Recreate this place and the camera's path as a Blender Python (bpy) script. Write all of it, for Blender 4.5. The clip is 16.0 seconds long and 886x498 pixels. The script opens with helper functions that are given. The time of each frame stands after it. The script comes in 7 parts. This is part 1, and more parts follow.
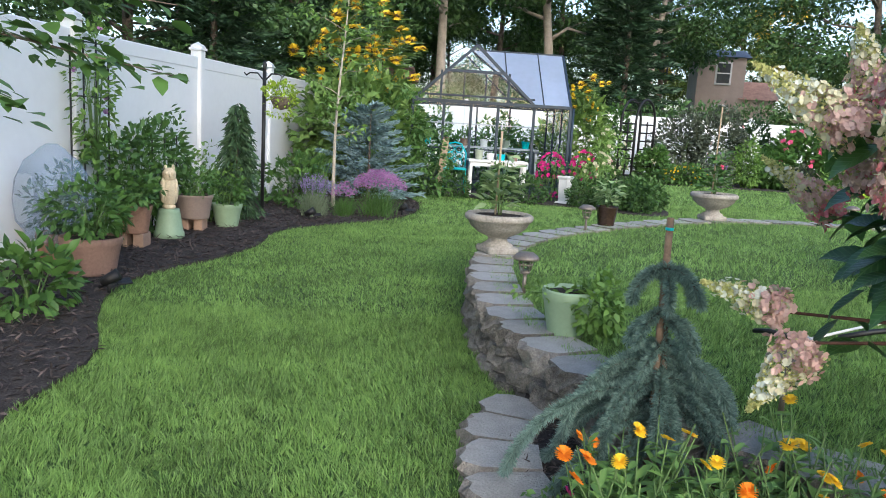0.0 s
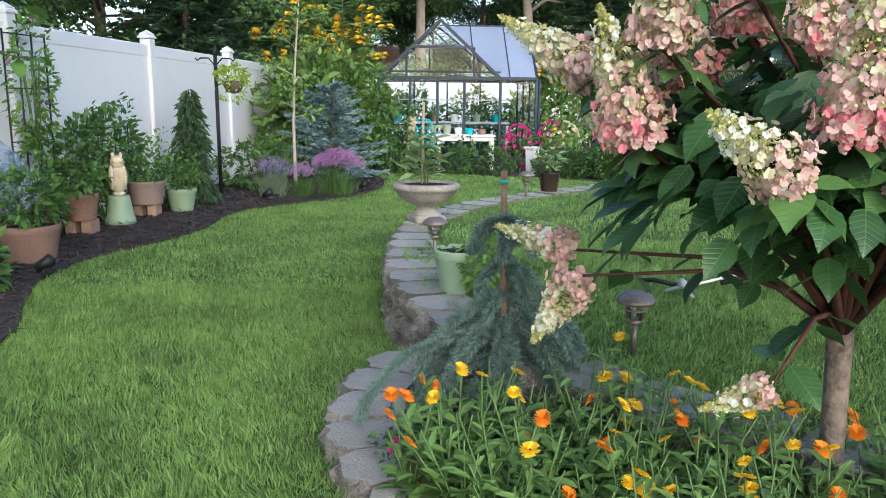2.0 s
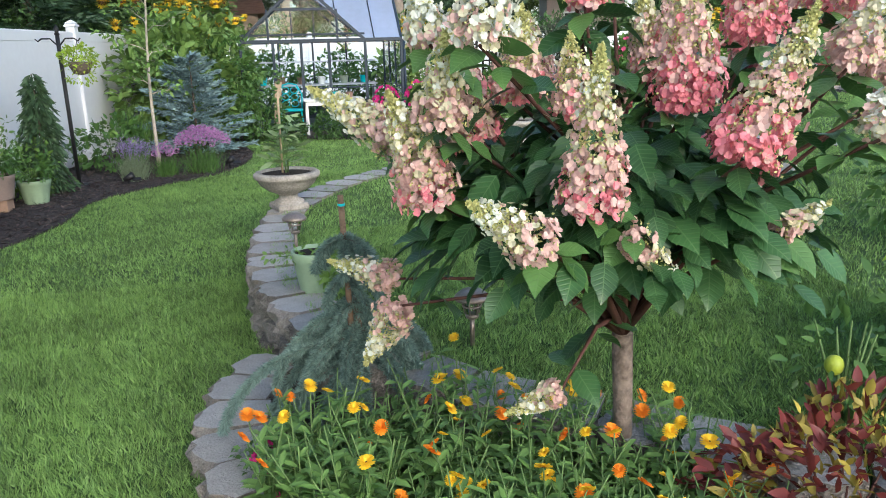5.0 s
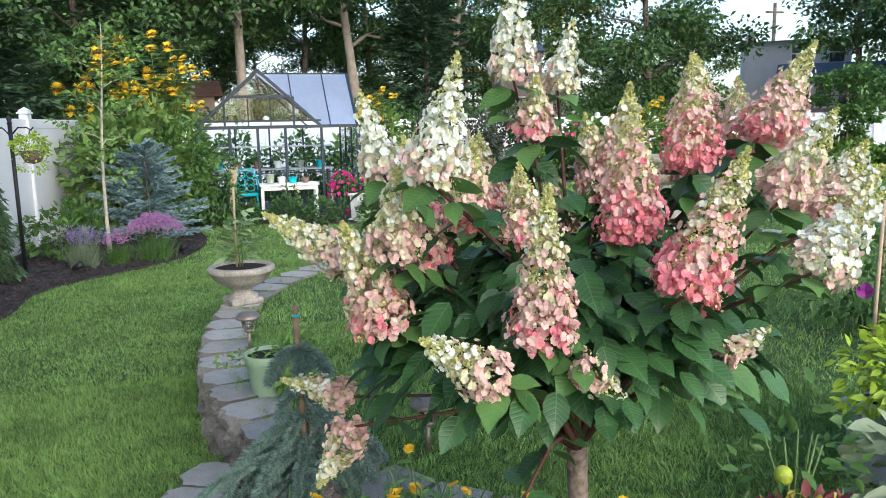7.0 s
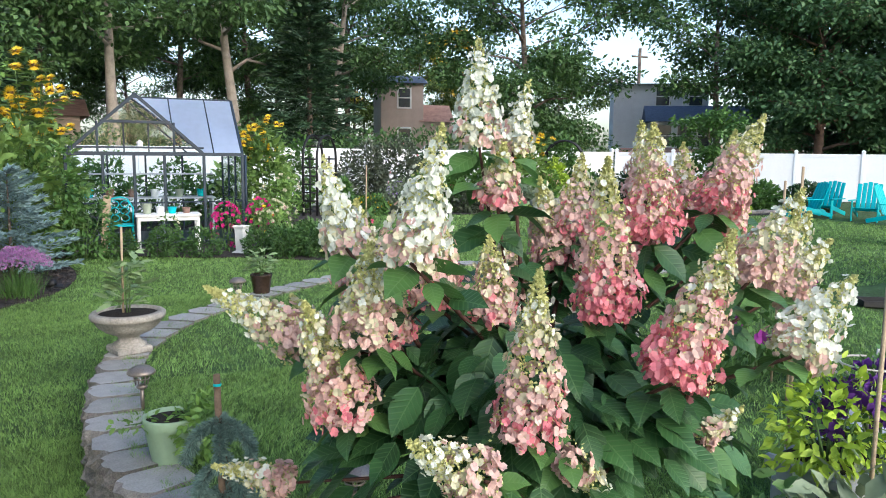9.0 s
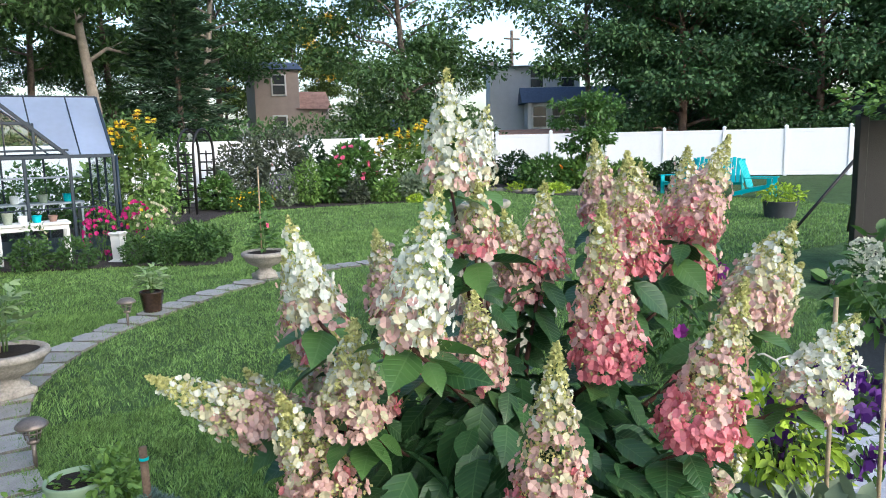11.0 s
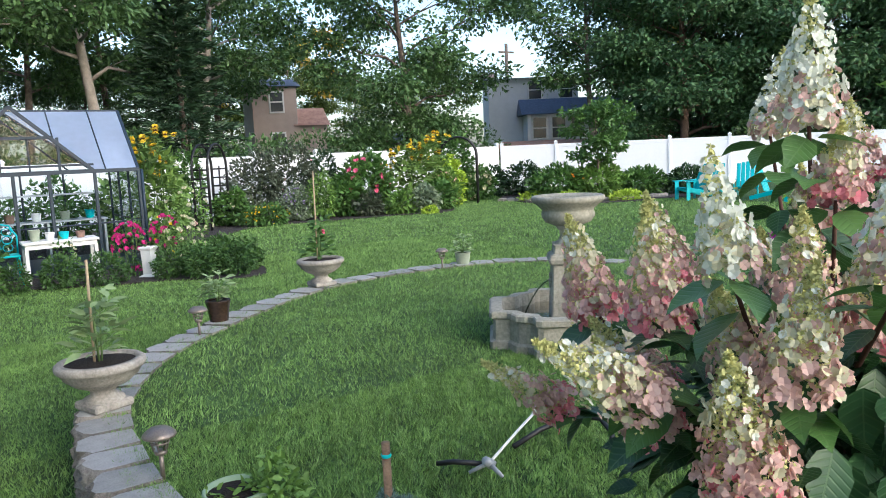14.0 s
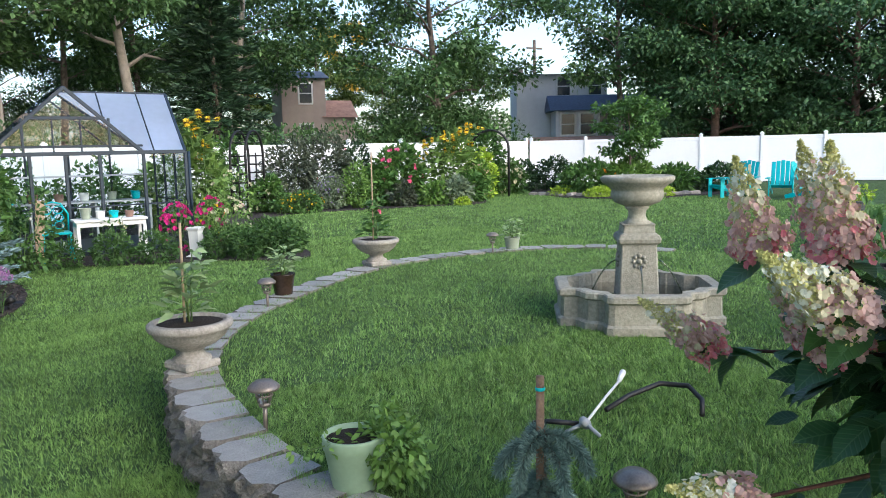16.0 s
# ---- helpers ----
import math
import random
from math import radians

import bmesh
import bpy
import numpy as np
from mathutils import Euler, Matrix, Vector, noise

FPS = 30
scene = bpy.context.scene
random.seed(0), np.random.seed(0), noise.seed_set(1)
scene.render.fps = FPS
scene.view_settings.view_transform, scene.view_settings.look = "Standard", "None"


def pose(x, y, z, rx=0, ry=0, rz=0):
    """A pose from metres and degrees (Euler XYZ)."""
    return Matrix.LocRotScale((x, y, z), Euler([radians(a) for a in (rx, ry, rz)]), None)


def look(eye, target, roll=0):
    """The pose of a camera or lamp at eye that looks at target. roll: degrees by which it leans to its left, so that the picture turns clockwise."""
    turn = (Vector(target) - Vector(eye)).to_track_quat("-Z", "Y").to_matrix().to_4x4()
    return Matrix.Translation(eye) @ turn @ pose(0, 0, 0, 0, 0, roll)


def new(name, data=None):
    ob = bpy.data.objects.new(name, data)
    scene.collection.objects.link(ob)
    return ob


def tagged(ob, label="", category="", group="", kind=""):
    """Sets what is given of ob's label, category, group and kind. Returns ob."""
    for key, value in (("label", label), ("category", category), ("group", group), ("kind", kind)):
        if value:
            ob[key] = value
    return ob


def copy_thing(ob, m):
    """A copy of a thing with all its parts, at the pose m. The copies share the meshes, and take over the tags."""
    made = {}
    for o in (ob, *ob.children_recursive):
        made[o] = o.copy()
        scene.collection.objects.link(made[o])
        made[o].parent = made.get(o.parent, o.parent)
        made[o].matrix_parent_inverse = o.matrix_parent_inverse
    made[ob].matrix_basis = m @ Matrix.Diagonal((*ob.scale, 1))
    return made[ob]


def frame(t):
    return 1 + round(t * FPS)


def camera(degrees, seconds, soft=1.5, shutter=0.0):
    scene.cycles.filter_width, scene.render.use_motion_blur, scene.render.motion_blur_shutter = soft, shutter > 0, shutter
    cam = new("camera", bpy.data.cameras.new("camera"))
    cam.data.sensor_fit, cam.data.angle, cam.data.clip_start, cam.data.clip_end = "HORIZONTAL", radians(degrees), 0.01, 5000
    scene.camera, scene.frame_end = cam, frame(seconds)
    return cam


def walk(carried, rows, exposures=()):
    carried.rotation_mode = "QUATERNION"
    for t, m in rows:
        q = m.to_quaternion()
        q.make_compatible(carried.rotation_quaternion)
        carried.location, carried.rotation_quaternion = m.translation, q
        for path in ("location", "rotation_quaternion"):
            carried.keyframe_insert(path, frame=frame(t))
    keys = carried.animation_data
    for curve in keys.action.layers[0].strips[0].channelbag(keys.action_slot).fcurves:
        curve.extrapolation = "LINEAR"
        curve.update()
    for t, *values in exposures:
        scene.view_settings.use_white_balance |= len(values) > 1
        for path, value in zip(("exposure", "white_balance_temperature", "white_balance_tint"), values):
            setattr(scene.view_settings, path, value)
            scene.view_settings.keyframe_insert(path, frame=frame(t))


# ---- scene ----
cam = camera(60.7, 16.0, soft=0.95)
EXPOSURE = 1.30
PATH = [
    (0, (-0.409, 0.275, 0.873), (-0.324, 2.246, 0.547), 3.4),
    (0.5, (-0.206, 0.268, 0.843), (-0.14, 2.238, 0.506), 3.3),
    (1, (-0.071, 0.269, 0.825), (-0.005, 2.237, 0.477), 2.8),
    (1.5, (0.028, 0.197, 0.83), (0.098, 2.164, 0.475), 1.9),
    (2, (0.121, 0.108, 0.842), (0.2, 2.071, 0.462), 0.6),
    (2.5, (0.173, 0.035, 0.851), (0.271, 1.987, 0.427), -0.2),
    (3, (0.215, -0.034, 0.905), (0.347, 1.899, 0.409), -0.6),
    (3.2, (0.23, -0.044, 0.93), (0.381, 1.879, 0.405), -0.6),
    (5.3, (0.279, -0.102, 1.165), (0.679, 1.789, 0.652), -1.5),
    (5.5, (0.285, -0.104, 1.177), (0.703, 1.79, 0.687), -1.5),
    (6, (0.292, -0.105, 1.203), (0.745, 1.795, 0.773), -1.8),
    (6.5, (0.29, -0.106, 1.235), (0.77, 1.8, 0.862), -1.7),
    (7, (0.281, -0.1, 1.27), (0.777, 1.811, 0.946), -1.1),
    (7.5, (0.262, -0.092, 1.3), (0.782, 1.817, 1.003), -0.5),
    (8, (0.232, -0.057, 1.325), (0.803, 1.839, 1.042), -0.1),
    (8.5, (0.181, 0.012, 1.347), (0.852, 1.876, 1.075), 0.3),
    (9, (0.122, 0.119, 1.368), (0.926, 1.932, 1.115), 0.6),
    (9.5, (0.075, 0.191, 1.422), (0.997, 1.951, 1.186), 0.2),
    (9.7, (0.07, 0.197, 1.444), (1.027, 1.938, 1.208), -0.1),
    (11.8, (-0.069, 0.527, 1.519), (1.038, 2.161, 1.194), -2.1),
    (12, (-0.129, 0.52, 1.522), (0.984, 2.15, 1.2), -2.5),
    (12.5, (-0.257, 0.654, 1.501), (0.866, 2.279, 1.189), -2.7),
    (13, (-0.359, 0.765, 1.467), (0.762, 2.394, 1.171), -2.5),
    (13.5, (-0.405, 0.897, 1.426), (0.699, 2.542, 1.151), -2.5),
    (14, (-0.486, 1.015, 1.369), (0.616, 2.664, 1.112), -2.5),
    (14.5, (-0.618, 1.084, 1.329), (0.492, 2.728, 1.076), -2.2),
    (15, (-0.727, 1.119, 1.294), (0.382, 2.763, 1.039), -1.9),
    (15.5, (-0.812, 1.117, 1.273), (0.277, 2.774, 1.014), -1.5),
    (16, (-0.868, 1.137, 1.242), (0.194, 2.812, 0.978), -1.3),
]
walk(cam, [(t, look(eye, target, roll)) for t, eye, target, roll in PATH], exposures=[(0.0, EXPOSURE, 5850, 8), (16.0, EXPOSURE, 5850, 8)])

SKY, SUN = 0.15, 0.30

# ---- light ----
world = bpy.data.worlds.new("sky")
scene.world = world
world.use_nodes = True
_n = world.node_tree.nodes
_sky = _n.new("ShaderNodeTexSky")
_sky.sky_type, _sky.sun_disc = "NISHITA", False
_sky.sun_elevation, _sky.sun_rotation = radians(30), radians(167)
_sky.air_density, _sky.dust_density, _sky.ozone_density = 1.0, 2.5, 0.6
_n["Background"].inputs["Strength"].default_value = SKY
world.node_tree.links.new(_sky.outputs[0], _n["Background"].inputs["Color"])
_sun = new("sun", bpy.data.lights.new("sun", "SUN"))
_sun.data.energy, _sun.data.angle, _sun.data.color = SUN, radians(50), (1.0, 0.96, 0.91)
_sun.matrix_world = look((6, -26, 15.4), (0, 0, 0))


# ---- materials ----
def mat(name, col, rough=0.8, var=0.25, scale=8.0, bump=0.0, bscale=60.0, hue=0.0, island=0.0, obj=0.0, metal=0.0, trans=0.0, col2=None, spec=0.4):
    """A surface with grain and stains at two scales, and pieces that differ."""
    m = bpy.data.materials.new(name)
    m.use_nodes = True
    nt = m.node_tree
    N, L = nt.nodes, nt.links
    b = N["Principled BSDF"]
    b.inputs["Roughness"].default_value = rough
    b.inputs["Metallic"].default_value = metal
    b.inputs["Specular IOR Level"].default_value = spec
    tc = N.new("ShaderNodeTexCoord")
    n1 = N.new("ShaderNodeTexNoise")
    n1.inputs["Scale"].default_value, n1.inputs["Detail"].default_value = scale, 6
    n2 = N.new("ShaderNodeTexNoise")
    n2.inputs["Scale"].default_value, n2.inputs["Detail"].default_value = scale * 9, 3
    for n in (n1, n2):
        L.new(tc.outputs["Object"], n.inputs["Vector"])
    add = N.new("ShaderNodeMath")
    add.operation = "ADD"
    L.new(n1.outputs[0], add.inputs[0])
    L.new(n2.outputs[0], add.inputs[1])
    last = add
    for amount, node, out in ((island, "ShaderNodeNewGeometry", "Random Per Island"), (obj, "ShaderNodeObjectInfo", "Random")):
        if amount:
            g = N.new(node)
            k = N.new("ShaderNodeMath")
            k.operation = "MULTIPLY_ADD"
            L.new(g.outputs[out], k.inputs[0])
            k.inputs[1].default_value = amount
            L.new(last.outputs[0], k.inputs[2])
            last = k
    mr = N.new("ShaderNodeMapRange")
    L.new(last.outputs[0], mr.inputs["Value"])
    mr.inputs["From Min"].default_value = 0.65
    mr.inputs["From Max"].default_value = 1.35 + island + obj
    mix = N.new("ShaderNodeMix")
    mix.data_type = "RGBA"
    L.new(mr.outputs[0], mix.inputs["Factor"])
    c1 = [max(0, c * (1 - var)) for c in col]
    c2 = [min(1, c * (1 + var)) for c in (col2 or col)]
    mix.inputs["A"].default_value = (*c1, 1)
    mix.inputs["B"].default_value = (*c2, 1)
    L.new(mix.outputs["Result"], b.inputs["Base Color"])
    if bump:
        n3 = N.new("ShaderNodeTexNoise")
        n3.inputs["Scale"].default_value, n3.inputs["Detail"].default_value = bscale, 6
        L.new(tc.outputs["Object"], n3.inputs["Vector"])
        bp = N.new("ShaderNodeBump")
        bp.inputs["Strength"].default_value, bp.inputs["Distance"].default_value = bump, 0.02
        L.new(n3.outputs[0], bp.inputs["Height"])
        L.new(bp.outputs[0], b.inputs["Normal"])
    if trans:
        t = N.new("ShaderNodeBsdfTranslucent")
        L.new(mix.outputs["Result"], t.inputs["Color"])
        ms = N.new("ShaderNodeMixShader")
        ms.inputs[0].default_value = trans
        L.new(b.outputs[0], ms.inputs[1])
        L.new(t.outputs[0], ms.inputs[2])
        L.new(ms.outputs[0], N["Material Output"].inputs["Surface"])
    return m


def glass_mat(name, col=(1, 1, 1), rough=0.02, gloss=0.5):
    m = bpy.data.materials.new(name)
    m.use_nodes = True
    N, L = m.node_tree.nodes, m.node_tree.links
    tr = N.new("ShaderNodeBsdfTransparent")
    tr.inputs["Color"].default_value = (*col, 1)
    gl = N.new("ShaderNodeBsdfGlossy")
    gl.inputs["Roughness"].default_value = rough
    fr = N.new("ShaderNodeFresnel")
    k = N.new("ShaderNodeMath")
    k.operation = "MULTIPLY"
    k.inputs[1].default_value = gloss * 2
    L.new(fr.outputs[0], k.inputs[0])
    ms = N.new("ShaderNodeMixShader")
    L.new(k.outputs[0], ms.inputs[0])
    L.new(tr.outputs[0], ms.inputs[1])
    L.new(gl.outputs[0], ms.inputs[2])
    L.new(ms.outputs[0], N["Material Output"].inputs["Surface"])
    return m


M = {}
M["soil_lawn"] = mat("lawn_thatch", (0.028, 0.062, 0.015), 0.95, 0.4, 3.0, 0.6, 120, col2=(0.055, 0.11, 0.03))
M["grass"] = mat("grass_blade", (0.024, 0.074, 0.012), 0.5, 0.65, 2.2, col2=(0.21, 0.35, 0.095), island=0.8, trans=0.25)
M["mulch"] = mat("bark_mulch", (0.020, 0.016, 0.016), 0.95, 0.5, 9, 1.0, 70, col2=(0.05, 0.042, 0.04))
M["chip"] = mat("bark_chip", (0.024, 0.019, 0.018), 0.9, 0.5, 20, island=1.2, col2=(0.095, 0.075, 0.068))
M["soil"] = mat("potting_soil", (0.02, 0.014, 0.01), 1.0, 0.5, 30, 0.8, 90)
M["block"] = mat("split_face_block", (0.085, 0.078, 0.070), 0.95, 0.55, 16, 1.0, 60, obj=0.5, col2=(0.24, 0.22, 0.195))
# top faces of the upper blocks, paler than their split faces
M["cap"] = mat("pale_cap", (0.27, 0.27, 0.26), 0.95, 0.28, 12, 0.7, 90, obj=0.6, col2=(0.37, 0.365, 0.35))
M["cast"] = mat("cast_stone", (0.27, 0.25, 0.22), 0.9, 0.25, 7, 0.4, 120, col2=(0.37, 0.34, 0.30))
M["fountain"] = mat("fountain_stone", (0.25, 0.24, 0.19), 0.85, 0.22, 5, 0.3, 90, col2=(0.33, 0.315, 0.26))
M["vinyl"] = mat("white_vinyl", (0.80, 0.81, 0.83), 0.4, 0.03, 1.5, 0.03, 40)
M["bluegreen"] = mat("frame_dark", (0.016, 0.030, 0.048), 0.45, 0.2, 8)
M["iron"] = mat("black_iron", (0.012, 0.012, 0.013), 0.5, 0.3, 20, 0.2, 80)
M["terracotta"] = mat("terracotta_plastic", (0.24, 0.15, 0.115), 0.75, 0.2, 6, 0.1, 60)
M["brownpot"] = mat("brown_clay", (0.24, 0.14, 0.095), 0.8, 0.25, 6, 0.15, 60)
M["sage"] = mat("sage_plastic", (0.27, 0.37, 0.24), 0.5, 0.08, 5)
M["darkpot"] = mat("dark_glazed", (0.035, 0.022, 0.015), 0.25, 0.4, 5)
M["celadon"] = mat("celadon_glaze", (0.30, 0.34, 0.26), 0.35, 0.2, 9)
M["cream"] = mat("cream_resin", (0.62, 0.52, 0.36), 0.8, 0.25, 14, 0.5, 60)
M["bark"] = mat("bark", (0.10, 0.075, 0.055), 0.95, 0.45, 5, 1.0, 25, col2=(0.17, 0.135, 0.11))
M["palebark"] = mat("pale_bark", (0.30, 0.26, 0.22), 0.9, 0.3, 5, 0.8, 25)
M["birch"] = mat("birch_bark", (0.45, 0.40, 0.33), 0.8, 0.35, 12, 0.3, 40)
M["stem"] = mat("green_stem", (0.10, 0.17, 0.05), 0.7, 0.3, 10)
M["redstem"] = mat("dark_red_stem", (0.075, 0.03, 0.022), 0.7, 0.4, 12)
M["wood"] = mat("weathered_stake", (0.20, 0.135, 0.09), 0.85, 0.35, 14, 0.4, 50)
M["bamboo"] = mat("bamboo", (0.38, 0.29, 0.19), 0.7, 0.3, 14)


def leafmat(name, col, col2=None, rough=0.5, trans=0.22, var=0.3, island=1.0):
    return mat(name, col, rough, var, 2.5, island=island, trans=trans, col2=col2)


M["hyd_leaf"] = leafmat("hydrangea_leaf", (0.017, 0.058, 0.018), (0.045, 0.115, 0.036), 0.38, 0.12)
M["hyd_young"] = leafmat("hydrangea_young_leaf", (0.045, 0.125, 0.025), (0.11, 0.22, 0.06), 0.4, 0.2)
for _name in ("hyd_leaf", "hyd_young"):
    # a pale midrib and curved side veins, pressed into the blade
    _nt = M[_name].node_tree
    _N, _L = _nt.nodes, _nt.links
    _b = _N["Principled BSDF"]
    _at = _N.new("ShaderNodeAttribute")
    _at.attribute_name = "blade"
    _sep = _N.new("ShaderNodeSeparateXYZ")
    _L.new(_at.outputs["Vector"], _sep.inputs[0])

    def _op(kind, a, b_):
        q = _N.new("ShaderNodeMath")
        q.operation = kind
        for slot, v in enumerate((a, b_)):
            if isinstance(v, (int, float)):
                q.inputs[slot].default_value = v
            elif v is not None:
                _L.new(v, q.inputs[slot])
        return q.outputs[0]
    _ax = _op("ABSOLUTE", _sep.outputs[0], None)
    _ph = _op("MULTIPLY", _op("SUBTRACT", _sep.outputs[1], _op("MULTIPLY", _ax, 0.75)), 50.0)
    _side = _op("POWER", _op("MULTIPLY_ADD", _op("SINE", _ph, None), 0.5), 6.0)
    _side.node.inputs[0].links[0].from_node.inputs[2].default_value = 0.5
    _rib = _op("LESS_THAN", _ax, 0.012)
    _vein = _op("MAXIMUM", _op("MULTIPLY", _side, 0.55), _rib)
    _mx = _N.new("ShaderNodeMix")
    _mx.data_type = "RGBA"
    _old = _b.inputs["Base Color"].links[0].from_socket
    _L.new(_op("MULTIPLY", _vein, 0.45), _mx.inputs["Factor"])
    _L.new(_old, _mx.inputs["A"])
    _mx.inputs["B"].default_value = (0.14, 0.24, 0.09, 1)
    _L.new(_mx.outputs["Result"], _b.inputs["Base Color"])
    _bp = _N.new("ShaderNodeBump")
    _bp.inputs["Strength"].default_value, _bp.inputs["Distance"].default_value = 0.5, 0.002
    _bp.invert = True
    _L.new(_vein, _bp.inputs["Height"])
    _L.new(_bp.outputs[0], _b.inputs["Normal"])
M["leaf_mid"] = leafmat("leaf_mid", (0.05, 0.12, 0.025), (0.10, 0.20, 0.045))
M["leaf_light"] = leafmat("leaf_light", (0.10, 0.20, 0.035), (0.19, 0.32, 0.07))
M["leaf_lime"] = leafmat("leaf_lime", (0.26, 0.40, 0.03), (0.42, 0.56, 0.06))
M["leaf_dark"] = leafmat("leaf_dark", (0.018, 0.048, 0.016), (0.04, 0.085, 0.028))
M["leaf_grey"] = leafmat("leaf_greygreen", (0.13, 0.18, 0.10), (0.24, 0.30, 0.19))
M["leaf_wine"] = leafmat("leaf_wine", (0.045, 0.065, 0.04), (0.11, 0.13, 0.085))
M["leaf_cal"] = leafmat("leaf_calendula", (0.09, 0.19, 0.045), (0.17, 0.30, 0.08))
M["leaf_sap"] = leafmat("leaf_sapling", (0.17, 0.26, 0.10), (0.30, 0.40, 0.20))
M["leaf_sun"] = leafmat("leaf_sunflower", (0.11, 0.20, 0.04), (0.20, 0.31, 0.08))
M["leaf_box"] = leafmat("leaf_boxwood", (0.035, 0.085, 0.02), (0.075, 0.15, 0.035))
M["needle_mid"] = leafmat("needle_mid", (0.03, 0.07, 0.03), (0.07, 0.13, 0.055), trans=0.05)
M["purpdahl"] = leafmat("petal_dahlia", (0.28, 0.02, 0.25), (0.45, 0.08, 0.40), 0.6, 0.2, 0.1)
M["brickbuff"] = mat("buff_brick", (0.36, 0.24, 0.17), 0.9, 0.25, 20, 0.4, 80, obj=0.4)
M["taupe"] = mat("taupe_plastic", (0.25, 0.19, 0.16), 0.7, 0.15, 8)
M["citrus"] = mat("citrus_peel", (0.35, 0.42, 0.04), 0.4, 0.15, 12, 0.2, 120)
M["blue_vinyl"] = mat("blue_vinyl", (0.04, 0.18, 0.50), 0.35, 0.1, 4)
M["red_vinyl"] = mat("red_vinyl", (0.55, 0.05, 0.05), 0.35, 0.1, 4)
M["tree_leaf"] = leafmat("tree_leaf", (0.042, 0.098, 0.03), (0.105, 0.19, 0.06))
# green leaf with the sun's warm light mixed into its colour
M["tree_leaf2"] = leafmat("tree_leaf_sunlit_warm", (0.06, 0.11, 0.02), (0.14, 0.20, 0.04))
# gold of a low sun on far treetops, put into the leaf colour
M["tree_sunlit_gold"] = leafmat("tree_leaf_sunlit_gold", (0.45, 0.30, 0.02), (0.75, 0.52, 0.05))
M["needle_dark"] = leafmat("needle_dark", (0.016, 0.042, 0.02), (0.045, 0.09, 0.042), trans=0.05)
M["needle_wood"] = leafmat("needle_woodland", (0.042, 0.10, 0.04), (0.10, 0.19, 0.07), trans=0.1)
M["redbark"] = mat("red_bark", (0.17, 0.10, 0.075), 0.95, 0.4, 5, 1.0, 25, col2=(0.25, 0.16, 0.12))
M["needle_blue"] = leafmat("needle_blue", (0.10, 0.17, 0.17), (0.25, 0.36, 0.37), trans=0.05)
M["needle_weep"] = leafmat("needle_weeping", (0.075, 0.135, 0.115), (0.21, 0.31, 0.27), trans=0.05)
M["white_pet"] = leafmat("petal_white", (0.66, 0.69, 0.58), (0.80, 0.82, 0.76), 0.6, 0.3, 0.06)
M["cream_pet"] = leafmat("petal_cream", (0.56, 0.53, 0.36), (0.70, 0.67, 0.48), 0.6, 0.3, 0.12)
M["pink_pet"] = leafmat("petal_pink", (0.60, 0.36, 0.34), (0.74, 0.54, 0.48), 0.6, 0.3, 0.12)
M["rose_pet"] = leafmat("petal_rose", (0.64, 0.145, 0.21), (0.80, 0.33, 0.35), 0.6, 0.3, 0.15)
M["yellow_pet"] = leafmat("petal_yellow", (0.85, 0.50, 0.01), (0.95, 0.68, 0.03), 0.6, 0.25, 0.08)
M["orange_pet"] = leafmat("petal_orange", (0.85, 0.22, 0.005), (0.95, 0.36, 0.02), 0.6, 0.25, 0.08)
M["magenta_pet"] = leafmat("petal_magenta", (0.50, 0.01, 0.16), (0.68, 0.04, 0.28), 0.6, 0.25, 0.1)
M["purple_pet"] = leafmat("petal_purple", (0.06, 0.015, 0.14), (0.14, 0.04, 0.28), 0.6, 0.2, 0.1)
M["allium_pet"] = leafmat("petal_allium", (0.34, 0.14, 0.36), (0.52, 0.28, 0.50), 0.7, 0.2, 0.15)
M["lav_pet"] = leafmat("petal_lavender", (0.20, 0.15, 0.32), (0.34, 0.27, 0.46), 0.7, 0.2, 0.15)
M["hotpink_pet"] = leafmat("petal_hotpink", (0.75, 0.07, 0.22), (0.85, 0.20, 0.36), 0.6, 0.25, 0.1)
M["seed"] = mat("seed_disc", (0.07, 0.04, 0.015), 0.9, 0.4, 40)
M["deck"] = mat("weathered_deck", (0.36, 0.38, 0.43), 0.8, 0.12, 4, 0.3, 60, obj=0.5, col2=(0.44, 0.46, 0.51))
M["palemetal"] = mat("pale_metal", (0.55, 0.52, 0.46), 0.5, 0.2, 20, metal=0.3)
M["charcoal"] = mat("charcoal_resin", (0.07, 0.075, 0.085), 0.6, 0.2, 10, 0.2, 60)
M["cream_white"] = leafmat("petal_cream_white", (0.66, 0.66, 0.50), (0.80, 0.80, 0.68), 0.6, 0.3, 0.06)
M["turquoise"] = mat("turquoise_paint", (0.01, 0.42, 0.46), 0.45, 0.12, 6)
M["white_paint"] = mat("white_paint", (0.75, 0.75, 0.74), 0.5, 0.08, 6)
M["poly"] = mat("opal_polycarbonate", (0.40, 0.48, 0.63), 0.5, 0.06, 1.2, spec=0.6)
M["glass"] = glass_mat("greenhouse_glass", (0.86, 0.91, 0.93), 0.01, 0.3)
M["lampglass"] = glass_mat("lamp_glass", (0.9, 0.92, 0.9), 0.05, 0.8)
M["bronze"] = mat("bronze_metal", (0.24, 0.20, 0.17), 0.4, 0.25, 15, metal=0.6)
M["shingle"] = mat("slate_shingle", (0.10, 0.13, 0.19), 0.85, 0.3, 9, 0.5, 30)
M["siding"] = mat("pale_siding", (0.72, 0.72, 0.74), 0.7, 0.08, 3)
M["siding_tan"] = mat("tan_siding", (0.45, 0.36, 0.31), 0.7, 0.1, 3)
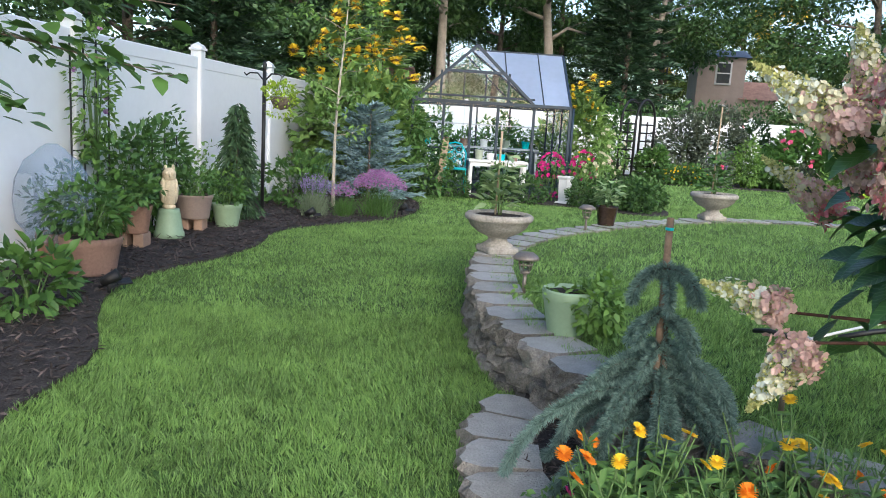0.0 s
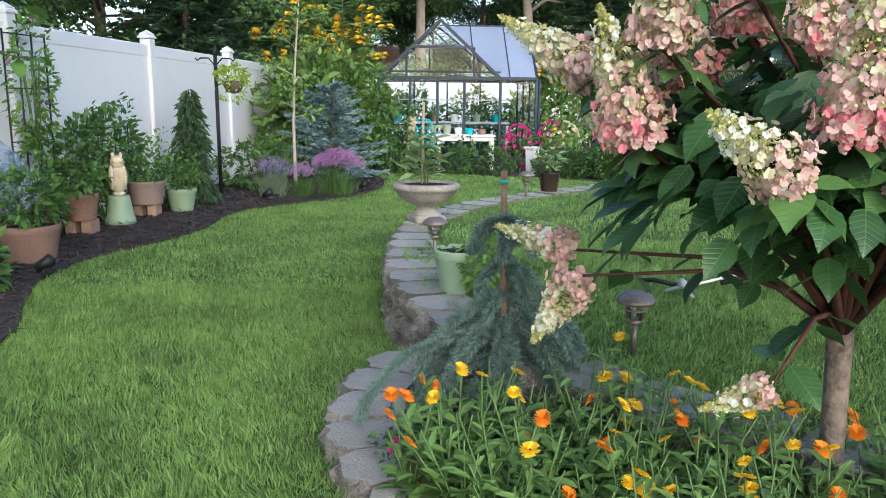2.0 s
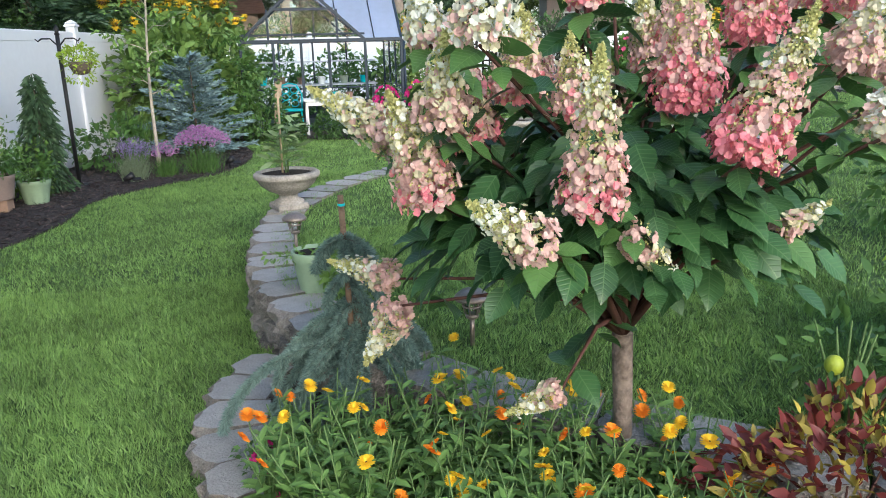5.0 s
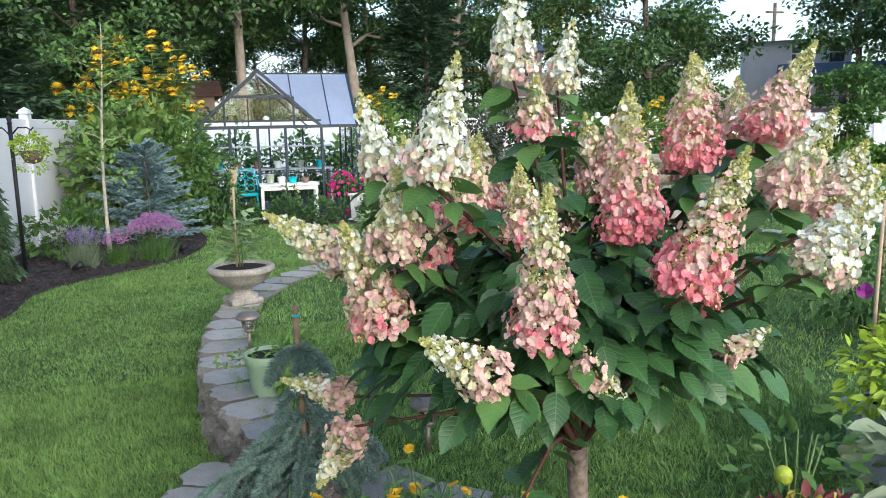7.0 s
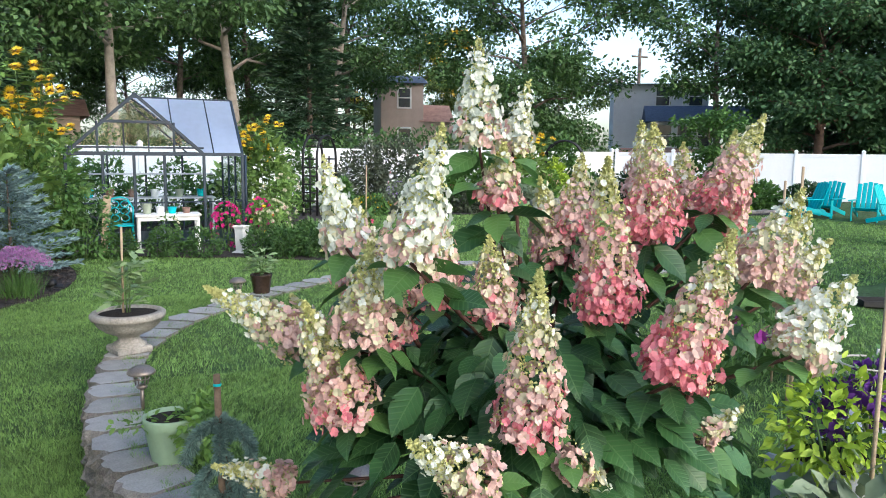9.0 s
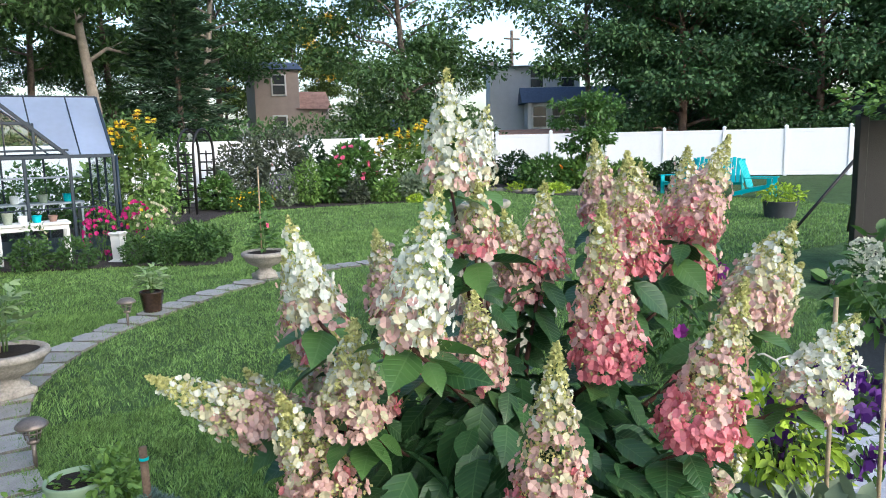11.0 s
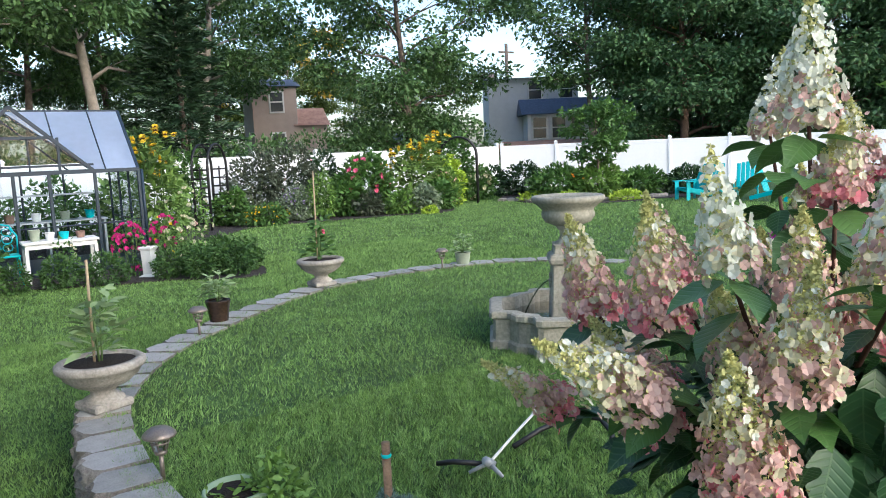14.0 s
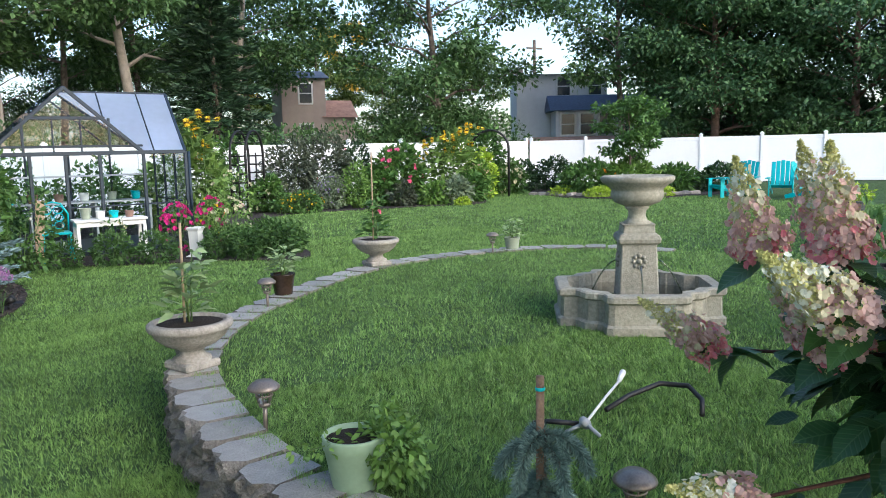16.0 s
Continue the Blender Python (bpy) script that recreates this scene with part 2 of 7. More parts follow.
M["pane"] = mat("dark_pane", (0.05, 0.06, 0.07), 0.12, 0.3, 2)
M["water"] = glass_mat("pond_water", (0.55, 0.6, 0.5), 0.05, 0.9)
M["steel"] = mat("galvanised_steel", (0.42, 0.45, 0.48), 0.45, 0.12, 10, metal=0.5)
M["grey_plastic"] = mat("grey_plastic", (0.33, 0.35, 0.38), 0.5, 0.1, 6)
M["netting"] = mat("netting", (0.36, 0.48, 0.66), 0.7, 0.15, 14, 0.6, 60)
M["netting"].node_tree.nodes["Principled BSDF"].inputs["Alpha"].default_value = 0.30
M["black_hose"] = mat("black_rubber", (0.015, 0.015, 0.016), 0.5, 0.2, 10)
M["fieldstone"] = mat("field_stone", (0.27, 0.25, 0.23), 0.95, 0.3, 9, 0.6, 40, obj=0.8, col2=(0.36, 0.32, 0.28))
M["rust"] = mat("rusty_roof", (0.34, 0.20, 0.15), 0.8, 0.35, 4)


# ---- builders ----
def mesh_from(name, bm, material, smooth=True):
    me = bpy.data.meshes.new(name)
    bm.normal_update()
    bm.to_mesh(me)
    bm.free()
    for mm in (material if isinstance(material, (list, tuple)) else [material]):
        me.materials.append(M[mm] if isinstance(mm, str) else mm)
    if smooth:
        me.polygons.foreach_set("use_smooth", [True] * len(me.polygons))
    return me


def part(name, bm, material, parent=None, label="", smooth=True):
    me = bm if isinstance(bm, bpy.types.Mesh) else mesh_from(name, bm, material, smooth)
    ob = new(name, me)
    ob.parent = parent
    if label:
        ob["label"] = label
    return ob


def thing(name, label, category, m=None, group="", kind=""):
    ob = new(name)
    ob.empty_display_size = 0.1
    if m is not None:
        ob.matrix_world = m
    return tagged(ob, label, category, group, kind)


def bm_box(size, centre=(0, 0, 0), bevel=0.0, m=None, bm=None):
    bm = bm or bmesh.new()
    r = bmesh.ops.create_cube(bm, size=1.0)
    v = r["verts"]
    bmesh.ops.scale(bm, vec=size, verts=v)
    bmesh.ops.translate(bm, vec=centre, verts=v)
    if bevel:
        e = list({ed for x in v for ed in x.link_edges})
        r2 = bmesh.ops.bevel(bm, geom=e, offset=bevel, segments=1, affect="EDGES")
        v = list({x for f in r2["faces"] for x in f.verts} | {x for x in v if x.is_valid})
    if m is not None:
        bmesh.ops.transform(bm, matrix=m, verts=[x for x in v if x.is_valid])
    return bm


def bm_lathe(profile, seg=32, bm=None, closed=False):
    """A turned body from (radius, height) pairs."""
    bm = bm or bmesh.new()
    rings = []
    for r, z in profile:
        if r < 1e-4:
            rings.append([bm.verts.new((0, 0, z))])
        else:
            rings.append([bm.verts.new((r * math.cos(a), r * math.sin(a), z)) for a in (2 * math.pi * k / seg for k in range(seg))])
    for a, b in zip(rings, rings[1:]):
        for k in range(seg):
            k2 = (k + 1) % seg
            if len(a) == 1 and len(b) == 1:
                continue
            if len(a) == 1:
                bm.faces.new((a[0], b[k2], b[k]))
            elif len(b) == 1:
                bm.faces.new((a[k], a[k2], b[0]))
            else:
                bm.faces.new((a[k], a[k2], b[k2], b[k]))
    bmesh.ops.recalc_face_normals(bm, faces=bm.faces)
    return bm


def bm_tube(points, radii, seg=8, bm=None):
    """A tapered tube along points."""
    bm = bm or bmesh.new()
    pts = [Vector(p) for p in points]
    if not isinstance(radii, (list, tuple)):
        radii = [radii] * len(pts)
    prev = None
    up = Vector((0.31, 0.2, 0.93))
    for i, p in enumerate(pts):
        d = (pts[min(i + 1, len(pts) - 1)] - pts[max(i - 1, 0)]).normalized()
        a = d.cross(up)
        a = a.normalized() if a.length > 1e-3 else Vector((1, 0, 0))
        b = d.cross(a)
        ring = [bm.verts.new(p + radii[i] * (math.cos(t) * a + math.sin(t) * b)) for t in (2 * math.pi * k / seg for k in range(seg))]
        if prev:
            for k in range(seg):
                bm.faces.new((prev[k], prev[(k + 1) % seg], ring[(k + 1) % seg], ring[k]))
        else:
            bm.faces.new(ring[::-1])
        prev = ring
    bm.faces.new(prev)
    return bm


def rng(seed):
    return np.random.default_rng(seed)


LEAF = np.array([(0, 0, 0), (0.28, 0.30, 0.04), (0.0, 0.35, -0.03), (-0.28, 0.30, 0.04), (0.22, 0.68, 0.02), (0.0, 0.70, -0.05), (-0.22, 0.68, 0.02), (0, 1.0, -0.10)])
LEAF_F = [(0, 1, 2), (0, 2, 3), (1, 4, 5, 2), (2, 5, 6, 3), (4, 7, 5), (5, 7, 6)]
def _leaf_rows():
    """A broad oval leaf, folded along its rib and curling down to a point."""
    v, rows = [(0, 0, 0)], ((0.16, 0.22), (0.40, 0.32), (0.64, 0.29), (0.84, 0.15))
    for y, w in rows:
        drop = -0.22 * y * y
        v += [(w, y, drop + 0.045), (0, y + 0.02, drop - 0.015), (-w, y, drop + 0.045)]
    v.append((0, 1.03, -0.27))
    f = [(0, 1, 2), (0, 2, 3)]
    for k in range(3):
        a, b = 1 + 3 * k, 4 + 3 * k
        f += [(a, b, b + 1, a + 1), (a + 1, b + 1, b + 2, a + 2)]
    return np.array(v), f + [(10, 13, 11), (11, 13, 12)]


OVAL, OVAL_F = _leaf_rows()
CARD = np.array([(0, 0, 0), (0.34, 0.45, 0.06), (0, 1.0, -0.04), (-0.34, 0.45, 0.06)])
CARD_F = [(0, 1, 2), (0, 2, 3)]
BLADE = np.array([(-0.5, 0, 0), (0.5, 0, 0), (0.0, 1.0, 0)])
BLADE_F = [(0, 1, 2)]
PETAL = np.array([(0, 0, 0), (0.42, 0.35, 0.03), (0.30, 0.85, 0.10), (-0.30, 0.85, 0.10), (-0.42, 0.35, 0.03)])
PETAL_F = [(0, 1, 2), (0, 2, 3), (0, 3, 4)]


def basis(dirs, spin):
    """Rotations whose y axis points along dirs, turned by spin about it."""
    y = dirs / np.maximum(np.linalg.norm(dirs, axis=1, keepdims=True), 1e-6)
    ref = np.where(np.abs(y[:, 2:3]) > 0.9, np.array([[1.0, 0, 0]]), np.array([[0, 0, 1.0]]))
    x = np.cross(y, ref)
    x /= np.linalg.norm(x, axis=1, keepdims=True)
    z = np.cross(x, y)
    c, s = np.cos(spin)[:, None], np.sin(spin)[:, None]
    return np.stack((c * x + s * z, y, -s * x + c * z), axis=2)


def scatter_mesh(name, sets, materials, smooth=False):
    """One mesh of many small pieces. sets: (shape, faces, places, dirs, spin, width, length, material slot)."""
    vs, loops, starts, mats, base, nl = [], [], [], [], 0, 0
    for shape, faces, pos, dirs, spin, wid, leng, slot in sets:
        n = len(pos)
        if n == 0:
            continue
        R = basis(np.asarray(dirs, float), np.broadcast_to(np.asarray(spin, float), (n,)))
        sc = np.stack([np.broadcast_to(np.asarray(wid, float), (n,)), np.broadcast_to(np.asarray(leng, float), (n,)), np.broadcast_to(np.asarray(leng, float), (n,))], axis=1)
        v = np.einsum("nij,nkj->nki", R, shape[None] * sc[:, None]) + np.asarray(pos)[:, None]
        vs.append(v.reshape(-1, 3))
        k = len(shape)
        off = base + k * np.arange(n)
        for f in faces:
            loops.append((off[:, None] + np.array(f)[None]).ravel())
            starts.append(nl + len(f) * np.arange(n))
            nl += n * len(f)
            mats.append(np.full(n, slot))
        base += k * n
    me = bpy.data.meshes.new(name)
    V = np.concatenate(vs).astype(np.float32)
    Lp = np.concatenate(loops).astype(np.int32)
    S = np.concatenate(starts).astype(np.int32)
    me.vertices.add(len(V))
    me.vertices.foreach_set("co", V.ravel())
    me.loops.add(len(Lp))
    me.loops.foreach_set("vertex_index", Lp)
    me.polygons.add(len(S))
    me.polygons.foreach_set("loop_start", S)
    me.polygons.foreach_set("material_index", np.concatenate(mats).astype(np.int32))
    me.update(calc_edges=True)
    if len(sets) <= 2 and sets[0][0] is OVAL:
        uv = np.concatenate([np.tile(q[0], (len(q[2]), 1)) for q in sets if len(q[2])]).astype(np.float32)
        me.attributes.new("blade", "FLOAT_VECTOR", "POINT").data.foreach_set("vector", uv.ravel())
    for mm in materials:
        me.materials.append(M[mm])
    if smooth:
        me.polygons.foreach_set("use_smooth", [True] * len(me.polygons))
    return me


def rand_dirs(r, n, up=0.0):
    d = r.normal(size=(n, 3))
    d /= np.linalg.norm(d, axis=1, keepdims=True)
    d[:, 2] += up
    return d

# ---- the ground ----
LOW = -0.36


def tz(y):
    """Height of the raised lawn, which falls gently towards the house."""
    return -0.02 - 0.0193 * (7.0 - y)


WALL = [(2.6, 1.25), (1.95, 1.58), (1.57, 1.84), (1.21, 2.17), (0.84, 2.45), (0.62, 2.72), (0.43, 3.05), (0.29, 3.40), (0.19, 3.75), (0.13, 4.10), (0.10, 4.45),
        (0.10, 4.85), (0.14, 5.35), (0.26, 5.85), (0.52, 6.38), (0.85, 6.83), (1.24, 7.18), (1.72, 7.59), (2.23, 7.95), (2.83, 8.26), (3.4, 8.40), (3.95, 8.42),
        (4.72, 8.34), (5.34, 8.10), (5.80, 7.72), (6.25, 6.9), (6.55, 6.0), (6.6, 5.0), (6.5, 3.6), (5.9, 2.3), (4.6, 1.5), (3.4, 1.2)]


def resample(pts, step, close=False):
    """Points at even steps along a rounded line."""
    p = [Vector((*q, 0)) for q in pts]
    if close:
        p.append(p[0])
    fine = []
    for i in range(len(p) - 1):
        a, b, c, d = p[max(i - 1, 0)], p[i], p[i + 1], p[min(i + 2, len(p) - 1)]
        for k in range(10):
            t = k / 10
            fine.append(0.5 * ((2 * b) + (c - a) * t + (2 * a - 5 * b + 4 * c - d) * t * t + (3 * b - a - 3 * c + d) * t ** 3))
    fine.append(p[-1])
    out, need = [fine[0]], step
    for a, b in zip(fine, fine[1:]):
        d = (b - a).length
        while need <= d:
            out.append(a.lerp(b, need / d))
            need += step
        need -= d
    return out


def inside(poly, x, y):
    """Which of the points x, y lie in the outline."""
    r = np.zeros(len(x), bool)
    for (x1, y1), (x2, y2) in zip(poly, poly[1:] + poly[:1]):
        c = (y1 > y) != (y2 > y)
        with np.errstate(divide="ignore", invalid="ignore"):
            r ^= c & (x < (x2 - x1) * (y - y1) / (y2 - y1 if y2 != y1 else 1e-9) + x1)
    return r


def prism(poly, z0, z1, bm=None):
    bm = bm or bmesh.new()
    lo = [bm.verts.new((x, y, z0)) for x, y in poly]
    hi = [bm.verts.new((x, y, z1)) for x, y in poly]
    bm.faces.new(hi)
    bm.faces.new(lo[::-1])
    for k in range(len(poly)):
        k2 = (k + 1) % len(poly)
        bm.faces.new((lo[k], lo[k2], hi[k2], hi[k]))
    bmesh.ops.recalc_face_normals(bm, faces=bm.faces)
    return bm


ground = part("ground", bm_lathe([(0, LOW), (6, LOW), (20, LOW), (60, LOW), (400, LOW - 1), (3000, LOW - 6)], 64), "soil_lawn")
tagged(ground, "mown green lawn running out to the distance", "lawn", kind="structure")
TERRACE = [(p.x, p.y) for p in resample(WALL, 0.2, True)][:-1]
_b = prism(TERRACE, LOW - 0.1, -0.02)
for v in _b.verts:
    if v.co.z > -0.1:
        v.co.z = tz(v.co.y)
terrace = part("terrace", _b, "soil_lawn", smooth=False)
tagged(terrace, "raised green lawn held by a block wall", "lawn", kind="structure")

BEDS = {
    "left": [(-5, 1.0), (-1.9, 1.5), (-1.95, 3.1), (-1.93, 3.9), (-2.2, 4.6), (-2.38, 5.3), (-2.3, 5.9), (-1.98, 6.7), (-1.84, 7.3), (-1.83, 8.2), (-1.5, 8.8), (-1.0, 9.3), (-0.55, 10.0),
             (-0.35, 10.8), (-0.32, 11.6), (-0.45, 12.4), (-0.7, 13.2), (0.3, 13.25), (1.3, 12.75), (2.3, 12.4), (3.1, 11.75), (3.55, 11.9), (3.8, 12.9), (3.3, 13.8), (3.2, 15), (3.4, 18.2), (3, 22.2), (-2, 22.2), (-3.4, 9), (-5, 6)],
    "back": [(4.6, 17.6), (5.6, 19.0), (6.3, 19.6), (7.5, 19.5), (10.2, 19.0), (11.3, 18.6), (12.4, 19.5), (13.0, 20.8), (15.2, 23.0), (19, 25), (19, 26), (4, 22.6), (4, 18.2)],
    "right": [(15.3, 20.6), (14.8, 18.8), (15.3, 17.2), (16.6, 16.4), (18.2, 16.4), (20.5, 16.4), (22.5, 20), (19, 24), (16.5, 22.5)],
}
for k, poly in BEDS.items():
    rr = [(p.x, p.y) for p in resample(poly, 0.25, True)][:-1]
    BEDS[k] = rr
    tagged(part("mulch_bed", prism(rr, LOW - 0.05, LOW + 0.025), "mulch", smooth=False), "flower bed covered with dark shredded bark mulch", "flower bed", kind="structure")
RING = [(0.12, 3.42), (0.03, 3.24), (-0.05, 3.0), (-0.06, 2.72), (-0.02, 2.47), (0.06, 2.24), (0.19, 2.02), (0.36, 1.80), (0.62, 1.60), (0.9, 1.44), (1.3, 1.30), (1.7, 1.18), (2.2, 1.06), (2.7, 1.02)]
BEDP = [(p.x, p.y) for p in resample(RING, 0.15)] + [(2.75, 1.25)] + [(p.x, p.y) for p in resample(WALL[:9], 0.2)]
BED_Z = -0.31
tagged(part("planting_bed", prism(BEDP, LOW - 0.05, BED_Z), "mulch", smooth=False), "raised planting bed of dark bark mulch", "flower bed", kind="structure")


# ---- retaining wall of split-face blocks ----
def block_mesh(w, d, h, seed, top):
    """A block with a rough split face towards -y and a flat top."""
    r = random.Random(seed)
    bm = bmesh.new()
    nx, nz = 7, 4
    cols = []
    for i in range(nx + 1):
        x = (i / nx - 0.5)
        fx = x * w
        col = []
        for j in range(nz + 1):
            edge = (i in (0, nx)) * 0.030 + (j in (0, nz)) * 0.014
            round_ = 0.040 * (2 * x) ** 2
            col.append(bm.verts.new((fx + r.uniform(-1, 1) * 0.006, -d / 2 + edge + round_ + r.uniform(-0.022, 0.020), h * (j / nz - 1) + (r.uniform(-0.014, 0.014) if 0 < j < nz else 0))))
        cols.append(col)
    back_lo = [bm.verts.new((s * w * 0.42, d / 2, -h)) for s in (-1, 1)]
    back_hi = [bm.verts.new((s * w * 0.42, d / 2, 0)) for s in (-1, 1)]
    for i in range(nx):
        for j in range(nz):
            f = bm.faces.new((cols[i][j], cols[i + 1][j], cols[i + 1][j + 1], cols[i][j + 1]))
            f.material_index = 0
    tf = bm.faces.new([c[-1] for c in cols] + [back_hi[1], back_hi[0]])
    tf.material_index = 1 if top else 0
    bm.faces.new([back_hi[0], back_lo[0]] + cols[0])
    bm.faces.new([back_lo[1], back_hi[1]] + cols[-1][::-1])
    bm.faces.new((back_hi[1], back_lo[1], back_lo[0], back_hi[0]))
    bmesh.ops.recalc_face_normals(bm, faces=bm.faces)
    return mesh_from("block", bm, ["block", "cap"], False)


BH = 0.125
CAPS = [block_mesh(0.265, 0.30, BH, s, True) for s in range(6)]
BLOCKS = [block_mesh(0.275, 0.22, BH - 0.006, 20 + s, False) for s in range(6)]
wall_retaining = thing("wall_retaining", "curved retaining wall of grey split-face concrete blocks", "retaining wall", kind="structure")


def lay_wall(parent, pts, z, courses, r, step, batter=0.012, flip=1, slope=False):
    line = resample(pts, step)
    for c in range(courses):
        for i in range(len(line) - 1):
            a, b = line[i], line[i + 1]
            if c % 2:
                a, b = (line[i] + line[i + 1]) / 2, (line[i + 1] + line[min(i + 2, len(line) - 1)]) / 2
                if i + 2 >= len(line):
                    continue
            d = (b - a).normalized()
            out = Vector((-d.y, d.x, 0)) * flip
            mid = (a + b) / 2 + out * (batter * c + (0.03 if c else 0) + r.uniform(-0.006, 0.006))
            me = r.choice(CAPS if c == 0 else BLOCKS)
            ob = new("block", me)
            ob.parent = parent
            ob.matrix_world = pose(mid.x, mid.y, z + (tz(mid.y) + 0.02 if slope else 0) - BH * c + (r.uniform(-0.004, 0.004) if c == 0 else 0), 0, 0, math.degrees(math.atan2(-out.x, out.y)) + 180 + r.uniform(-4, 4))
            ob.scale = ((b - a).length / 0.275, 1, 1)


# ---- vinyl fences ----
def fence(name, label, pts, z0, h, spans):
    top = thing(name, label, "fence", kind="structure")
    a, b = Vector((*pts[0], z0)), Vector((*pts[1], z0))
    d = (b - a)
    L = d.length
    ang = math.degrees(math.atan2(d.y, d.x))
    s = L / spans
    panel = mesh_from("panel", bm_box((s - 0.12, 0.045, h - 0.22), (0, 0, (h - 0.22) / 2 + 0.06), 0.004), "vinyl", False)
    bm = bm_box((s - 0.1, 0.06, 0.14), (0, 0, 0.1), 0.012)
    bm_box((s - 0.1, 0.06, 0.14), (0, 0, h - 0.1), 0.012, bm=bm)
    rail = mesh_from("rail", bm, "vinyl", False)
    post = mesh_from("post", bm_box((0.127, 0.127, h + 0.04), (0, 0, (h + 0.04) / 2), 0.01), "vinyl", False)
    cap = mesh_from("post_cap", bm_lathe([(0.11, 0), (0.11, 0.02), (0.085, 0.035), (0.088, 0.05), (0.0, 0.095)], 4), "vinyl", False)
    for k in range(spans + 1):
        p = a + d * (k / spans)
        o = part("post", post, None, top)
        o.matrix_world = pose(p.x, p.y, z0, 0, 0, ang)
        c = part("post_cap", cap, None, o)
        c.matrix_parent_inverse = Matrix()
        c.matrix_basis = pose(0, 0, h + 0.04, 0, 0, 45)
        if k < spans:
            q = p + d * (0.5 / spans)
            part("panel", panel, None, top).matrix_world = pose(q.x, q.y, z0, 0, 0, ang)
            part("rail", rail, None, top).matrix_world = pose(q.x, q.y, z0, 0, 0, ang)
    return top


fence("fence_left", "tall white vinyl privacy fence with capped posts", [(-3.88, 1.75), (-1.35, 21.6)], LOW, 1.85, 8)
fence("fence_back", "long white vinyl privacy fence behind flower borders", [(-1.35, 21.8), (19.5, 26.5)], LOW, 1.85, 9)
fence("fence_right", "white vinyl privacy fence under overhanging trees", [(19.7, 26.4), (32.0, 13.0)], LOW, 1.85, 8)


# ---- greenhouse ----
def greenhouse(m):
    g = thing("greenhouse", "glass greenhouse with dark frame and opal roof", "greenhouse", m)
    x0, x1, d, e, rz = -1.12, 1.80, 2.1, 1.65, 2.67
    gx = 1.12
    t = 0.05

    def bar(a, b, w=t):
        a, b = Vector(a), Vector(b)
        q = (b - a).to_track_quat("Z", "Y").to_matrix().to_4x4()
        part("frame_bar", bm_box((w, w, (b - a).length), (0, 0, (b - a).length / 2), 0.006, Matrix.Translation(a) @ q), "bluegreen", g, smooth=False)

    def pane(pts, material="glass"):
        bm = bmesh.new()
        vs = [bm.verts.new(p) for p in pts]
        bm.faces.new(vs)
        bmesh.ops.solidify(bm, geom=bm.faces[:], thickness=0.004 if material == "glass" else 0.012)
        o = part("pane" if material == "glass" else "roof_panel", bm, material, g, "opal polycarbonate roof panel" if material != "glass" else "", smooth=False)
        return o

    part("base", bm_box((x1 - x0 + 0.04, d + 0.04, 0.09), ((x0 + x1) / 2, d / 2, 0.045), 0.008), "bluegreen", g, smooth=False)
    part("floor_slab", bm_box((x1 - x0 - 0.1, d - 0.1, 0.04), ((x0 + x1) / 2, d / 2, 0.03)), "fieldstone", g, smooth=False)
    # corner, door and side posts
    for x in (-gx, -0.55, -0.05, 0.45, gx, x1):
        bar((x, 0, 0.05), (x, 0, e))
    for x in (x0, -0.4, 0.3, 1.0, x1):
        bar((x, d, 0.05), (x, d, e), 0.035)
    for y in (0.7, 1.4):
        for x in (x0, x1):
            bar((x, y, 0.05), (x, y, e + (min(y, d - y) / (d / 2) * (rz - e) if x == x1 else 0)), 0.035)
    # eaves, ridge, rails
    bar((x0, 0, e), (x1, 0, e), 0.06)
    bar((-gx, 0, e + 0.11), (gx, 0, e + 0.11), 0.035)
    bar((x0, d, e), (x1, d, e), 0.06)
    bar((0, d / 2, rz), (x1, d / 2, rz), 0.05)
    bar((x0, 0, 0.8), (x1, 0, 0.8), 0.025)
    for x in (x0, x1):
        bar((x, 0, e), (x, d, e))
        bar((x, 0, 0.8), (x, d, 0.8), 0.025)
    bar((x1, 0, e), (x1, d / 2, rz))
    bar((x1, d, e), (x1, d / 2, rz))
    # front gable and its ridge
    bar((-gx, 0, e), (0, 0, rz), 0.055)
    bar((gx, 0, e), (0, 0, rz), 0.055)
    bar((0, 0, rz), (0, d / 2, rz), 0.045)
    bar((gx, 0, e), (0, d / 2, rz), 0.04)
    zc = e + 0.55
    xc = gx * (rz - zc) / (rz - e)
    bar((-xc - 0.05, 0, zc), (xc + 0.05, 0, zc), 0.05)
    for x in (-0.62, 0.62):
        bar((x, 0, e), (x, 0, zc), 0.04)
    for x in (-0.2, 0.2):
        bar((x, 0.01, e), (x, 0.01, zc), 0.025)
    # rafters of the gable's glazed slope
    for k in range(1, 7):
        y = d * k / 6
        bar((-gx, y, e), (0, y, rz), 0.03)
    bar((0, d / 2, rz), (0, d, rz), 0.045)
    bar((0, d, rz), (gx, d, e), 0.03)
    # opal roof panels on the right wing, glass elsewhere
    for a, b in ((0.0, 0.36), (0.36, 0.72), (0.72, 1.0)):
        ra, rb = 0.0 + a * x1, 0.0 + b * x1
        ea, eb = max(gx, ra), max(gx, rb)

        def low(x):
            return (x, max(0.0, d / 2 * (1 - x / gx)), max(e, e + (rz - e) * (1 - x / gx))) if x < gx else (x, 0.0, e)
        pts = [(ra + 0.01, d / 2, rz + 0.02), (rb - 0.01, d / 2, rz + 0.02), tuple(np.add(low(rb - 0.01), (0, 0, 0.02)))]
        if ra < gx < rb:
            pts.append((gx, 0, e + 0.02))
        pts.append(tuple(np.add(low(ra + 0.01), (0, 0, 0.02))))
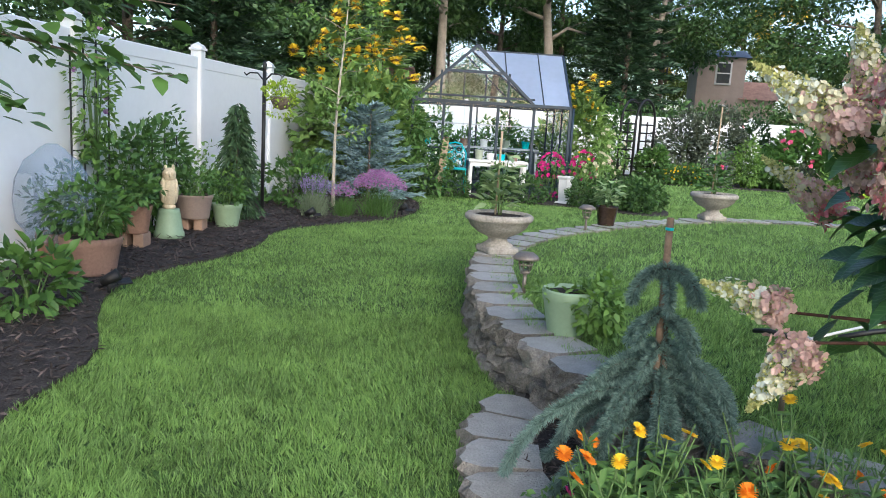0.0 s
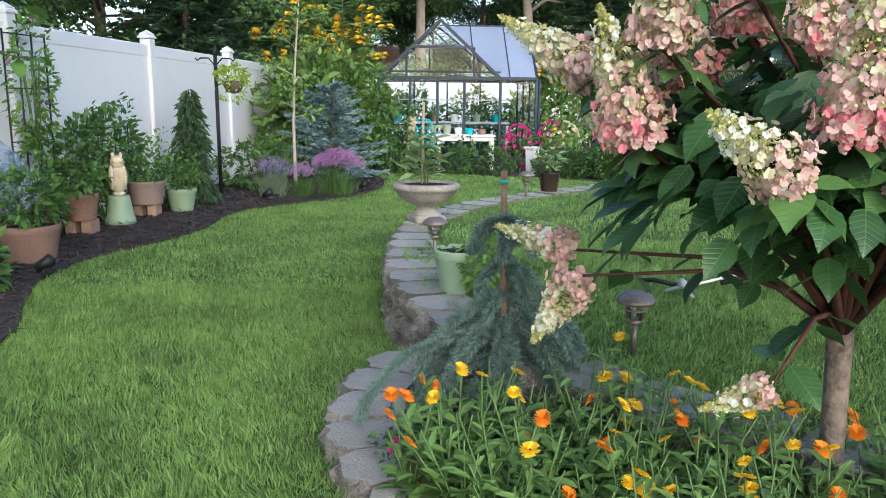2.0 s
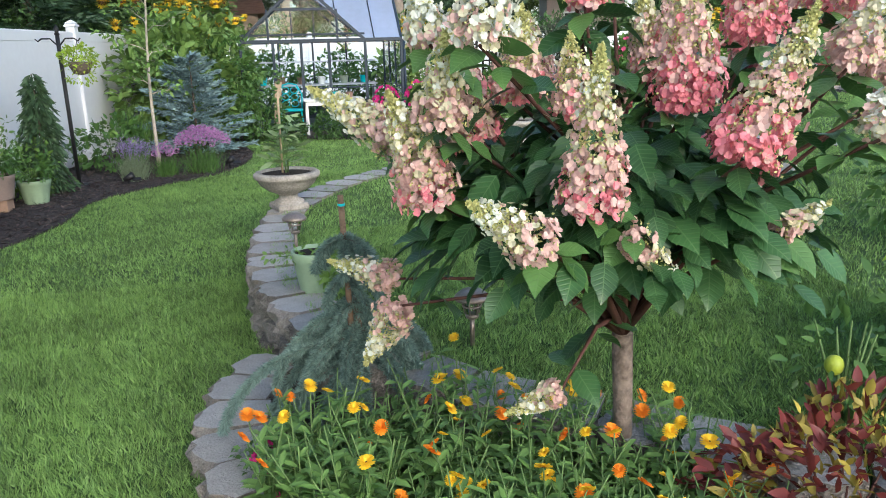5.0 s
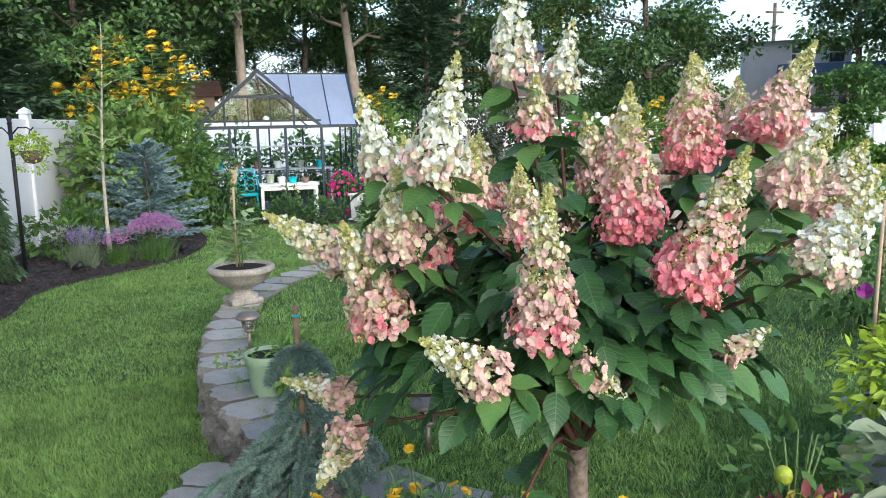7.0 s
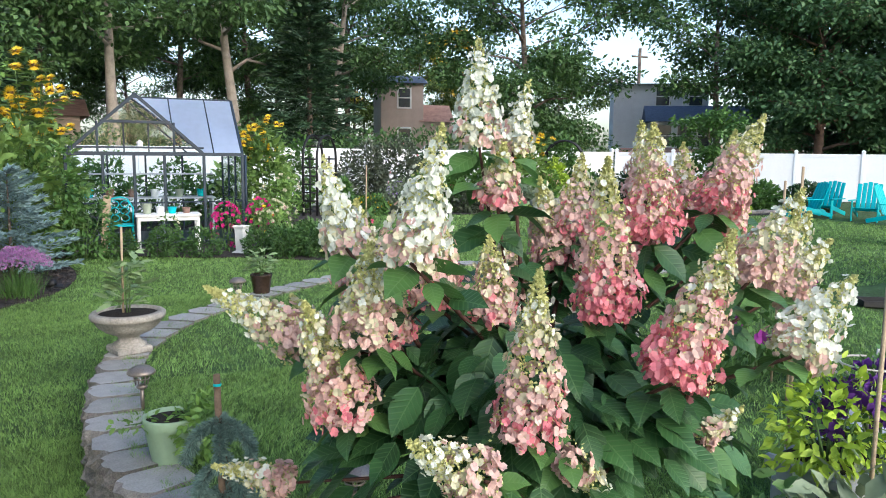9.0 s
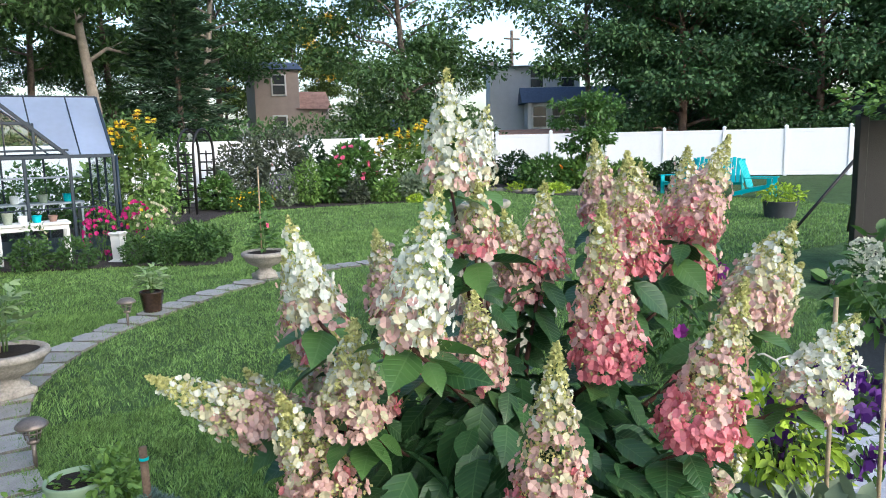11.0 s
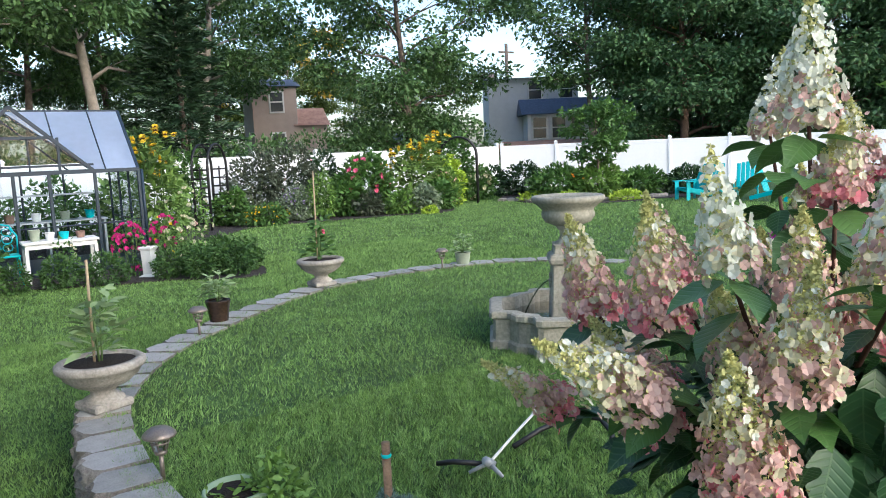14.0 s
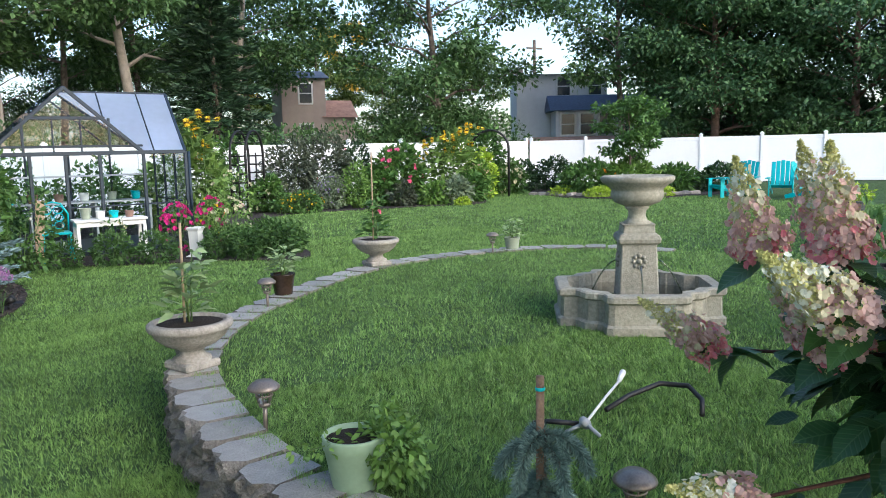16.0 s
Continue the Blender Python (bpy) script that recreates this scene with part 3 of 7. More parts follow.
        pane(pts, "poly")
        if b < 1.0:
            lo_ = low(rb)
            bar((rb, d / 2, rz + 0.03), (lo_[0], lo_[1], lo_[2] + 0.03), 0.022)
    pane([(0, d / 2, rz + 0.01), (x1, d / 2, rz + 0.01), (x1, d, e + 0.01), (0, d, e + 0.01)])
    for a, b in zip((-gx, -0.55, -0.05, 0.45, gx), (-0.55, -0.05, 0.45, gx, x1)):
        pane([(a, 0, 0.09), (b, 0, 0.09), (b, 0, e), (a, 0, e)])
    pane([(-gx, 0, e), (gx, 0, e), (0, 0, rz)])
    for a, b in zip((x0, -0.4, 0.3, 1.0), (-0.4, 0.3, 1.0, x1)):
        pane([(a, d, 0.09), (b, d, 0.09), (b, d, e), (a, d, e)])
    pane([(x0, 0, 0.09), (x0, d, 0.09), (x0, d, e), (x0, 0, e)])
    pane([(x1, 0, 0.09), (x1, d, 0.09), (x1, d, e), (x1, d / 2, rz), (x1, 0, e)])
    pane([(-gx, 0, e + 0.03), (0, 0, rz + 0.03), (0, d, rz + 0.03), (-gx, d, e + 0.03)])
    pane([(-gx, d, e), (0, d, e), (0, d, rz)])
    # gutter and downpipe
    part("downpipe", bm_tube([(x1 + 0.05, -0.02, e), (x1 + 0.05, -0.02, 0.1)], 0.025, 8), "bluegreen", g)
    return g


greenhouse(pose(0.61, 14.35, LOW, 0, 0, 2))


# ---- fountain ----
def fountain(m):
    f = thing("garden_fountain", "cast stone garden fountain with a lobed basin", "fountain", m)

    def quatrefoil(s):
        """A square outline with a broad flat bay on each side and notched corners."""
        out = []
        a, w = s * 0.74, s * 0.47
        for k in range(4):
            c, sn = math.cos(k * math.pi / 2), math.sin(k * math.pi / 2)
            loc = [(a, -a * 0.80), (a, -w - 0.05), (a + 0.03, -w - 0.015), (s - 0.02, -w), (s, -w + 0.04), (s, w - 0.04), (s - 0.02, w), (a + 0.03, w + 0.015), (a, w + 0.05), (a, a * 0.80), (a * 0.93, a * 0.93)]
            out += [(x * c - y * sn, x * sn + y * c) for x, y in loc]
        return out

    def shell(levels):
        bm = bmesh.new()
        prev = None
        for s, z in levels:
            ring = [bm.verts.new((x, y, z)) for x, y in quatrefoil(s)]
            if prev:
                for k in range(len(ring)):
                    k2 = (k + 1) % len(ring)
                    bm.faces.new((prev[k], prev[k2], ring[k2], ring[k]))
            prev = ring
        bm.faces.new(prev)
        bmesh.ops.recalc_face_normals(bm, faces=bm.faces)
        return bm

    part("basin", shell([(0.60, 0), (0.60, 0.05), (0.575, 0.065), (0.57, 0.20), (0.60, 0.215), (0.60, 0.25), (0.585, 0.26), (0.505, 0.26), (0.50, 0.10)]), "fountain", f, smooth=False)
    part("water", shell([(0.50, 0.17), (0.45, 0.171)]), "water", f, "still dark water in the basin", smooth=False)
    bm = bmesh.new()
    prev = None
    for w, z in ((0.165, 0.10), (0.165, 0.135), (0.155, 0.15), (0.148, 0.155), (0.128, 0.52), (0.130, 0.535), (0.150, 0.55), (0.156, 0.575), (0.145, 0.60), (0.118, 0.615), (0.112, 0.66), (0.118, 0.675)):
        c = w * 0.08
        ring_ = [bm.verts.new((x, y, z)) for x, y in ((w, -w + c), (w, w - c), (w - c, w), (-w + c, w), (-w, w - c), (-w, -w + c), (-w + c, -w), (w - c, -w))]
        if prev:
            for k in range(8):
                bm.faces.new((prev[k], prev[(k + 1) % 8], ring_[(k + 1) % 8], ring_[k]))
        prev = ring_
    bm.faces.new(prev)
    part("pedestal", bm, "fountain", f, smooth=False)
    bm = bm_lathe([(0.10, 0.67), (0.10, 0.685), (0.075, 0.70), (0.062, 0.73), (0.066, 0.765), (0.085, 0.78), (0.088, 0.795), (0.075, 0.805)], 28)
    part("neck", bm, "fountain", f)
    bm = bm_lathe([(0.0, 0.79), (0.10, 0.80), (0.165, 0.825), (0.192, 0.86), (0.194, 0.885), (0.186, 0.90), (0.19, 0.915), (0.225, 0.945), (0.258, 0.965), (0.268, 0.98), (0.268, 0.998), (0.25, 1.008), (0.225, 0.985), (0.10, 0.94), (0.0, 0.935)], 40)
    part("bowl", bm, "fountain", f)
    part("bowl_water", bm_lathe([(0.240, 0.992), (0.0, 0.994)], 32), "water", f)
    for k in range(4):
        bm = bmesh.new()
        for j in range(8):
            a = 2 * math.pi * j / 8
            bmesh.ops.create_icosphere(bm, subdivisions=1, radius=0.017, matrix=pose(0.042 * math.cos(a), -0.136, 0.42 + 0.042 * math.sin(a)))
        bmesh.ops.create_icosphere(bm, subdivisions=1, radius=0.022, matrix=pose(0, -0.136, 0.42))
        o = part("rosette_spout", bm, "fountain", f)
        o.matrix_basis = pose(0, 0, 0, 0, 0, 90 * k)
        w = part("water_jet", bm_tube([(0, -0.145 - 0.22 * s, 0.42 - 0.06 * s - 0.25 * s * s) for s in (0, 0.2, 0.4, 0.6, 0.8, 1.0)], 0.006, 6), "water", f)
        w.matrix_basis = pose(0, 0, 0, 0, 0, 90 * k)
    return f


fountain(pose(3.35, 5.09, tz(5.09), 0, 0, -38) @ Matrix.Diagonal((1, 1, 1.06, 1)))


# ---- pots ----
def urn(m, group="urns on the wall"):
    u = thing("urn_planter", "weathered cast stone urn planter filled with soil", "urn", m, group)
    part("foot", bm_box((0.24, 0.24, 0.05), (0, 0, 0.025), 0.012), "cast", u, smooth=False)
    part("bowl", bm_lathe([(0.115, 0.05), (0.11, 0.065), (0.075, 0.085), (0.068, 0.105), (0.08, 0.12), (0.15, 0.15), (0.205, 0.195), (0.225, 0.235), (0.24, 0.24), (0.248, 0.255), (0.247, 0.275), (0.232, 0.287), (0.20, 0.287), (0.195, 0.26), (0.10, 0.2), (0, 0.2)], 40), "cast", u)
    part("soil", bm_lathe([(0.198, 0.268), (0.1, 0.275), (0, 0.278)], 24), "soil", u, "dark potting soil")
    return u


def pot(m, r, h, material, label, taper=0.72, rim=0.14, name="plant_pot", group=""):
    u = thing(name, label, "plant pot", m, group)
    rb = r * taper
    part("pot_body", bm_lathe([(0, 0), (rb, 0), (rb * 1.02, h * 0.06), (rb + (r - rb) * 0.8, h * (1 - rim) - 0.01), (r * 0.985, h * (1 - rim)), (r, h * (1 - rim) + 0.01), (r * 1.02, h - 0.01), (r, h), (r * 0.93, h), (r * 0.9, h * 0.9), (0, h * 0.9)], 32), material, u)
    part("soil", bm_lathe([(r * 0.905, h * 0.915), (r * 0.5, h * 0.93), (0, h * 0.93)], 24), "soil", u, "dark potting soil")
    return u


URNS = [(0.215, 5.68), (2.80, 8.25)]
for x, y in URNS:
    urn(pose(x, y, tz(y) + 0.02, 0, 0, 20 if y < 7 else 0))


# ---- path lamps ----
def path_lamp(m):
    u = thing("path_lamp", "bronze solar path lamp with a caged glass", "garden lamp", m, "solar path lamps")
    part("stake", bm_tube([(0, 0, 0), (0, 0, 0.13)], 0.011, 8), "bronze", u)
    part("collar", bm_lathe([(0.0, 0.125), (0.026, 0.125), (0.03, 0.135), (0.024, 0.145), (0, 0.145)], 16), "bronze", u)
    part("lamp_glass", bm_lathe([(0.026, 0.145), (0.036, 0.19), (0.04, 0.21)], 16), "lampglass", u, "clear glass cylinder")
    for k in range(6):
        a = k * math.pi / 3
        part("cage_bar", bm_tube([(0.030 * math.cos(a), 0.030 * math.sin(a), 0.143), (0.043 * math.cos(a), 0.043 * math.sin(a), 0.212)], 0.0035, 5), "bronze", u)
    part("cage_ring", bm_lathe([(0.040, 0.176), (0.043, 0.178), (0.043, 0.182), (0.040, 0.184)], 16), "bronze", u)
    part("cap", bm_lathe([(0.0, 0.21), (0.072, 0.208), (0.076, 0.214), (0.074, 0.222), (0.06, 0.236), (0.05, 0.24), (0.045, 0.247), (0.0, 0.252)], 28), "bronze", u)
    return u


LAMP = path_lamp(pose(0.25, 4.50, tz(4.5)))
for x, y in ((1.16, 7.02), (4.33, 8.25), (0.965, 2.85)):
    copy_thing(LAMP, pose(x, y, tz(y)))


# ---- trees ----
def tree(name, label, seed, h, trunk_r, crown_lo, spread, leaf, n_leaf, size, bark="bark", lean=0.0, limbs=10, clump=0.16, top=0.55, flat=0.75):
    """A bent, tapered trunk, limbs that fork, and leaf clumps along the outer twigs with gaps between them."""
    r = rng(seed)
    t = thing(name, label, "tree")
    pts, rad = [], []
    for k in range(11):
        s = k / 10
        pts.append(Vector((lean * h * (s * s * 0.6 + 0.4 * s) + 0.018 * h * math.sin(seed + 4.3 * s) * s, 0.018 * h * math.cos(seed * 2 + 3.7 * s) * s, h * 0.9 * s)))
        rad.append(trunk_r * (1 - 0.82 * s) * (1.3 if k == 0 else 1))
    part("trunk", bm_tube(pts, rad, 10), bark, t)
    C, R = [], []
    for k in range(limbs):
        s = min(0.98, crown_lo + (1 - crown_lo) * (k + 0.6 * r.random()) / limbs)
        i = min(int(s * 10), 9)
        a = pts[i].lerp(pts[i + 1], s * 10 - i)
        ang = k * 2.399 + 0.6 * r.random()
        q = (s - crown_lo) / (1 - crown_lo)
        prof = min(1.0, 0.62 + 0.9 * q) * (1 - max(0.0, q - top) / (1.05 - top)) ** 0.6
        ln = spread * prof * (0.75 + 0.4 * r.random())
        rise = 0.25 + 0.5 * q + 0.15 * r.random()
        d = Vector((math.cos(ang), math.sin(ang), 0))
        limb = [a + d * ln * u + Vector((0, 0, rise * ln * (u - 0.35 * u * u))) + Vector((r.normal(), r.normal(), r.normal())) * 0.03 * ln * (u > 0) for u in (0, 0.25, 0.5, 0.75, 1.0)]
        r0 = trunk_r * 0.42 * (1.08 - 0.8 * s)
        bm = bm_tube(limb, [r0, r0 * 0.75, r0 * 0.5, r0 * 0.3, r0 * 0.12], 6)
        for u0 in (1, 2, 2, 3, 3):
            b = limb[u0]
            g = ang + r.choice((-1, 1)) * (0.5 + 0.7 * r.random())
            l2 = ln * (0.28 + 0.25 * r.random())
            e = b + Vector((math.cos(g) * l2, math.sin(g) * l2, l2 * (0.1 + 0.5 * r.random())))
            bm_tube([b, b.lerp(e, 0.5) + Vector((0, 0, 0.08 * l2)), e], [r0 * 0.35, r0 * 0.22, r0 * 0.08], 5, bm)
            C += [b.lerp(e, 0.65), e]
        C += [limb[3], limb[4], limb[4] + Vector((0, 0, 0.05 * ln))]
        part("limb", bm, bark, t)
    C = np.array([tuple(p) for p in C])
    R = spread * clump * (0.6 + 0.8 * r.random(len(C)))
    w = R ** 2 / (R ** 2).sum()
    idx = r.choice(len(C), n_leaf, p=w)
    d = rand_dirs(r, n_leaf)
    pos = C[idx] + d * (R[idx] * r.random(n_leaf) ** 0.5)[:, None] * np.array([1.25, 1.25, flat])
    me = scatter_mesh("crown", [(CARD, CARD_F, pos, d * np.array([1, 1, 0.3]) + rand_dirs(r, n_leaf, -0.35) * 0.9, (r.random(n_leaf) - 0.5) * 2.4, size * (0.7 + 0.6 * r.random(n_leaf)), size * (0.8 + 0.8 * r.random(n_leaf)), 0)], [leaf])
    part("crown", me, None, t, "crown of many small green leaves")
    return t


def conifer(name, label, seed, h, base_r, mat_name, n_branch, per, needle, droop=0.25, lo=0.05, power=0.9, trunk="bark"):
    """Whorls of boughs, each a feather of short twigs."""
    r = rng(seed)
    t = thing(name, label, "conifer")
    part("trunk", bm_tube([(0, 0, 0), (0, 0, h * 0.5), (0, 0, h * 0.98)], [0.03 * h * 0.6, 0.02 * h * 0.6, 0.006], 8), trunk, t)
    A, D, Ln = [], [], []
    for k in range(n_branch):
        s = lo + (1 - lo) * (k / n_branch)
        ang = k * 2.399 + r.random() * 0.5
        ln = base_r * (1 - s) ** power * (0.75 + 0.4 * r.random()) + 0.04 * h * (1 - s) + 0.01
        el = (0.35 * s - droop)
        dirv = np.array([math.cos(ang), math.sin(ang), el])
        u = np.linspace(0.12, 1, per)[:, None] + (r.random((per, 1)) - 0.5) / per
        p = np.array([[0, 0, s * h]]) + dirv * ln * u + np.array([[0, 0, -0.25 * ln * droop]]) * u * u
        side = np.array([-dirv[1], dirv[0], 0.0])
        sg = r.choice((-1.0, 1.0), (per, 1))
        w = ln * 0.30 * (1.15 - u)
        p = p + side * sg * w * r.random((per, 1)) + np.array([[0, 0, 1.0]]) * (r.random((per, 1)) - 0.6) * w * 0.5
        A.append(p)
        D.append(dirv + side * sg * 0.7 + (r.random((per, 3)) - 0.5) * 0.9)
        Ln.append(np.full(per, 1.0))
    pos, dirs = np.concatenate(A), np.concatenate(D)
    n = len(pos)
    me = scatter_mesh("boughs", [(CARD, CARD_F, pos, dirs, r.random(n) * 6.28, needle * 0.45 * (0.7 + 0.6 * r.random(n)), needle * (0.8 + 0.6 * r.random(n)), 0)], [mat_name])
    part("bough", me, None, t, "dense needled boughs")
    return t


def at(ob, m, s=1.0):
    ob.matrix_basis = m
    ob.scale = (s, s, s)
    return ob


def copies(ob, spots):
    for x, y, a, s in spots:
        c = copy_thing(ob, pose(x, y, LOW, 0, 0, a))
        c.scale = (s, s, s)


T1 = at(tree("oak_tree", "tall woodland oak with pale trunk and dark foliage", 3, 15, 0.27, 0.36, 4.8, "tree_leaf", 12500, 0.22, "palebark", -0.10, 14, 0.19), pose(5.3, 32.7, LOW))
T2 = at(tree("maple_tree", "tall broad maple with dense green crown", 8, 13, 0.24, 0.10, 4.6, "tree_leaf", 30000, 0.20, "bark", -0.02, 22, 0.20, 0.6, 0.8), pose(18.6, 32.0, LOW))
# sunlit far tree: its warm light is in the leaf colour
T3 = at(tree("locust_tree", "tree with warm sunlight painted into its yellow-green leaves", 12, 10, 0.16, 0.15, 3.4, "tree_leaf2", 15000, 0.19, "bark", 0.0, 14, 0.18), pose(21.5, 53.0, LOW))
T4 = at(tree("woodland_tree", "dark-trunked woodland tree with thin high foliage", 19, 14, 0.22, 0.40, 4.6, "tree_leaf", 9500, 0.23, "bark", 0.05, 13, 0.20), pose(3.4, 41.0, LOW))
T5 = at(tree("hemlock_tree", "broad feathery evergreen overhanging a white fence", 27, 12, 0.24, 0.10, 5.0, "needle_wood", 34000, 0.20, "redbark", 0.03, 26, 0.19, 0.5, 0.6), pose(29.5, 24.8, LOW))
C1 = at(conifer("spruce_tree", "large dark green spruce with layered boughs", 5, 8.6, 3.0, "needle_dark", 110, 130, 0.30, 0.12, 0.10, 0.7), pose(7.9, 31.4, LOW))
# far treetops whose evening sunlight is painted as gold leaves
G1 = at(tree("sunlit_tree", "distant tree with low sunlight painted gold into its leaves", 15, 12.5, 0.16, 0.55, 2.4, "tree_sunlit_gold", 2600, 0.26, "bark", 0.0, 8, 0.2), pose(26, 57.5, LOW))
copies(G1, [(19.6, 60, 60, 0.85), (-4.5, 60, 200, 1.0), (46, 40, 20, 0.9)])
copies(T1, [(0.5, 31.5, 80, 0.95), (10.5, 38, 150, 0.95)])
copies(T4, [(-2.5, 37, 60, 1.0), (8.0, 45, 170, 1.1), (13.2, 44, 280, 1.0), (-7, 40, 20, 1.1), (0.5, 47, 110, 1.15), (14.5, 54, 30, 1.1), (25.8, 27.0, 130, 0.85)])
copies(T2, [(-4.5, 27, 60, 0.85), (-8.5, 22, 150, 0.85), (-10, 32, 10, 1.1), (36.5, 30, 210, 1.0), (-12, 14, 90, 0.9), (41, 12, 20, 1.1), (1.5, 48, 40, 0.7), (6.8, 46, 120, 0.62), (-3.5, 46, 200, 0.85), (11.0, 53, 300, 0.7), (-8, 52, 160, 1.0)])
copies(T5, [(33.0, 20.0, 90, 0.95), (36.5, 15.0, 200, 1.0), (34.0, 27.0, 310, 1.1), (39, 21, 40, 1.15), (38, 8, 130, 1.0)])
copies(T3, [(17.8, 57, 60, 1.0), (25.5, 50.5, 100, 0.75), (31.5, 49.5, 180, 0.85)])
copies(C1, [(-6.0, 21.5, 70, 0.85), (-3.2, 25.5, 170, 0.8)])


# ---- generic plants ----
def stemlines(bm, segs, r0, r1, seg=5):
    for pts in segs:
        n = len(pts)
        bm_tube(pts, [r0 + (r1 - r0) * k / (n - 1) for k in range(n)], seg, bm)
    return bm


def leaf_cloud(r, n, centre, radii, size, width=0.8, out=0.8, droop=-0.1, shell=0.5, shape=None, slot=0):
    """Leaves over a rounded volume, facing outwards; returns a set for scatter_mesh."""
    d = rand_dirs(r, n)
    k = r.random(n)[:, None] ** (1 / 3) * (1 - shell) + shell
    lump = 1 + 0.16 * np.sin(d[:, :1] * 5 + centre[0] * 7) + 0.14 * np.sin(d[:, 1:2] * 6 + centre[1] * 5) + 0.1 * np.sin(d[:, 2:] * 9)
    pos = np.array(centre) + d * np.array(radii) * k * lump
    dirs = d * out + rand_dirs(r, n) * 0.7 + np.array([0, 0, droop])
    L = size * (0.6 + 0.7 * r.random(n))
    sh, fa = (CARD, CARD_F) if shape is None else shape
    return (sh, fa, pos, dirs, (r.random(n) - 0.5) * 2.2, L * width, L, slot)


def shrub(name, label, category, seed, m, radii, n, size, leaf, flowers=(), stems=8, group="", width=0.8, shape=None, base=0.0):
    """A bush of leaves on branching stems, with flowers near its skin. flowers: (material, count, size)."""
    r = rng(seed)
    t = thing(name, label, category, m, group)
    c = (0, 0, base + radii[2])
    bm = bmesh.new()
    for k in range(stems):
        a = k * 2.4
        q = 0.65 * r.random() + 0.2
        bm_tube([(0.02 * math.cos(a), 0.02 * math.sin(a), 0), (0.5 * q * radii[0] * math.cos(a), 0.5 * q * radii[1] * math.sin(a), c[2] * 0.7), (q * radii[0] * math.cos(a), q * radii[1] * math.sin(a), c[2] * 1.45)], [0.008, 0.006, 0.003], 5, bm)
    part("stem", bm, "stem", t)
    part("foliage", scatter_mesh("foliage", [leaf_cloud(r, n, c, radii, size, width, shape=shape)], [leaf]), None, t)
    for mm, count, fs in flowers:
        d = rand_dirs(r, count, 0.5)
        d /= np.linalg.norm(d, axis=1, keepdims=True)
        p = np.array(c) + d * np.array(radii) * 1.02
        sets = []
        for k in range(6):
            a = k * math.pi / 3
            R = basis(d, np.zeros(count))
            side = R[:, :, 0] * math.cos(a) + R[:, :, 2] * math.sin(a)
            sets.append((PETAL, PETAL_F, p, side + d * 0.45, np.zeros(count) + 1.57, fs, fs, 0))
        part("blossom", scatter_mesh("blossom", sets, [mm]), None, t)
    return t


for i, (x, y, w, hh) in enumerate(((-4.5, 24.5, 2.2, 1.3), (0.2, 26.5, 2.4, 1.2), (4.5, 28.0, 2.4, 1.3), (9.5, 28.6, 2.4, 1.2), (13.0, 31.5, 2.2, 1.3), (16.4, 30.0, 2.4, 1.5), (20.0, 29.5, 2.0, 1.4), (29.3, 20.2, 2.0, 1.25), (31.3, 18.2, 2.0, 1.2), (33.2, 16.0, 2.0, 1.3))):
    shrub("understory_bush", "dark woodland bush behind the white fence", "shrub", 700 + i, pose(x, y, LOW), (w, w * 0.7, hh), 2200, 0.20, "tree_leaf", (), 9)


# ---- the grass ----
def lawn(name, label, box, n, z, poly_in=None, poly_out=(), wid=0.0045, hgt=0.045, seed=1):
    r = rng(seed)
    x = box[0] + (box[1] - box[0]) * r.random(n)
    y = box[2] + (box[3] - box[2]) * r.random(n)
    keep = np.ones(n, bool)
    if poly_in:
        keep &= inside(poly_in, x, y)
    for q in poly_out:
        keep &= ~inside(q, x, y)
    x, y = x[keep], y[keep]
    k = len(x)
    # blades of one tuft lean together
    sw = np.sin(x * 2.1 + 0.7 * np.sin(y * 1.3)) * 0.2
    tx = np.sin(x * 37 + 2.6 * np.sin(y * 23 + 1.0) + 1.7 * np.sin(x * 9)) + np.sin(y * 41 + 2.2 * np.sin(x * 19))
    ty = np.sin(y * 35 + 2.4 * np.sin(x * 27 + 2.0) + 1.5 * np.sin(y * 11)) + np.sin(x * 43 + 2.0 * np.sin(y * 17))
    d = np.stack((r.normal(size=k) * 0.4 + sw + 0.34 * tx, r.normal(size=k) * 0.4 + 0.1 + 0.34 * ty, np.full(k, 1.0)), axis=1)
    me = scatter_mesh(name, [(BLADE, BLADE_F, np.stack((x, y, np.full(k, z) if poly_in is None else tz(y)), axis=1), d, r.random(k) * 6.28, wid * (0.7 + 0.7 * r.random(k)), hgt * (0.5 + 0.7 * r.random(k)) * (1 + 0.45 * np.sin(x * 31 + 3 * np.sin(y * 13)) * np.sin(y * 27 + 3 * np.sin(x * 11))), 0)], ["grass"])
    return tagged(part(name, me, None), label, "grass", kind="stuff")


OUT = [BEDS["left"], BEDS["back"], BEDS["right"], BEDP, TERRACE]
LAB = "short mown green grass blades of the lawn"
lawn("grass", LAB, (-2.6, 0.6, 1.2, 5.0), 200000, LOW, None, OUT, 0.0040, 0.046, 1)
lawn("grass", LAB, (-2.6, 2.2, 5.0, 9.5), 110000, LOW, None, OUT, 0.006, 0.038, 2)
lawn("grass", LAB, (-1.2, 8.0, 8.0, 14.0), 120000, LOW, None, OUT, 0.010, 0.042, 3)
lawn("grass", LAB, (3.0, 18.0, 7.0, 24.0), 150000, LOW, None, OUT, 0.018, 0.05, 4)
lawn("grass", LAB, (0.0, 3.0, 1.2, 5.0), 140000, -0.02, TERRACE, [], 0.0040, 0.034, 5)
lawn("grass", LAB, (0.0, 6.7, 1.2, 8.5), 190000, -0.02, TERRACE, [], 0.0055, 0.036, 6)

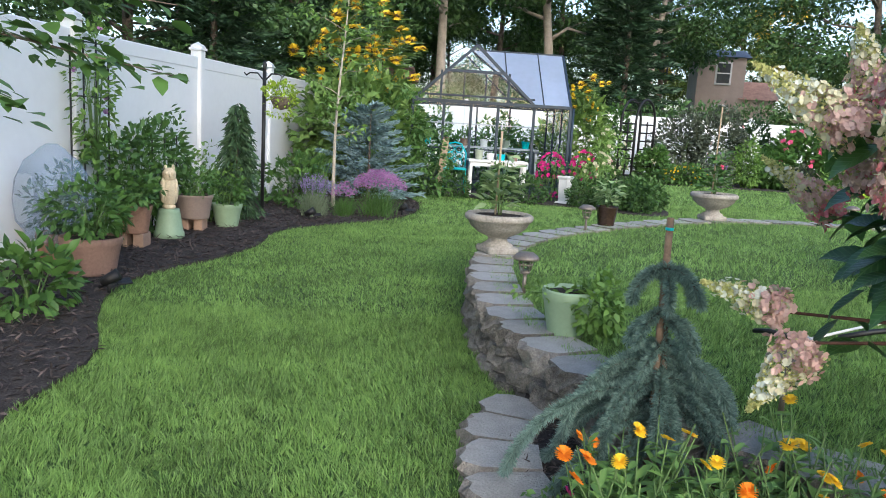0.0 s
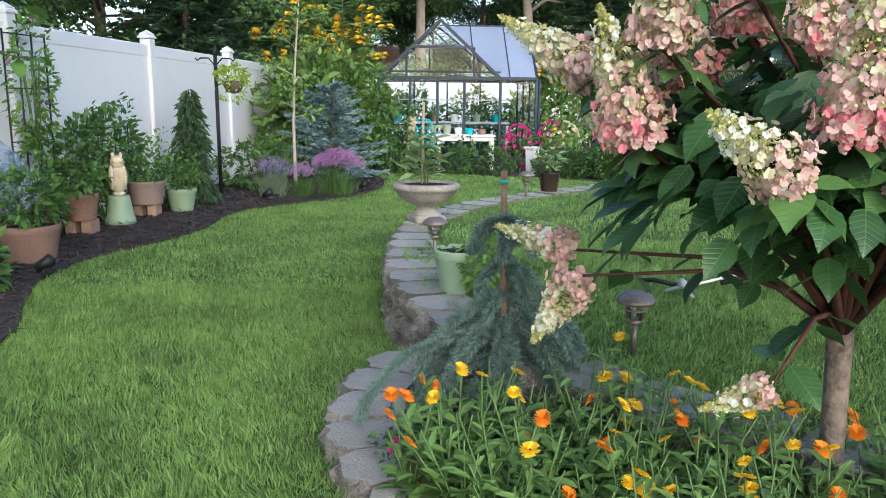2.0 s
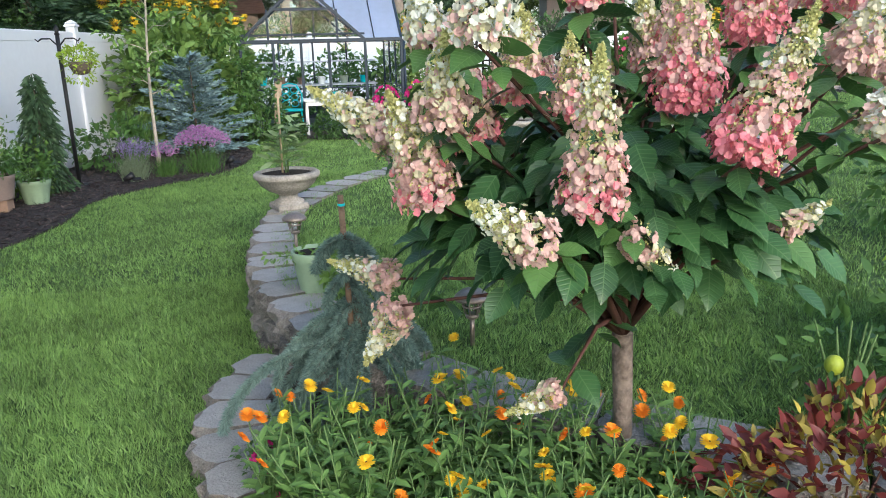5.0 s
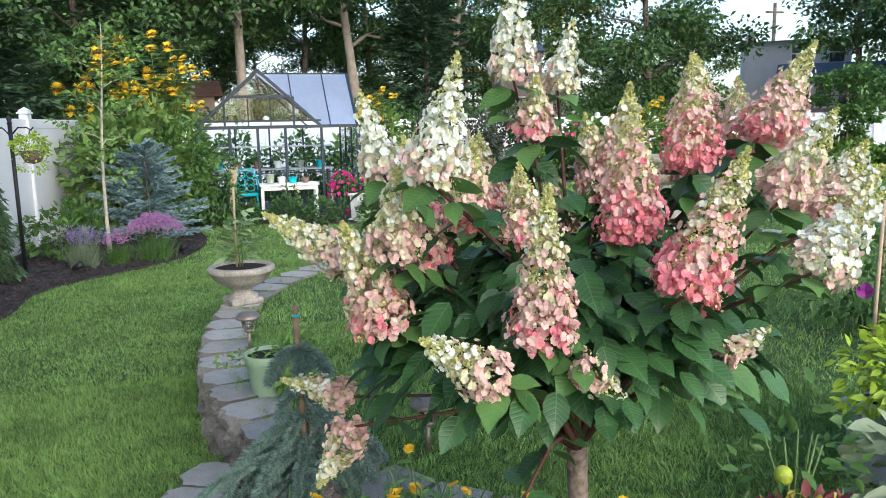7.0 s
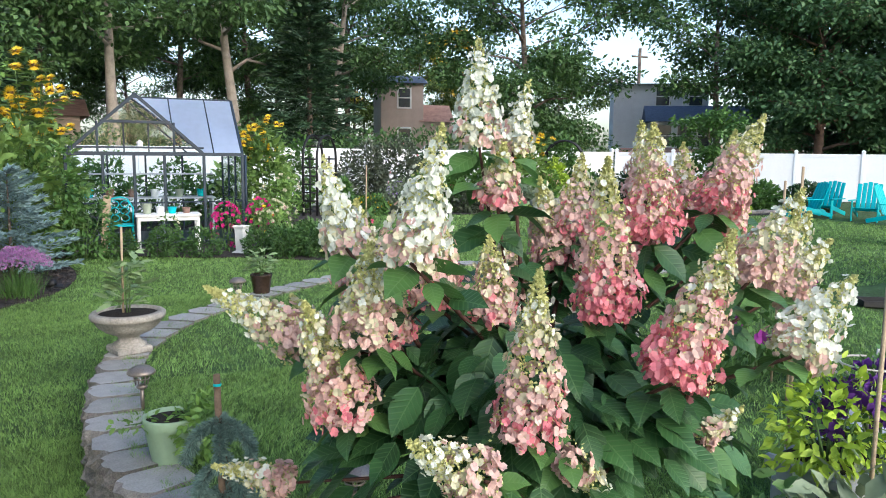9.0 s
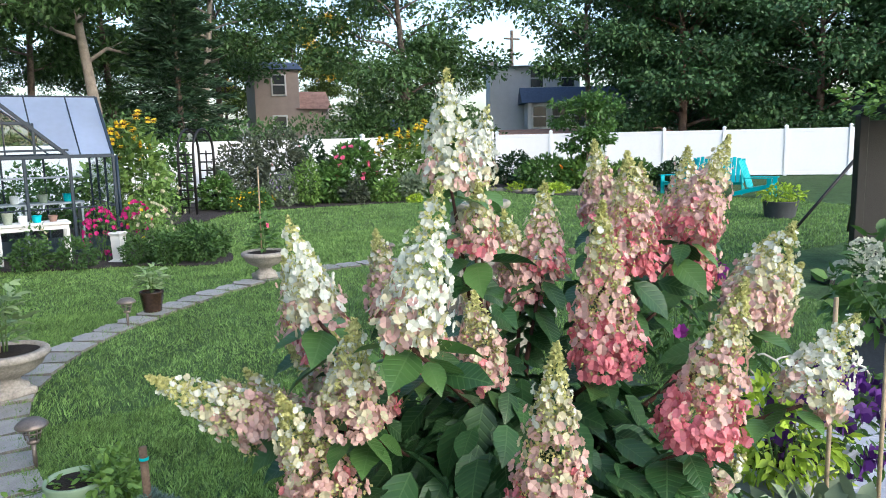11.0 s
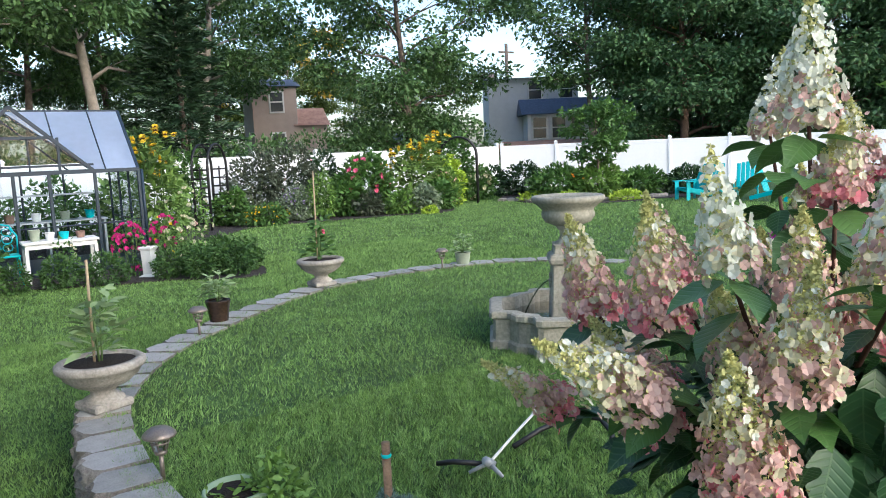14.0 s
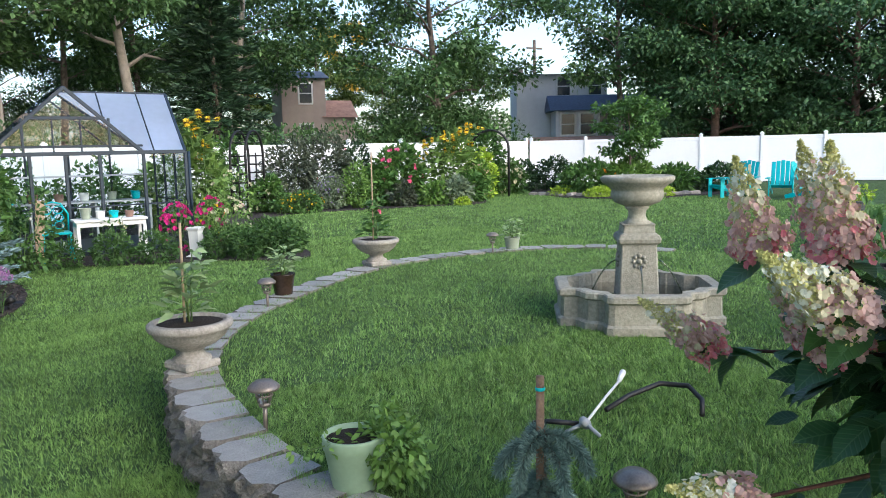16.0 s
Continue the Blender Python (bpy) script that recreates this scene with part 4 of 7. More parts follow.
# ---- bark chips on the mulch ----
_q = rng(9)
_x, _y = -3.6 + 3.6 * _q.random(24000), 1.5 + 12 * _q.random(24000)
_k = inside(BEDS["left"], _x, _y)
_x, _y = _x[_k], _y[_k]
_n2 = len(_x)
tagged(part("bark_chip", scatter_mesh("bark_chip", [(CARD, CARD_F, np.stack((_x, _y, LOW + 0.03 + 0.012 * _q.random(_n2)), 1), np.stack((_q.normal(size=_n2), _q.normal(size=_n2), 0.35 * _q.normal(size=_n2)), 1), (_q.random(_n2) - 0.5), 0.022, 0.045 + 0.04 * _q.random(_n2), 0)], ["chip"]), None), "loose dark brown shredded bark mulch", "mulch", kind="stuff")
_x, _y = -0.3 + 2.8 * _q.random(7000), 1.1 + 2.4 * _q.random(7000)
_k = inside(BEDP, _x, _y)
_x, _y = _x[_k], _y[_k]
_n2 = len(_x)
tagged(part("bark_chip", scatter_mesh("bark_chip", [(CARD, CARD_F, np.stack((_x, _y, BED_Z + 0.004 + 0.012 * _q.random(_n2)), 1), np.stack((_q.normal(size=_n2), _q.normal(size=_n2), 0.35 * _q.normal(size=_n2)), 1), (_q.random(_n2) - 0.5), 0.014, 0.03 + 0.03 * _q.random(_n2), 0)], ["chip"]), None), "loose dark brown shredded bark mulch", "mulch", kind="stuff")


# ---- the panicle hydrangea ----
def panicle(parent, seed, c, d, L, w, stage):
    """A cone of four-petalled florets, pale at the tip and pink at the base. stage: 0 white to 1 rose."""
    r = rng(seed)
    d = np.array(d, float)
    d /= np.linalg.norm(d)
    n = int(330 * L / 0.3 * (w / 0.085)) + 34
    s = 1 - np.sqrt(1 - r.random(n) * 0.985)
    rad = w * (1 - s) ** 0.75 * (0.62 + 0.45 * r.random(n)) * (0.65 + 0.35 * np.minimum(1, s * 7))
    a = r.random(n) * 6.283
    B = basis(d[None], np.zeros(1))[0]
    radial = B[:, 0] * np.cos(a)[:, None] + B[:, 2] * np.sin(a)[:, None]
    p = np.array(c) + d * ((s - 0.42) * L)[:, None] + radial * rad[:, None] + r.normal(size=(n, 3)) * 0.006
    face = radial * 1.0 + d * 0.25 + r.normal(size=(n, 3)) * 0.35
    tone = s + r.normal(size=n) * 0.16
    sets = []
    cuts = {0: (0.28, -9, -9), 1: (0.55, 0.30, -9), 2: (0.80, 0.52, 0.05), 3: (0.90, 0.66, 0.30)}[stage]
    slot = np.where(tone > cuts[0], 0, np.where(tone > cuts[1], 1, np.where(tone > cuts[2], 2, 3)))
    if stage == 0:
        slot = np.where(tone > 0.18, 0, np.where(r.random(n) < 0.5, 1, 2))
    size = 0.0132 * (0.75 + 0.5 * r.random(n)) * (1 - 0.40 * s)
    for sl in range(4):
        k = slot == sl
        if not k.any():
            continue
        R = basis(face[k], r.random(k.sum()) * 6.28)
        for q in range(4):
            an = q * math.pi / 2
            side = R[:, :, 0] * math.cos(an) + R[:, :, 2] * math.sin(an)
            up = R[:, :, 1]
            # each petal lies across the face and is bent a little forward
            spin = np.zeros(k.sum())
            y = side / np.linalg.norm(side, axis=1, keepdims=True)
            ref = np.where(np.abs(y[:, 2:3]) > 0.9, np.array([[1.0, 0, 0]]), np.array([[0, 0, 1.0]]))
            x = np.cross(y, ref)
            x /= np.linalg.norm(x, axis=1, keepdims=True)
            z = np.cross(x, y)
            spin = np.arctan2(-(up * x).sum(1), (up * z).sum(1))
            sets.append((PETAL, PETAL_F, p[k], side + up * 0.22, spin, size[k] * 1.25, size[k], sl))
    # small fertile buds between the florets
    m = int(n * (2.0 if stage == 0 else 3.2))
    s2 = r.random(m) ** (1.1 if stage == 0 else 0.75)
    a2 = r.random(m) * 6.283
    rad2 = w * (1 - s2) ** 0.8 * (0.45 + 0.58 * r.random(m))
    p2 = np.array(c) + d * ((s2 - 0.42) * L)[:, None] + (B[:, 0] * np.cos(a2)[:, None] + B[:, 2] * np.sin(a2)[:, None]) * rad2[:, None]
    sets.append((CARD, CARD_F, p2, rand_dirs(r, m), r.random(m) * 6.28, 0.010, 0.009, 4))
    part("panicle", scatter_mesh("panicle", sets, ["white_pet", "cream_pet", "pink_pet", "rose_pet", "bud"]), None, parent, ("pale white flower panicle", "cream flower panicle", "pink and cream flower panicle", "deep rose flower panicle")[stage])
    return np.array(c) - d * 0.42 * L


M["bud"] = leafmat("panicle_bud", (0.42, 0.44, 0.15), (0.60, 0.58, 0.26), 0.7, 0.2, 0.15)


def hydrangea():
    h = thing("panicle_hydrangea", "tree-form panicle hydrangea with pink and white blooms", "hydrangea")
    fork = Vector((1.24, 1.97, 0.26))
    part("trunk", bm_tube([(1.26, 1.98, BED_Z), (1.255, 1.98, 0.0), fork], [0.036, 0.031, 0.033], 10), "bark", h)
    P = [
        ((1.003, 1.888, 1.50), (-0.02, 0, 1), 0.27, 0.075, 0), ((1.255, 2.12, 1.46), (0.25, 0, 1), 0.22, 0.06, 0), ((0.712, 1.546, 1.26), (0.22, -0.05, 1), 0.29, 0.075, 0),
        ((0.60, 1.80, 1.235), (-0.25, 0, 1), 0.22, 0.06, 0), ((0.625, 1.667, 1.05), (0.05, -0.1, 1), 0.22, 0.075, 1), ((0.455, 1.93, 0.965), (-0.9, 0.25, 0.55), 0.27, 0.075, 1),
        ((0.565, 1.735, 0.88), (-0.35, -0.1, 0.9), 0.30, 0.095, 2), ((0.905, 1.425, 0.93), (0.02, -0.05, 1), 0.36, 0.085, 2), ((1.20, 1.59, 1.14), (-0.03, 0, 1), 0.38, 0.095, 3),
        ((1.50, 1.80, 1.27), (0.05, 0.1, 1), 0.32, 0.095, 3), ((1.268, 1.35, 1.02), (0.42, 0.0, 0.9), 0.36, 0.095, 3), ((1.78, 1.78, 1.33), (0.6, 0.1, 0.8), 0.34, 0.085, 2),
        ((1.59, 1.46, 1.16), (0.5, -0.1, 0.85), 0.26, 0.085, 1), ((1.565, 1.295, 1.0), (0.65, -0.1, 0.75), 0.24, 0.085, 0), ((1.33, 2.07, 1.15), (-0.15, 0.1, 1), 0.26, 0.07, 2),
        ((0.715, 1.392, 0.765), (-0.75, -0.1, 0.5), 0.21, 0.07, 1), ((1.228, 2.11, 1.02), (-0.1, 0.2, 1), 0.22, 0.07, 2), ((0.47, 2.15, 0.475), (-0.9, 0.3, 0.25), 0.22, 0.06, 1),
        ((1.43, 1.44, 0.725), (0.8, 0, 0.4), 0.15, 0.035, 1), ((1.06, 1.43, 0.66), (0.65, -0.1, -0.7), 0.21, 0.045, 1), ((0.75, 2.48, 0.745), (-0.75, 0.35, 0.55), 0.27, 0.065, 2),
        ((0.796, 2.318, 1.06), (-0.2, 0.2, 1), 0.26, 0.085, 2), ((0.75, 2.07, 1.09), (-0.1, 0.1, 1), 0.26, 0.085, 2), ((0.85, 1.80, 1.10), (0.1, 0.1, 1), 0.24, 0.08, 2),
        ((0.50, 2.0, 0.33), (-0.45, 0.1, -0.75), 0.22, 0.07, 1), ((0.90, 1.78, 0.16), (-0.8, 0, -0.25), 0.17, 0.045, 1), ((1.42, 2.05, 1.22), (0.3, 0.3, 1), 0.28, 0.08, 2),
        ((1.05, 2.30, 1.10), (0.0, 0.4, 1), 0.26, 0.08, 2), ((1.70, 2.05, 1.15), (0.6, 0.3, 0.8), 0.26, 0.08, 2), ((0.62, 2.02, 0.88), (-0.5, 0.2, 0.8), 0.24, 0.08, 2), ((1.05, 1.85, 1.30), (0.1, 0.0, 1), 0.16, 0.07, 2),
        ((0.80, 2.18, 0.86), (-0.5, 0.4, 0.8), 0.26, 0.085, 2),
        ((1.83, 2.05, 1.25), (0.1, 0.2, 1), 0.28, 0.085, 3),
        ((1.79, 2.20, 1.33), (0, 0.2, 1), 0.27, 0.085, 2),
        ((2.02, 2.05, 1.30), (0.3, 0.2, 1), 0.28, 0.085, 2),
        ((1.83, 1.85, 1.17), (0.4, 0.1, 0.9), 0.26, 0.085, 3),
        ((1.97, 1.75, 1.09), (0.6, 0, 0.8), 0.24, 0.08, 1),
        ((1.36, 2.10, 1.12), (0, 0.2, 1), 0.25, 0.08, 2),
        ((0.98, 1.75, 1.04), (-0.1, 0, 1), 0.22, 0.075, 2),
        ((0.72, 1.85, 0.99), (-0.4, 0.1, 0.9), 0.24, 0.085, 2),
        ((1.88, 1.62, 1.05), (0.8, 0.0, 0.6), 0.24, 0.08, 1),
    ]
    r = rng(31)
    LP, LD, LS, YG = [], [], [], []
    for k, (c, d, L, w, st) in enumerate(P):
        foot = Vector(panicle(h, 100 + k, c, d, L, w, st))
        mid = fork.lerp(foot, 0.5) + Vector((0, 0, 0.05 + 0.08 * (k % 3)))
        if c[2] < 0.6:
            mid = fork.lerp(foot, 0.45) + Vector((0, 0, 0.10))
        pts = [fork, fork.lerp(mid, 0.55) + Vector((0, 0, 0.03)), mid, mid.lerp(foot, 0.6), foot]
        part("branch", bm_tube(pts, [0.015, 0.010, 0.007, 0.005, 0.004], 6), "redstem", h)
        along = [(0.30, 2), (0.45, 3), (0.6, 3), (0.74, 3), (0.87, 3), (0.97, 4)] if c[2] > 0.6 else [(0.35, 2), (0.55, 2), (0.78, 2)]
        for s, cnt in along:
            i = min(int(s * 4), 3)
            q = pts[i].lerp(pts[i + 1], s * 4 - i)
            a0 = r.random() * 6.28
            for j in range(cnt):
                a = a0 + j * 6.28 / cnt
                LP.append((q.x + 0.015 * math.cos(a), q.y + 0.015 * math.sin(a), q.z))
                LD.append((math.cos(a), math.sin(a), 0.25 - 1.0 * r.random() - (0.3 if s < 0.6 else 0)))
                LS.append(0.07 + 0.06 * r.random())
                YG.append(s > 0.85 and (st < 2 or r.random() < 0.35))
    # leaves of the inner and lower crown
    n = 640
    d = rand_dirs(r, n)
    d[:, 2] = np.abs(d[:, 2]) * 0.9 - 0.55
    q = np.array([1.12, 1.80, 0.80]) + d * np.array([0.52, 0.44, 0.44]) * (0.45 + 0.6 * r.random((n, 1)))
    LP += [tuple(v) for v in q]
    LD += [(v[0] * 1.1, v[1] * 1.1, -0.85 + 1.0 * e) for v, e in zip(d, r.random(n))]
    LS += list(0.07 + 0.06 * r.random(n))
    LS = np.array(LS)
    n = len(LP)
    LP, LD, YG = np.array(LP), np.array(LD), np.array(YG + [False] * (n - len(YG)))
    for k, mm, lb in ((~YG, "hyd_leaf", "dark green pointed oval leaves"), (YG, "hyd_young", "fresh light green leaves under the blooms")):
        c = int(k.sum())
        me = scatter_mesh("leaves", [(OVAL, OVAL_F, LP[k], LD[k], (r.random(c) - 0.5) * 1.3, LS[k], LS[k], 0)], [mm], True)
        part("foliage", me, None, h, lb)
    return h


hydrangea()


# ---- weeping blue spruce tied to a stake ----
def weeping_spruce():
    t = thing("weeping_spruce", "weeping blue spruce with drooping boughs on a stake", "spruce")
    r = rng(17)
    foot, tip = Vector((0.50, 2.78, BED_Z)), Vector((0.44, 2.70, 0.46))
    part("trunk", bm_tube([foot, foot.lerp(tip, 0.5) + Vector((0.01, 0, 0)), tip], [0.014, 0.011, 0.006], 7), "bark", t)
    N, Dn = [], []
    spec = []
    for k in range(38):
        spec.append((-0.10 + 0.26 * r.random() ** 0.8, k * 2.4 + 0.7 * r.random(), 0.24 + 0.20 * r.random(), 0.75))
    spec.append((0.02, 3.45, 0.62, 0.42))
    spec.append((-0.06, 3.9, 0.50, 0.40))
    for k in range(6):
        spec.append((0.425 + 0.02 * (k % 2), k * 1.05 + 0.3, 0.125 + 0.03 * r.random(), 0.75))
    for k in range(5):
        spec.append((0.27 + 0.03 * (k % 2), k * 1.26, 0.10 + 0.04 * r.random(), 0.8))
    for k in range(4):
        spec.append((0.18, k * 1.6 + 0.8, 0.12 + 0.05 * r.random(), 0.85))
    for zb, a, ln, hang in spec:
        s0 = foot.lerp(tip, (zb + 0.31) / 0.77)
        dirv = Vector((math.cos(a), math.sin(a), 0))
        side = Vector((-dirv.y, dirv.x, 0)) * r.normal() * 0.12
        pts = []
        for j in range(9):
            u = j / 8
            p = s0 + dirv * ln * (1 - (1 - u) ** 1.45) * 0.9 + side * ln * u * u + Vector((0, 0, 0.10 * ln * math.sin(3.1 * u) - hang * ln * u ** 1.5))
            p.z = max(p.z, BED_Z + 0.03)
            pts.append(p)
        part("bough", bm_tube(pts, [0.006] * 7 + [0.005, 0.003], 5), "bark", t)
        m = int(3600 * ln / 0.35)
        u = r.random(m) ** 0.85 * 7.99
        i = u.astype(int)
        A = np.array([tuple(p) for p in pts])
        q = A[i] + (A[i + 1] - A[i]) * (u - i)[:, None]
        ax = A[i + 1] - A[i]
        ax /= np.maximum(np.linalg.norm(ax, axis=1, keepdims=True), 1e-5)
        N.append(q)
        Dn.append(rand_dirs(r, m) * 0.85 + ax * 0.8)
    m = 900
    u = r.random((m, 1))
    N.append(np.array(foot) + (np.array(tip) - np.array(foot)) * (0.55 + 0.45 * u))
    Dn.append(rand_dirs(r, m, 0.6))
    N, Dn = np.concatenate(N), np.concatenate(Dn)
    m = len(N)
    part("needles", scatter_mesh("needles", [(BLADE, BLADE_F, N, Dn, r.random(m) * 6.28, 0.0066, 0.026 + 0.010 * r.random(m), 0)], ["needle_weep"]), None, t, "grey-green needles")
    s = thing("plant_stake", "weathered wooden stake tied with green tape", "stake")
    part("stake", bm_tube([(0.455, 2.735, BED_Z), (0.434, 2.706, 0.613)], [0.013, 0.012], 7), "wood", s)
    part("tape", bm_lathe([(0.013, 0.572), (0.0145, 0.575), (0.0145, 0.579), (0.013, 0.582)], 10), "turquoise", s, "blue-green plastic tape").matrix_basis = pose(0.435, 2.707, 0)


weeping_spruce()


# ---- marigold bed ----
def flower_head(parent, p, tilt, rad, material, seed, disc=0.2):
    r = rng(seed)
    n = 20
    a = np.linspace(0, 6.283, n, endpoint=False)
    sets = []
    for ring, (ln, el) in enumerate(((1.0, 0.02), (0.74, 0.22), (0.45, 0.5))):
        d = np.stack((np.cos(a + ring * 0.16), np.sin(a + ring * 0.16), np.full(n, el) + r.normal(size=n) * 0.08), 1)
        d = d @ np.array(pose(0, 0, 0, *tilt).to_3x3()).T
        sets.append((PETAL, PETAL_F, np.broadcast_to(np.array(p), (n, 3)), d, 0, rad * 0.36, rad * ln, 0))
    me = scatter_mesh("flower_head", sets, [material])
    f = part("flower_head", me, None, parent)
    b = bmesh.new()
    bmesh.ops.create_icosphere(b, subdivisions=2, radius=rad * disc, matrix=Matrix.Translation(p) @ pose(0, 0, 0, *tilt) @ Matrix.Diagonal((1, 1, 0.5, 1)))
    part("flower_centre", b, "seed" if seed % 3 == 0 else material, f)


STRAP = np.array([(0, 0, 0), (0.5, 0.35, 0.05), (0, 0.4, -0.02), (-0.5, 0.35, 0.05), (0.42, 0.75, 0.0), (0, 0.78, -0.06), (-0.42, 0.75, 0.0), (0, 1.0, -0.14)])


def calendula(seed, flowers, tall):
    r = rng(seed)
    t = thing("calendula", "calendula plant with bright green leaves and daisy blooms", "flower", group="calendulas in the bed")
    bm = bmesh.new()
    LP, LD, LS = [], [], []
    for k in range(7):
        a = k * 2.4 + r.random()
        hgt = tall * (0.65 + 0.45 * r.random())
        q = 0.05 + 0.11 * r.random()
        pts = [Vector((0, 0, 0)), Vector((0.45 * q * math.cos(a), 0.45 * q * math.sin(a), hgt * 0.5)), Vector((q * math.cos(a), q * math.sin(a), hgt))]
        part("stem", bm_tube(pts, [0.004, 0.003, 0.0022], 5), "stem", t)
        for j in range(11):
            s = 0.1 + 0.8 * j / 11
            p = pts[0].lerp(pts[1], s * 2) if s < 0.5 else pts[1].lerp(pts[2], s * 2 - 1)
            b = r.random() * 6.28
            LP.append(tuple(p))
            LD.append((math.cos(b), math.sin(b), 0.9 * r.random()))
            LS.append((0.10 - 0.05 * s) * (0.7 + 0.5 * r.random()))
        if k < len(flowers):
            flower_head(t, tuple(pts[2]), (r.normal() * 22 + 24, r.normal() * 20, 0), 0.024 + 0.009 * r.random(), flowers[k], seed * 10 + k)
    LS = np.array(LS)
    part("foliage", scatter_mesh("foliage", [(STRAP, LEAF_F, np.array(LP), np.array(LD), (r.random(len(LP)) - 0.5) * 0.8, LS * 0.30, LS, 0)], ["leaf_cal"], True), None, t)
    return t



_r = random.Random(12)
KINDS = [calendula(1, ["yellow_pet", "orange_pet"], 0.30), calendula(2, ["yellow_pet"], 0.34), calendula(3, [], 0.30), calendula(4, ["orange_pet"], 0.32), calendula(5, ["yellow_pet", "yellow_pet"], 0.36)]
SPOTS = []
for _try in range(6000):
    if len(SPOTS) >= 78:
        break
    x, y = _r.uniform(0.0, 2.1), _r.uniform(1.15, 2.45)
    if not inside(BEDP, np.array([x]), np.array([y]))[0] or (x - 0.50) ** 2 + (y - 2.78) ** 2 < 0.15 or (x < 0.18 and y > 2.2) or (x - 1.26) ** 2 + (y - 1.98) ** 2 < 0.006:
        continue
    if any((x - a) ** 2 + (y - b) ** 2 < 0.009 for a, b in SPOTS) or (x > 1.45 and y > 1.25):
        continue
    SPOTS.append((x, y))
for i, (x, y) in enumerate(SPOTS):
    k = i % 5 if i >= 5 else i
    if x < 0.45:
        k = (3, 0, 2)[i % 3]
    m = pose(x, y, BED_Z, 0, 0, _r.uniform(0, 360))
    if i < 5:
        KINDS[i].matrix_basis = m
    else:
        c = copy_thing(KINDS[k], m)
        s = _r.uniform(0.8, 1.1)
        c.scale = (s, s, s)


# ---- coleus and petunia by the bed ----
def coleus(m):
    r = rng(77)
    t = thing("coleus", "bushy coleus with dark red and yellow leaves", "coleus", m)
    sh = (LEAF, LEAF_F)
    part("foliage", scatter_mesh("foliage", [leaf_cloud(r, 900, (0, 0, 0.2), (0.34, 0.30, 0.22), 0.062, 0.75, shape=sh, slot=0), leaf_cloud(r, 700, (0, 0, 0.2), (0.345, 0.305, 0.225), 0.055, 0.75, shape=sh, slot=1)], ["coleus_red", "coleus_yellow"], True), None, t)
    bm = bmesh.new()
    for k in range(6):
        bm_tube([(0, 0, 0), (0.12 * math.cos(k), 0.12 * math.sin(k), 0.3)], [0.006, 0.003], 5, bm)
    part("stem", bm, "redstem", t)


M["coleus_red"] = leafmat("coleus_red", (0.09, 0.012, 0.016), (0.19, 0.04, 0.03), 0.5, 0.2)
M["coleus_yellow"] = leafmat("coleus_yellow", (0.20, 0.16, 0.02), (0.42, 0.34, 0.06), 0.5, 0.2)
coleus(pose(1.72, 1.52, BED_Z))
for i, (x, y) in enumerate(((0.06, 2.42), (0.10, 2.30), (0.16, 2.20))):
    shrub("petunia", "small petunia with magenta trumpet flowers", "flower", 200 + i, pose(x, y, BED_Z), (0.06, 0.06, 0.06), 60, 0.03, "leaf_mid", [("magenta_pet", 2, 0.022)], 3)


# ---- the sage pot on the wall and pots along the far arc ----
def trailing(parent_m, seed, n, radii, size, leaf, name, label, c=(0, 0, 0)):
    r = rng(seed)
    t = thing(name, label, "plant", parent_m)
    part("foliage", scatter_mesh("foliage", [leaf_cloud(r, n, c, radii, size, 0.95, droop=-0.3, shape=(LEAF, LEAF_F))], [leaf], True), None, t)
    bm = bmesh.new()
    for k in range(6):
        a = r.random() * 6.28
        bm_tube([(0, 0, 0.0), (c[0] + 0.6 * radii[0] * math.cos(a), c[1] + 0.6 * radii[1] * math.sin(a), c[2])], [0.003, 0.002], 4, bm)
    part("stem", bm, "stem", t)
    return t


pot(pose(0.345, 3.74, tz(3.74)), 0.122, 0.225, "sage", "sage green plastic pot with trailing mint beside a wall", 0.70, 0.22)
trailing(pose(0.425, 3.70, 0.11), 5, 820, (0.12, 0.14, 0.14), 0.042, "leaf_light", "trailing_mint", "light green trailing mint spilling from its pot", (0.05, -0.02, -0.04))
trailing(pose(0.255, 3.74, 0.12), 6, 60, (0.10, 0.06, 0.03), 0.03, "leaf_light", "trailing_mint", "light green trailing mint spilling from its pot", (-0.05, 0, 0))
pot(pose(1.44, 7.40, 0.0), 0.105, 0.19, "darkpot", "dark brown glazed pot on the stone edging", 0.72, 0.12)
pot(pose(4.68, 8.33, 0.0), 0.095, 0.165, "celadon", "pale green glazed pot on the stone edging", 0.75, 0.12)


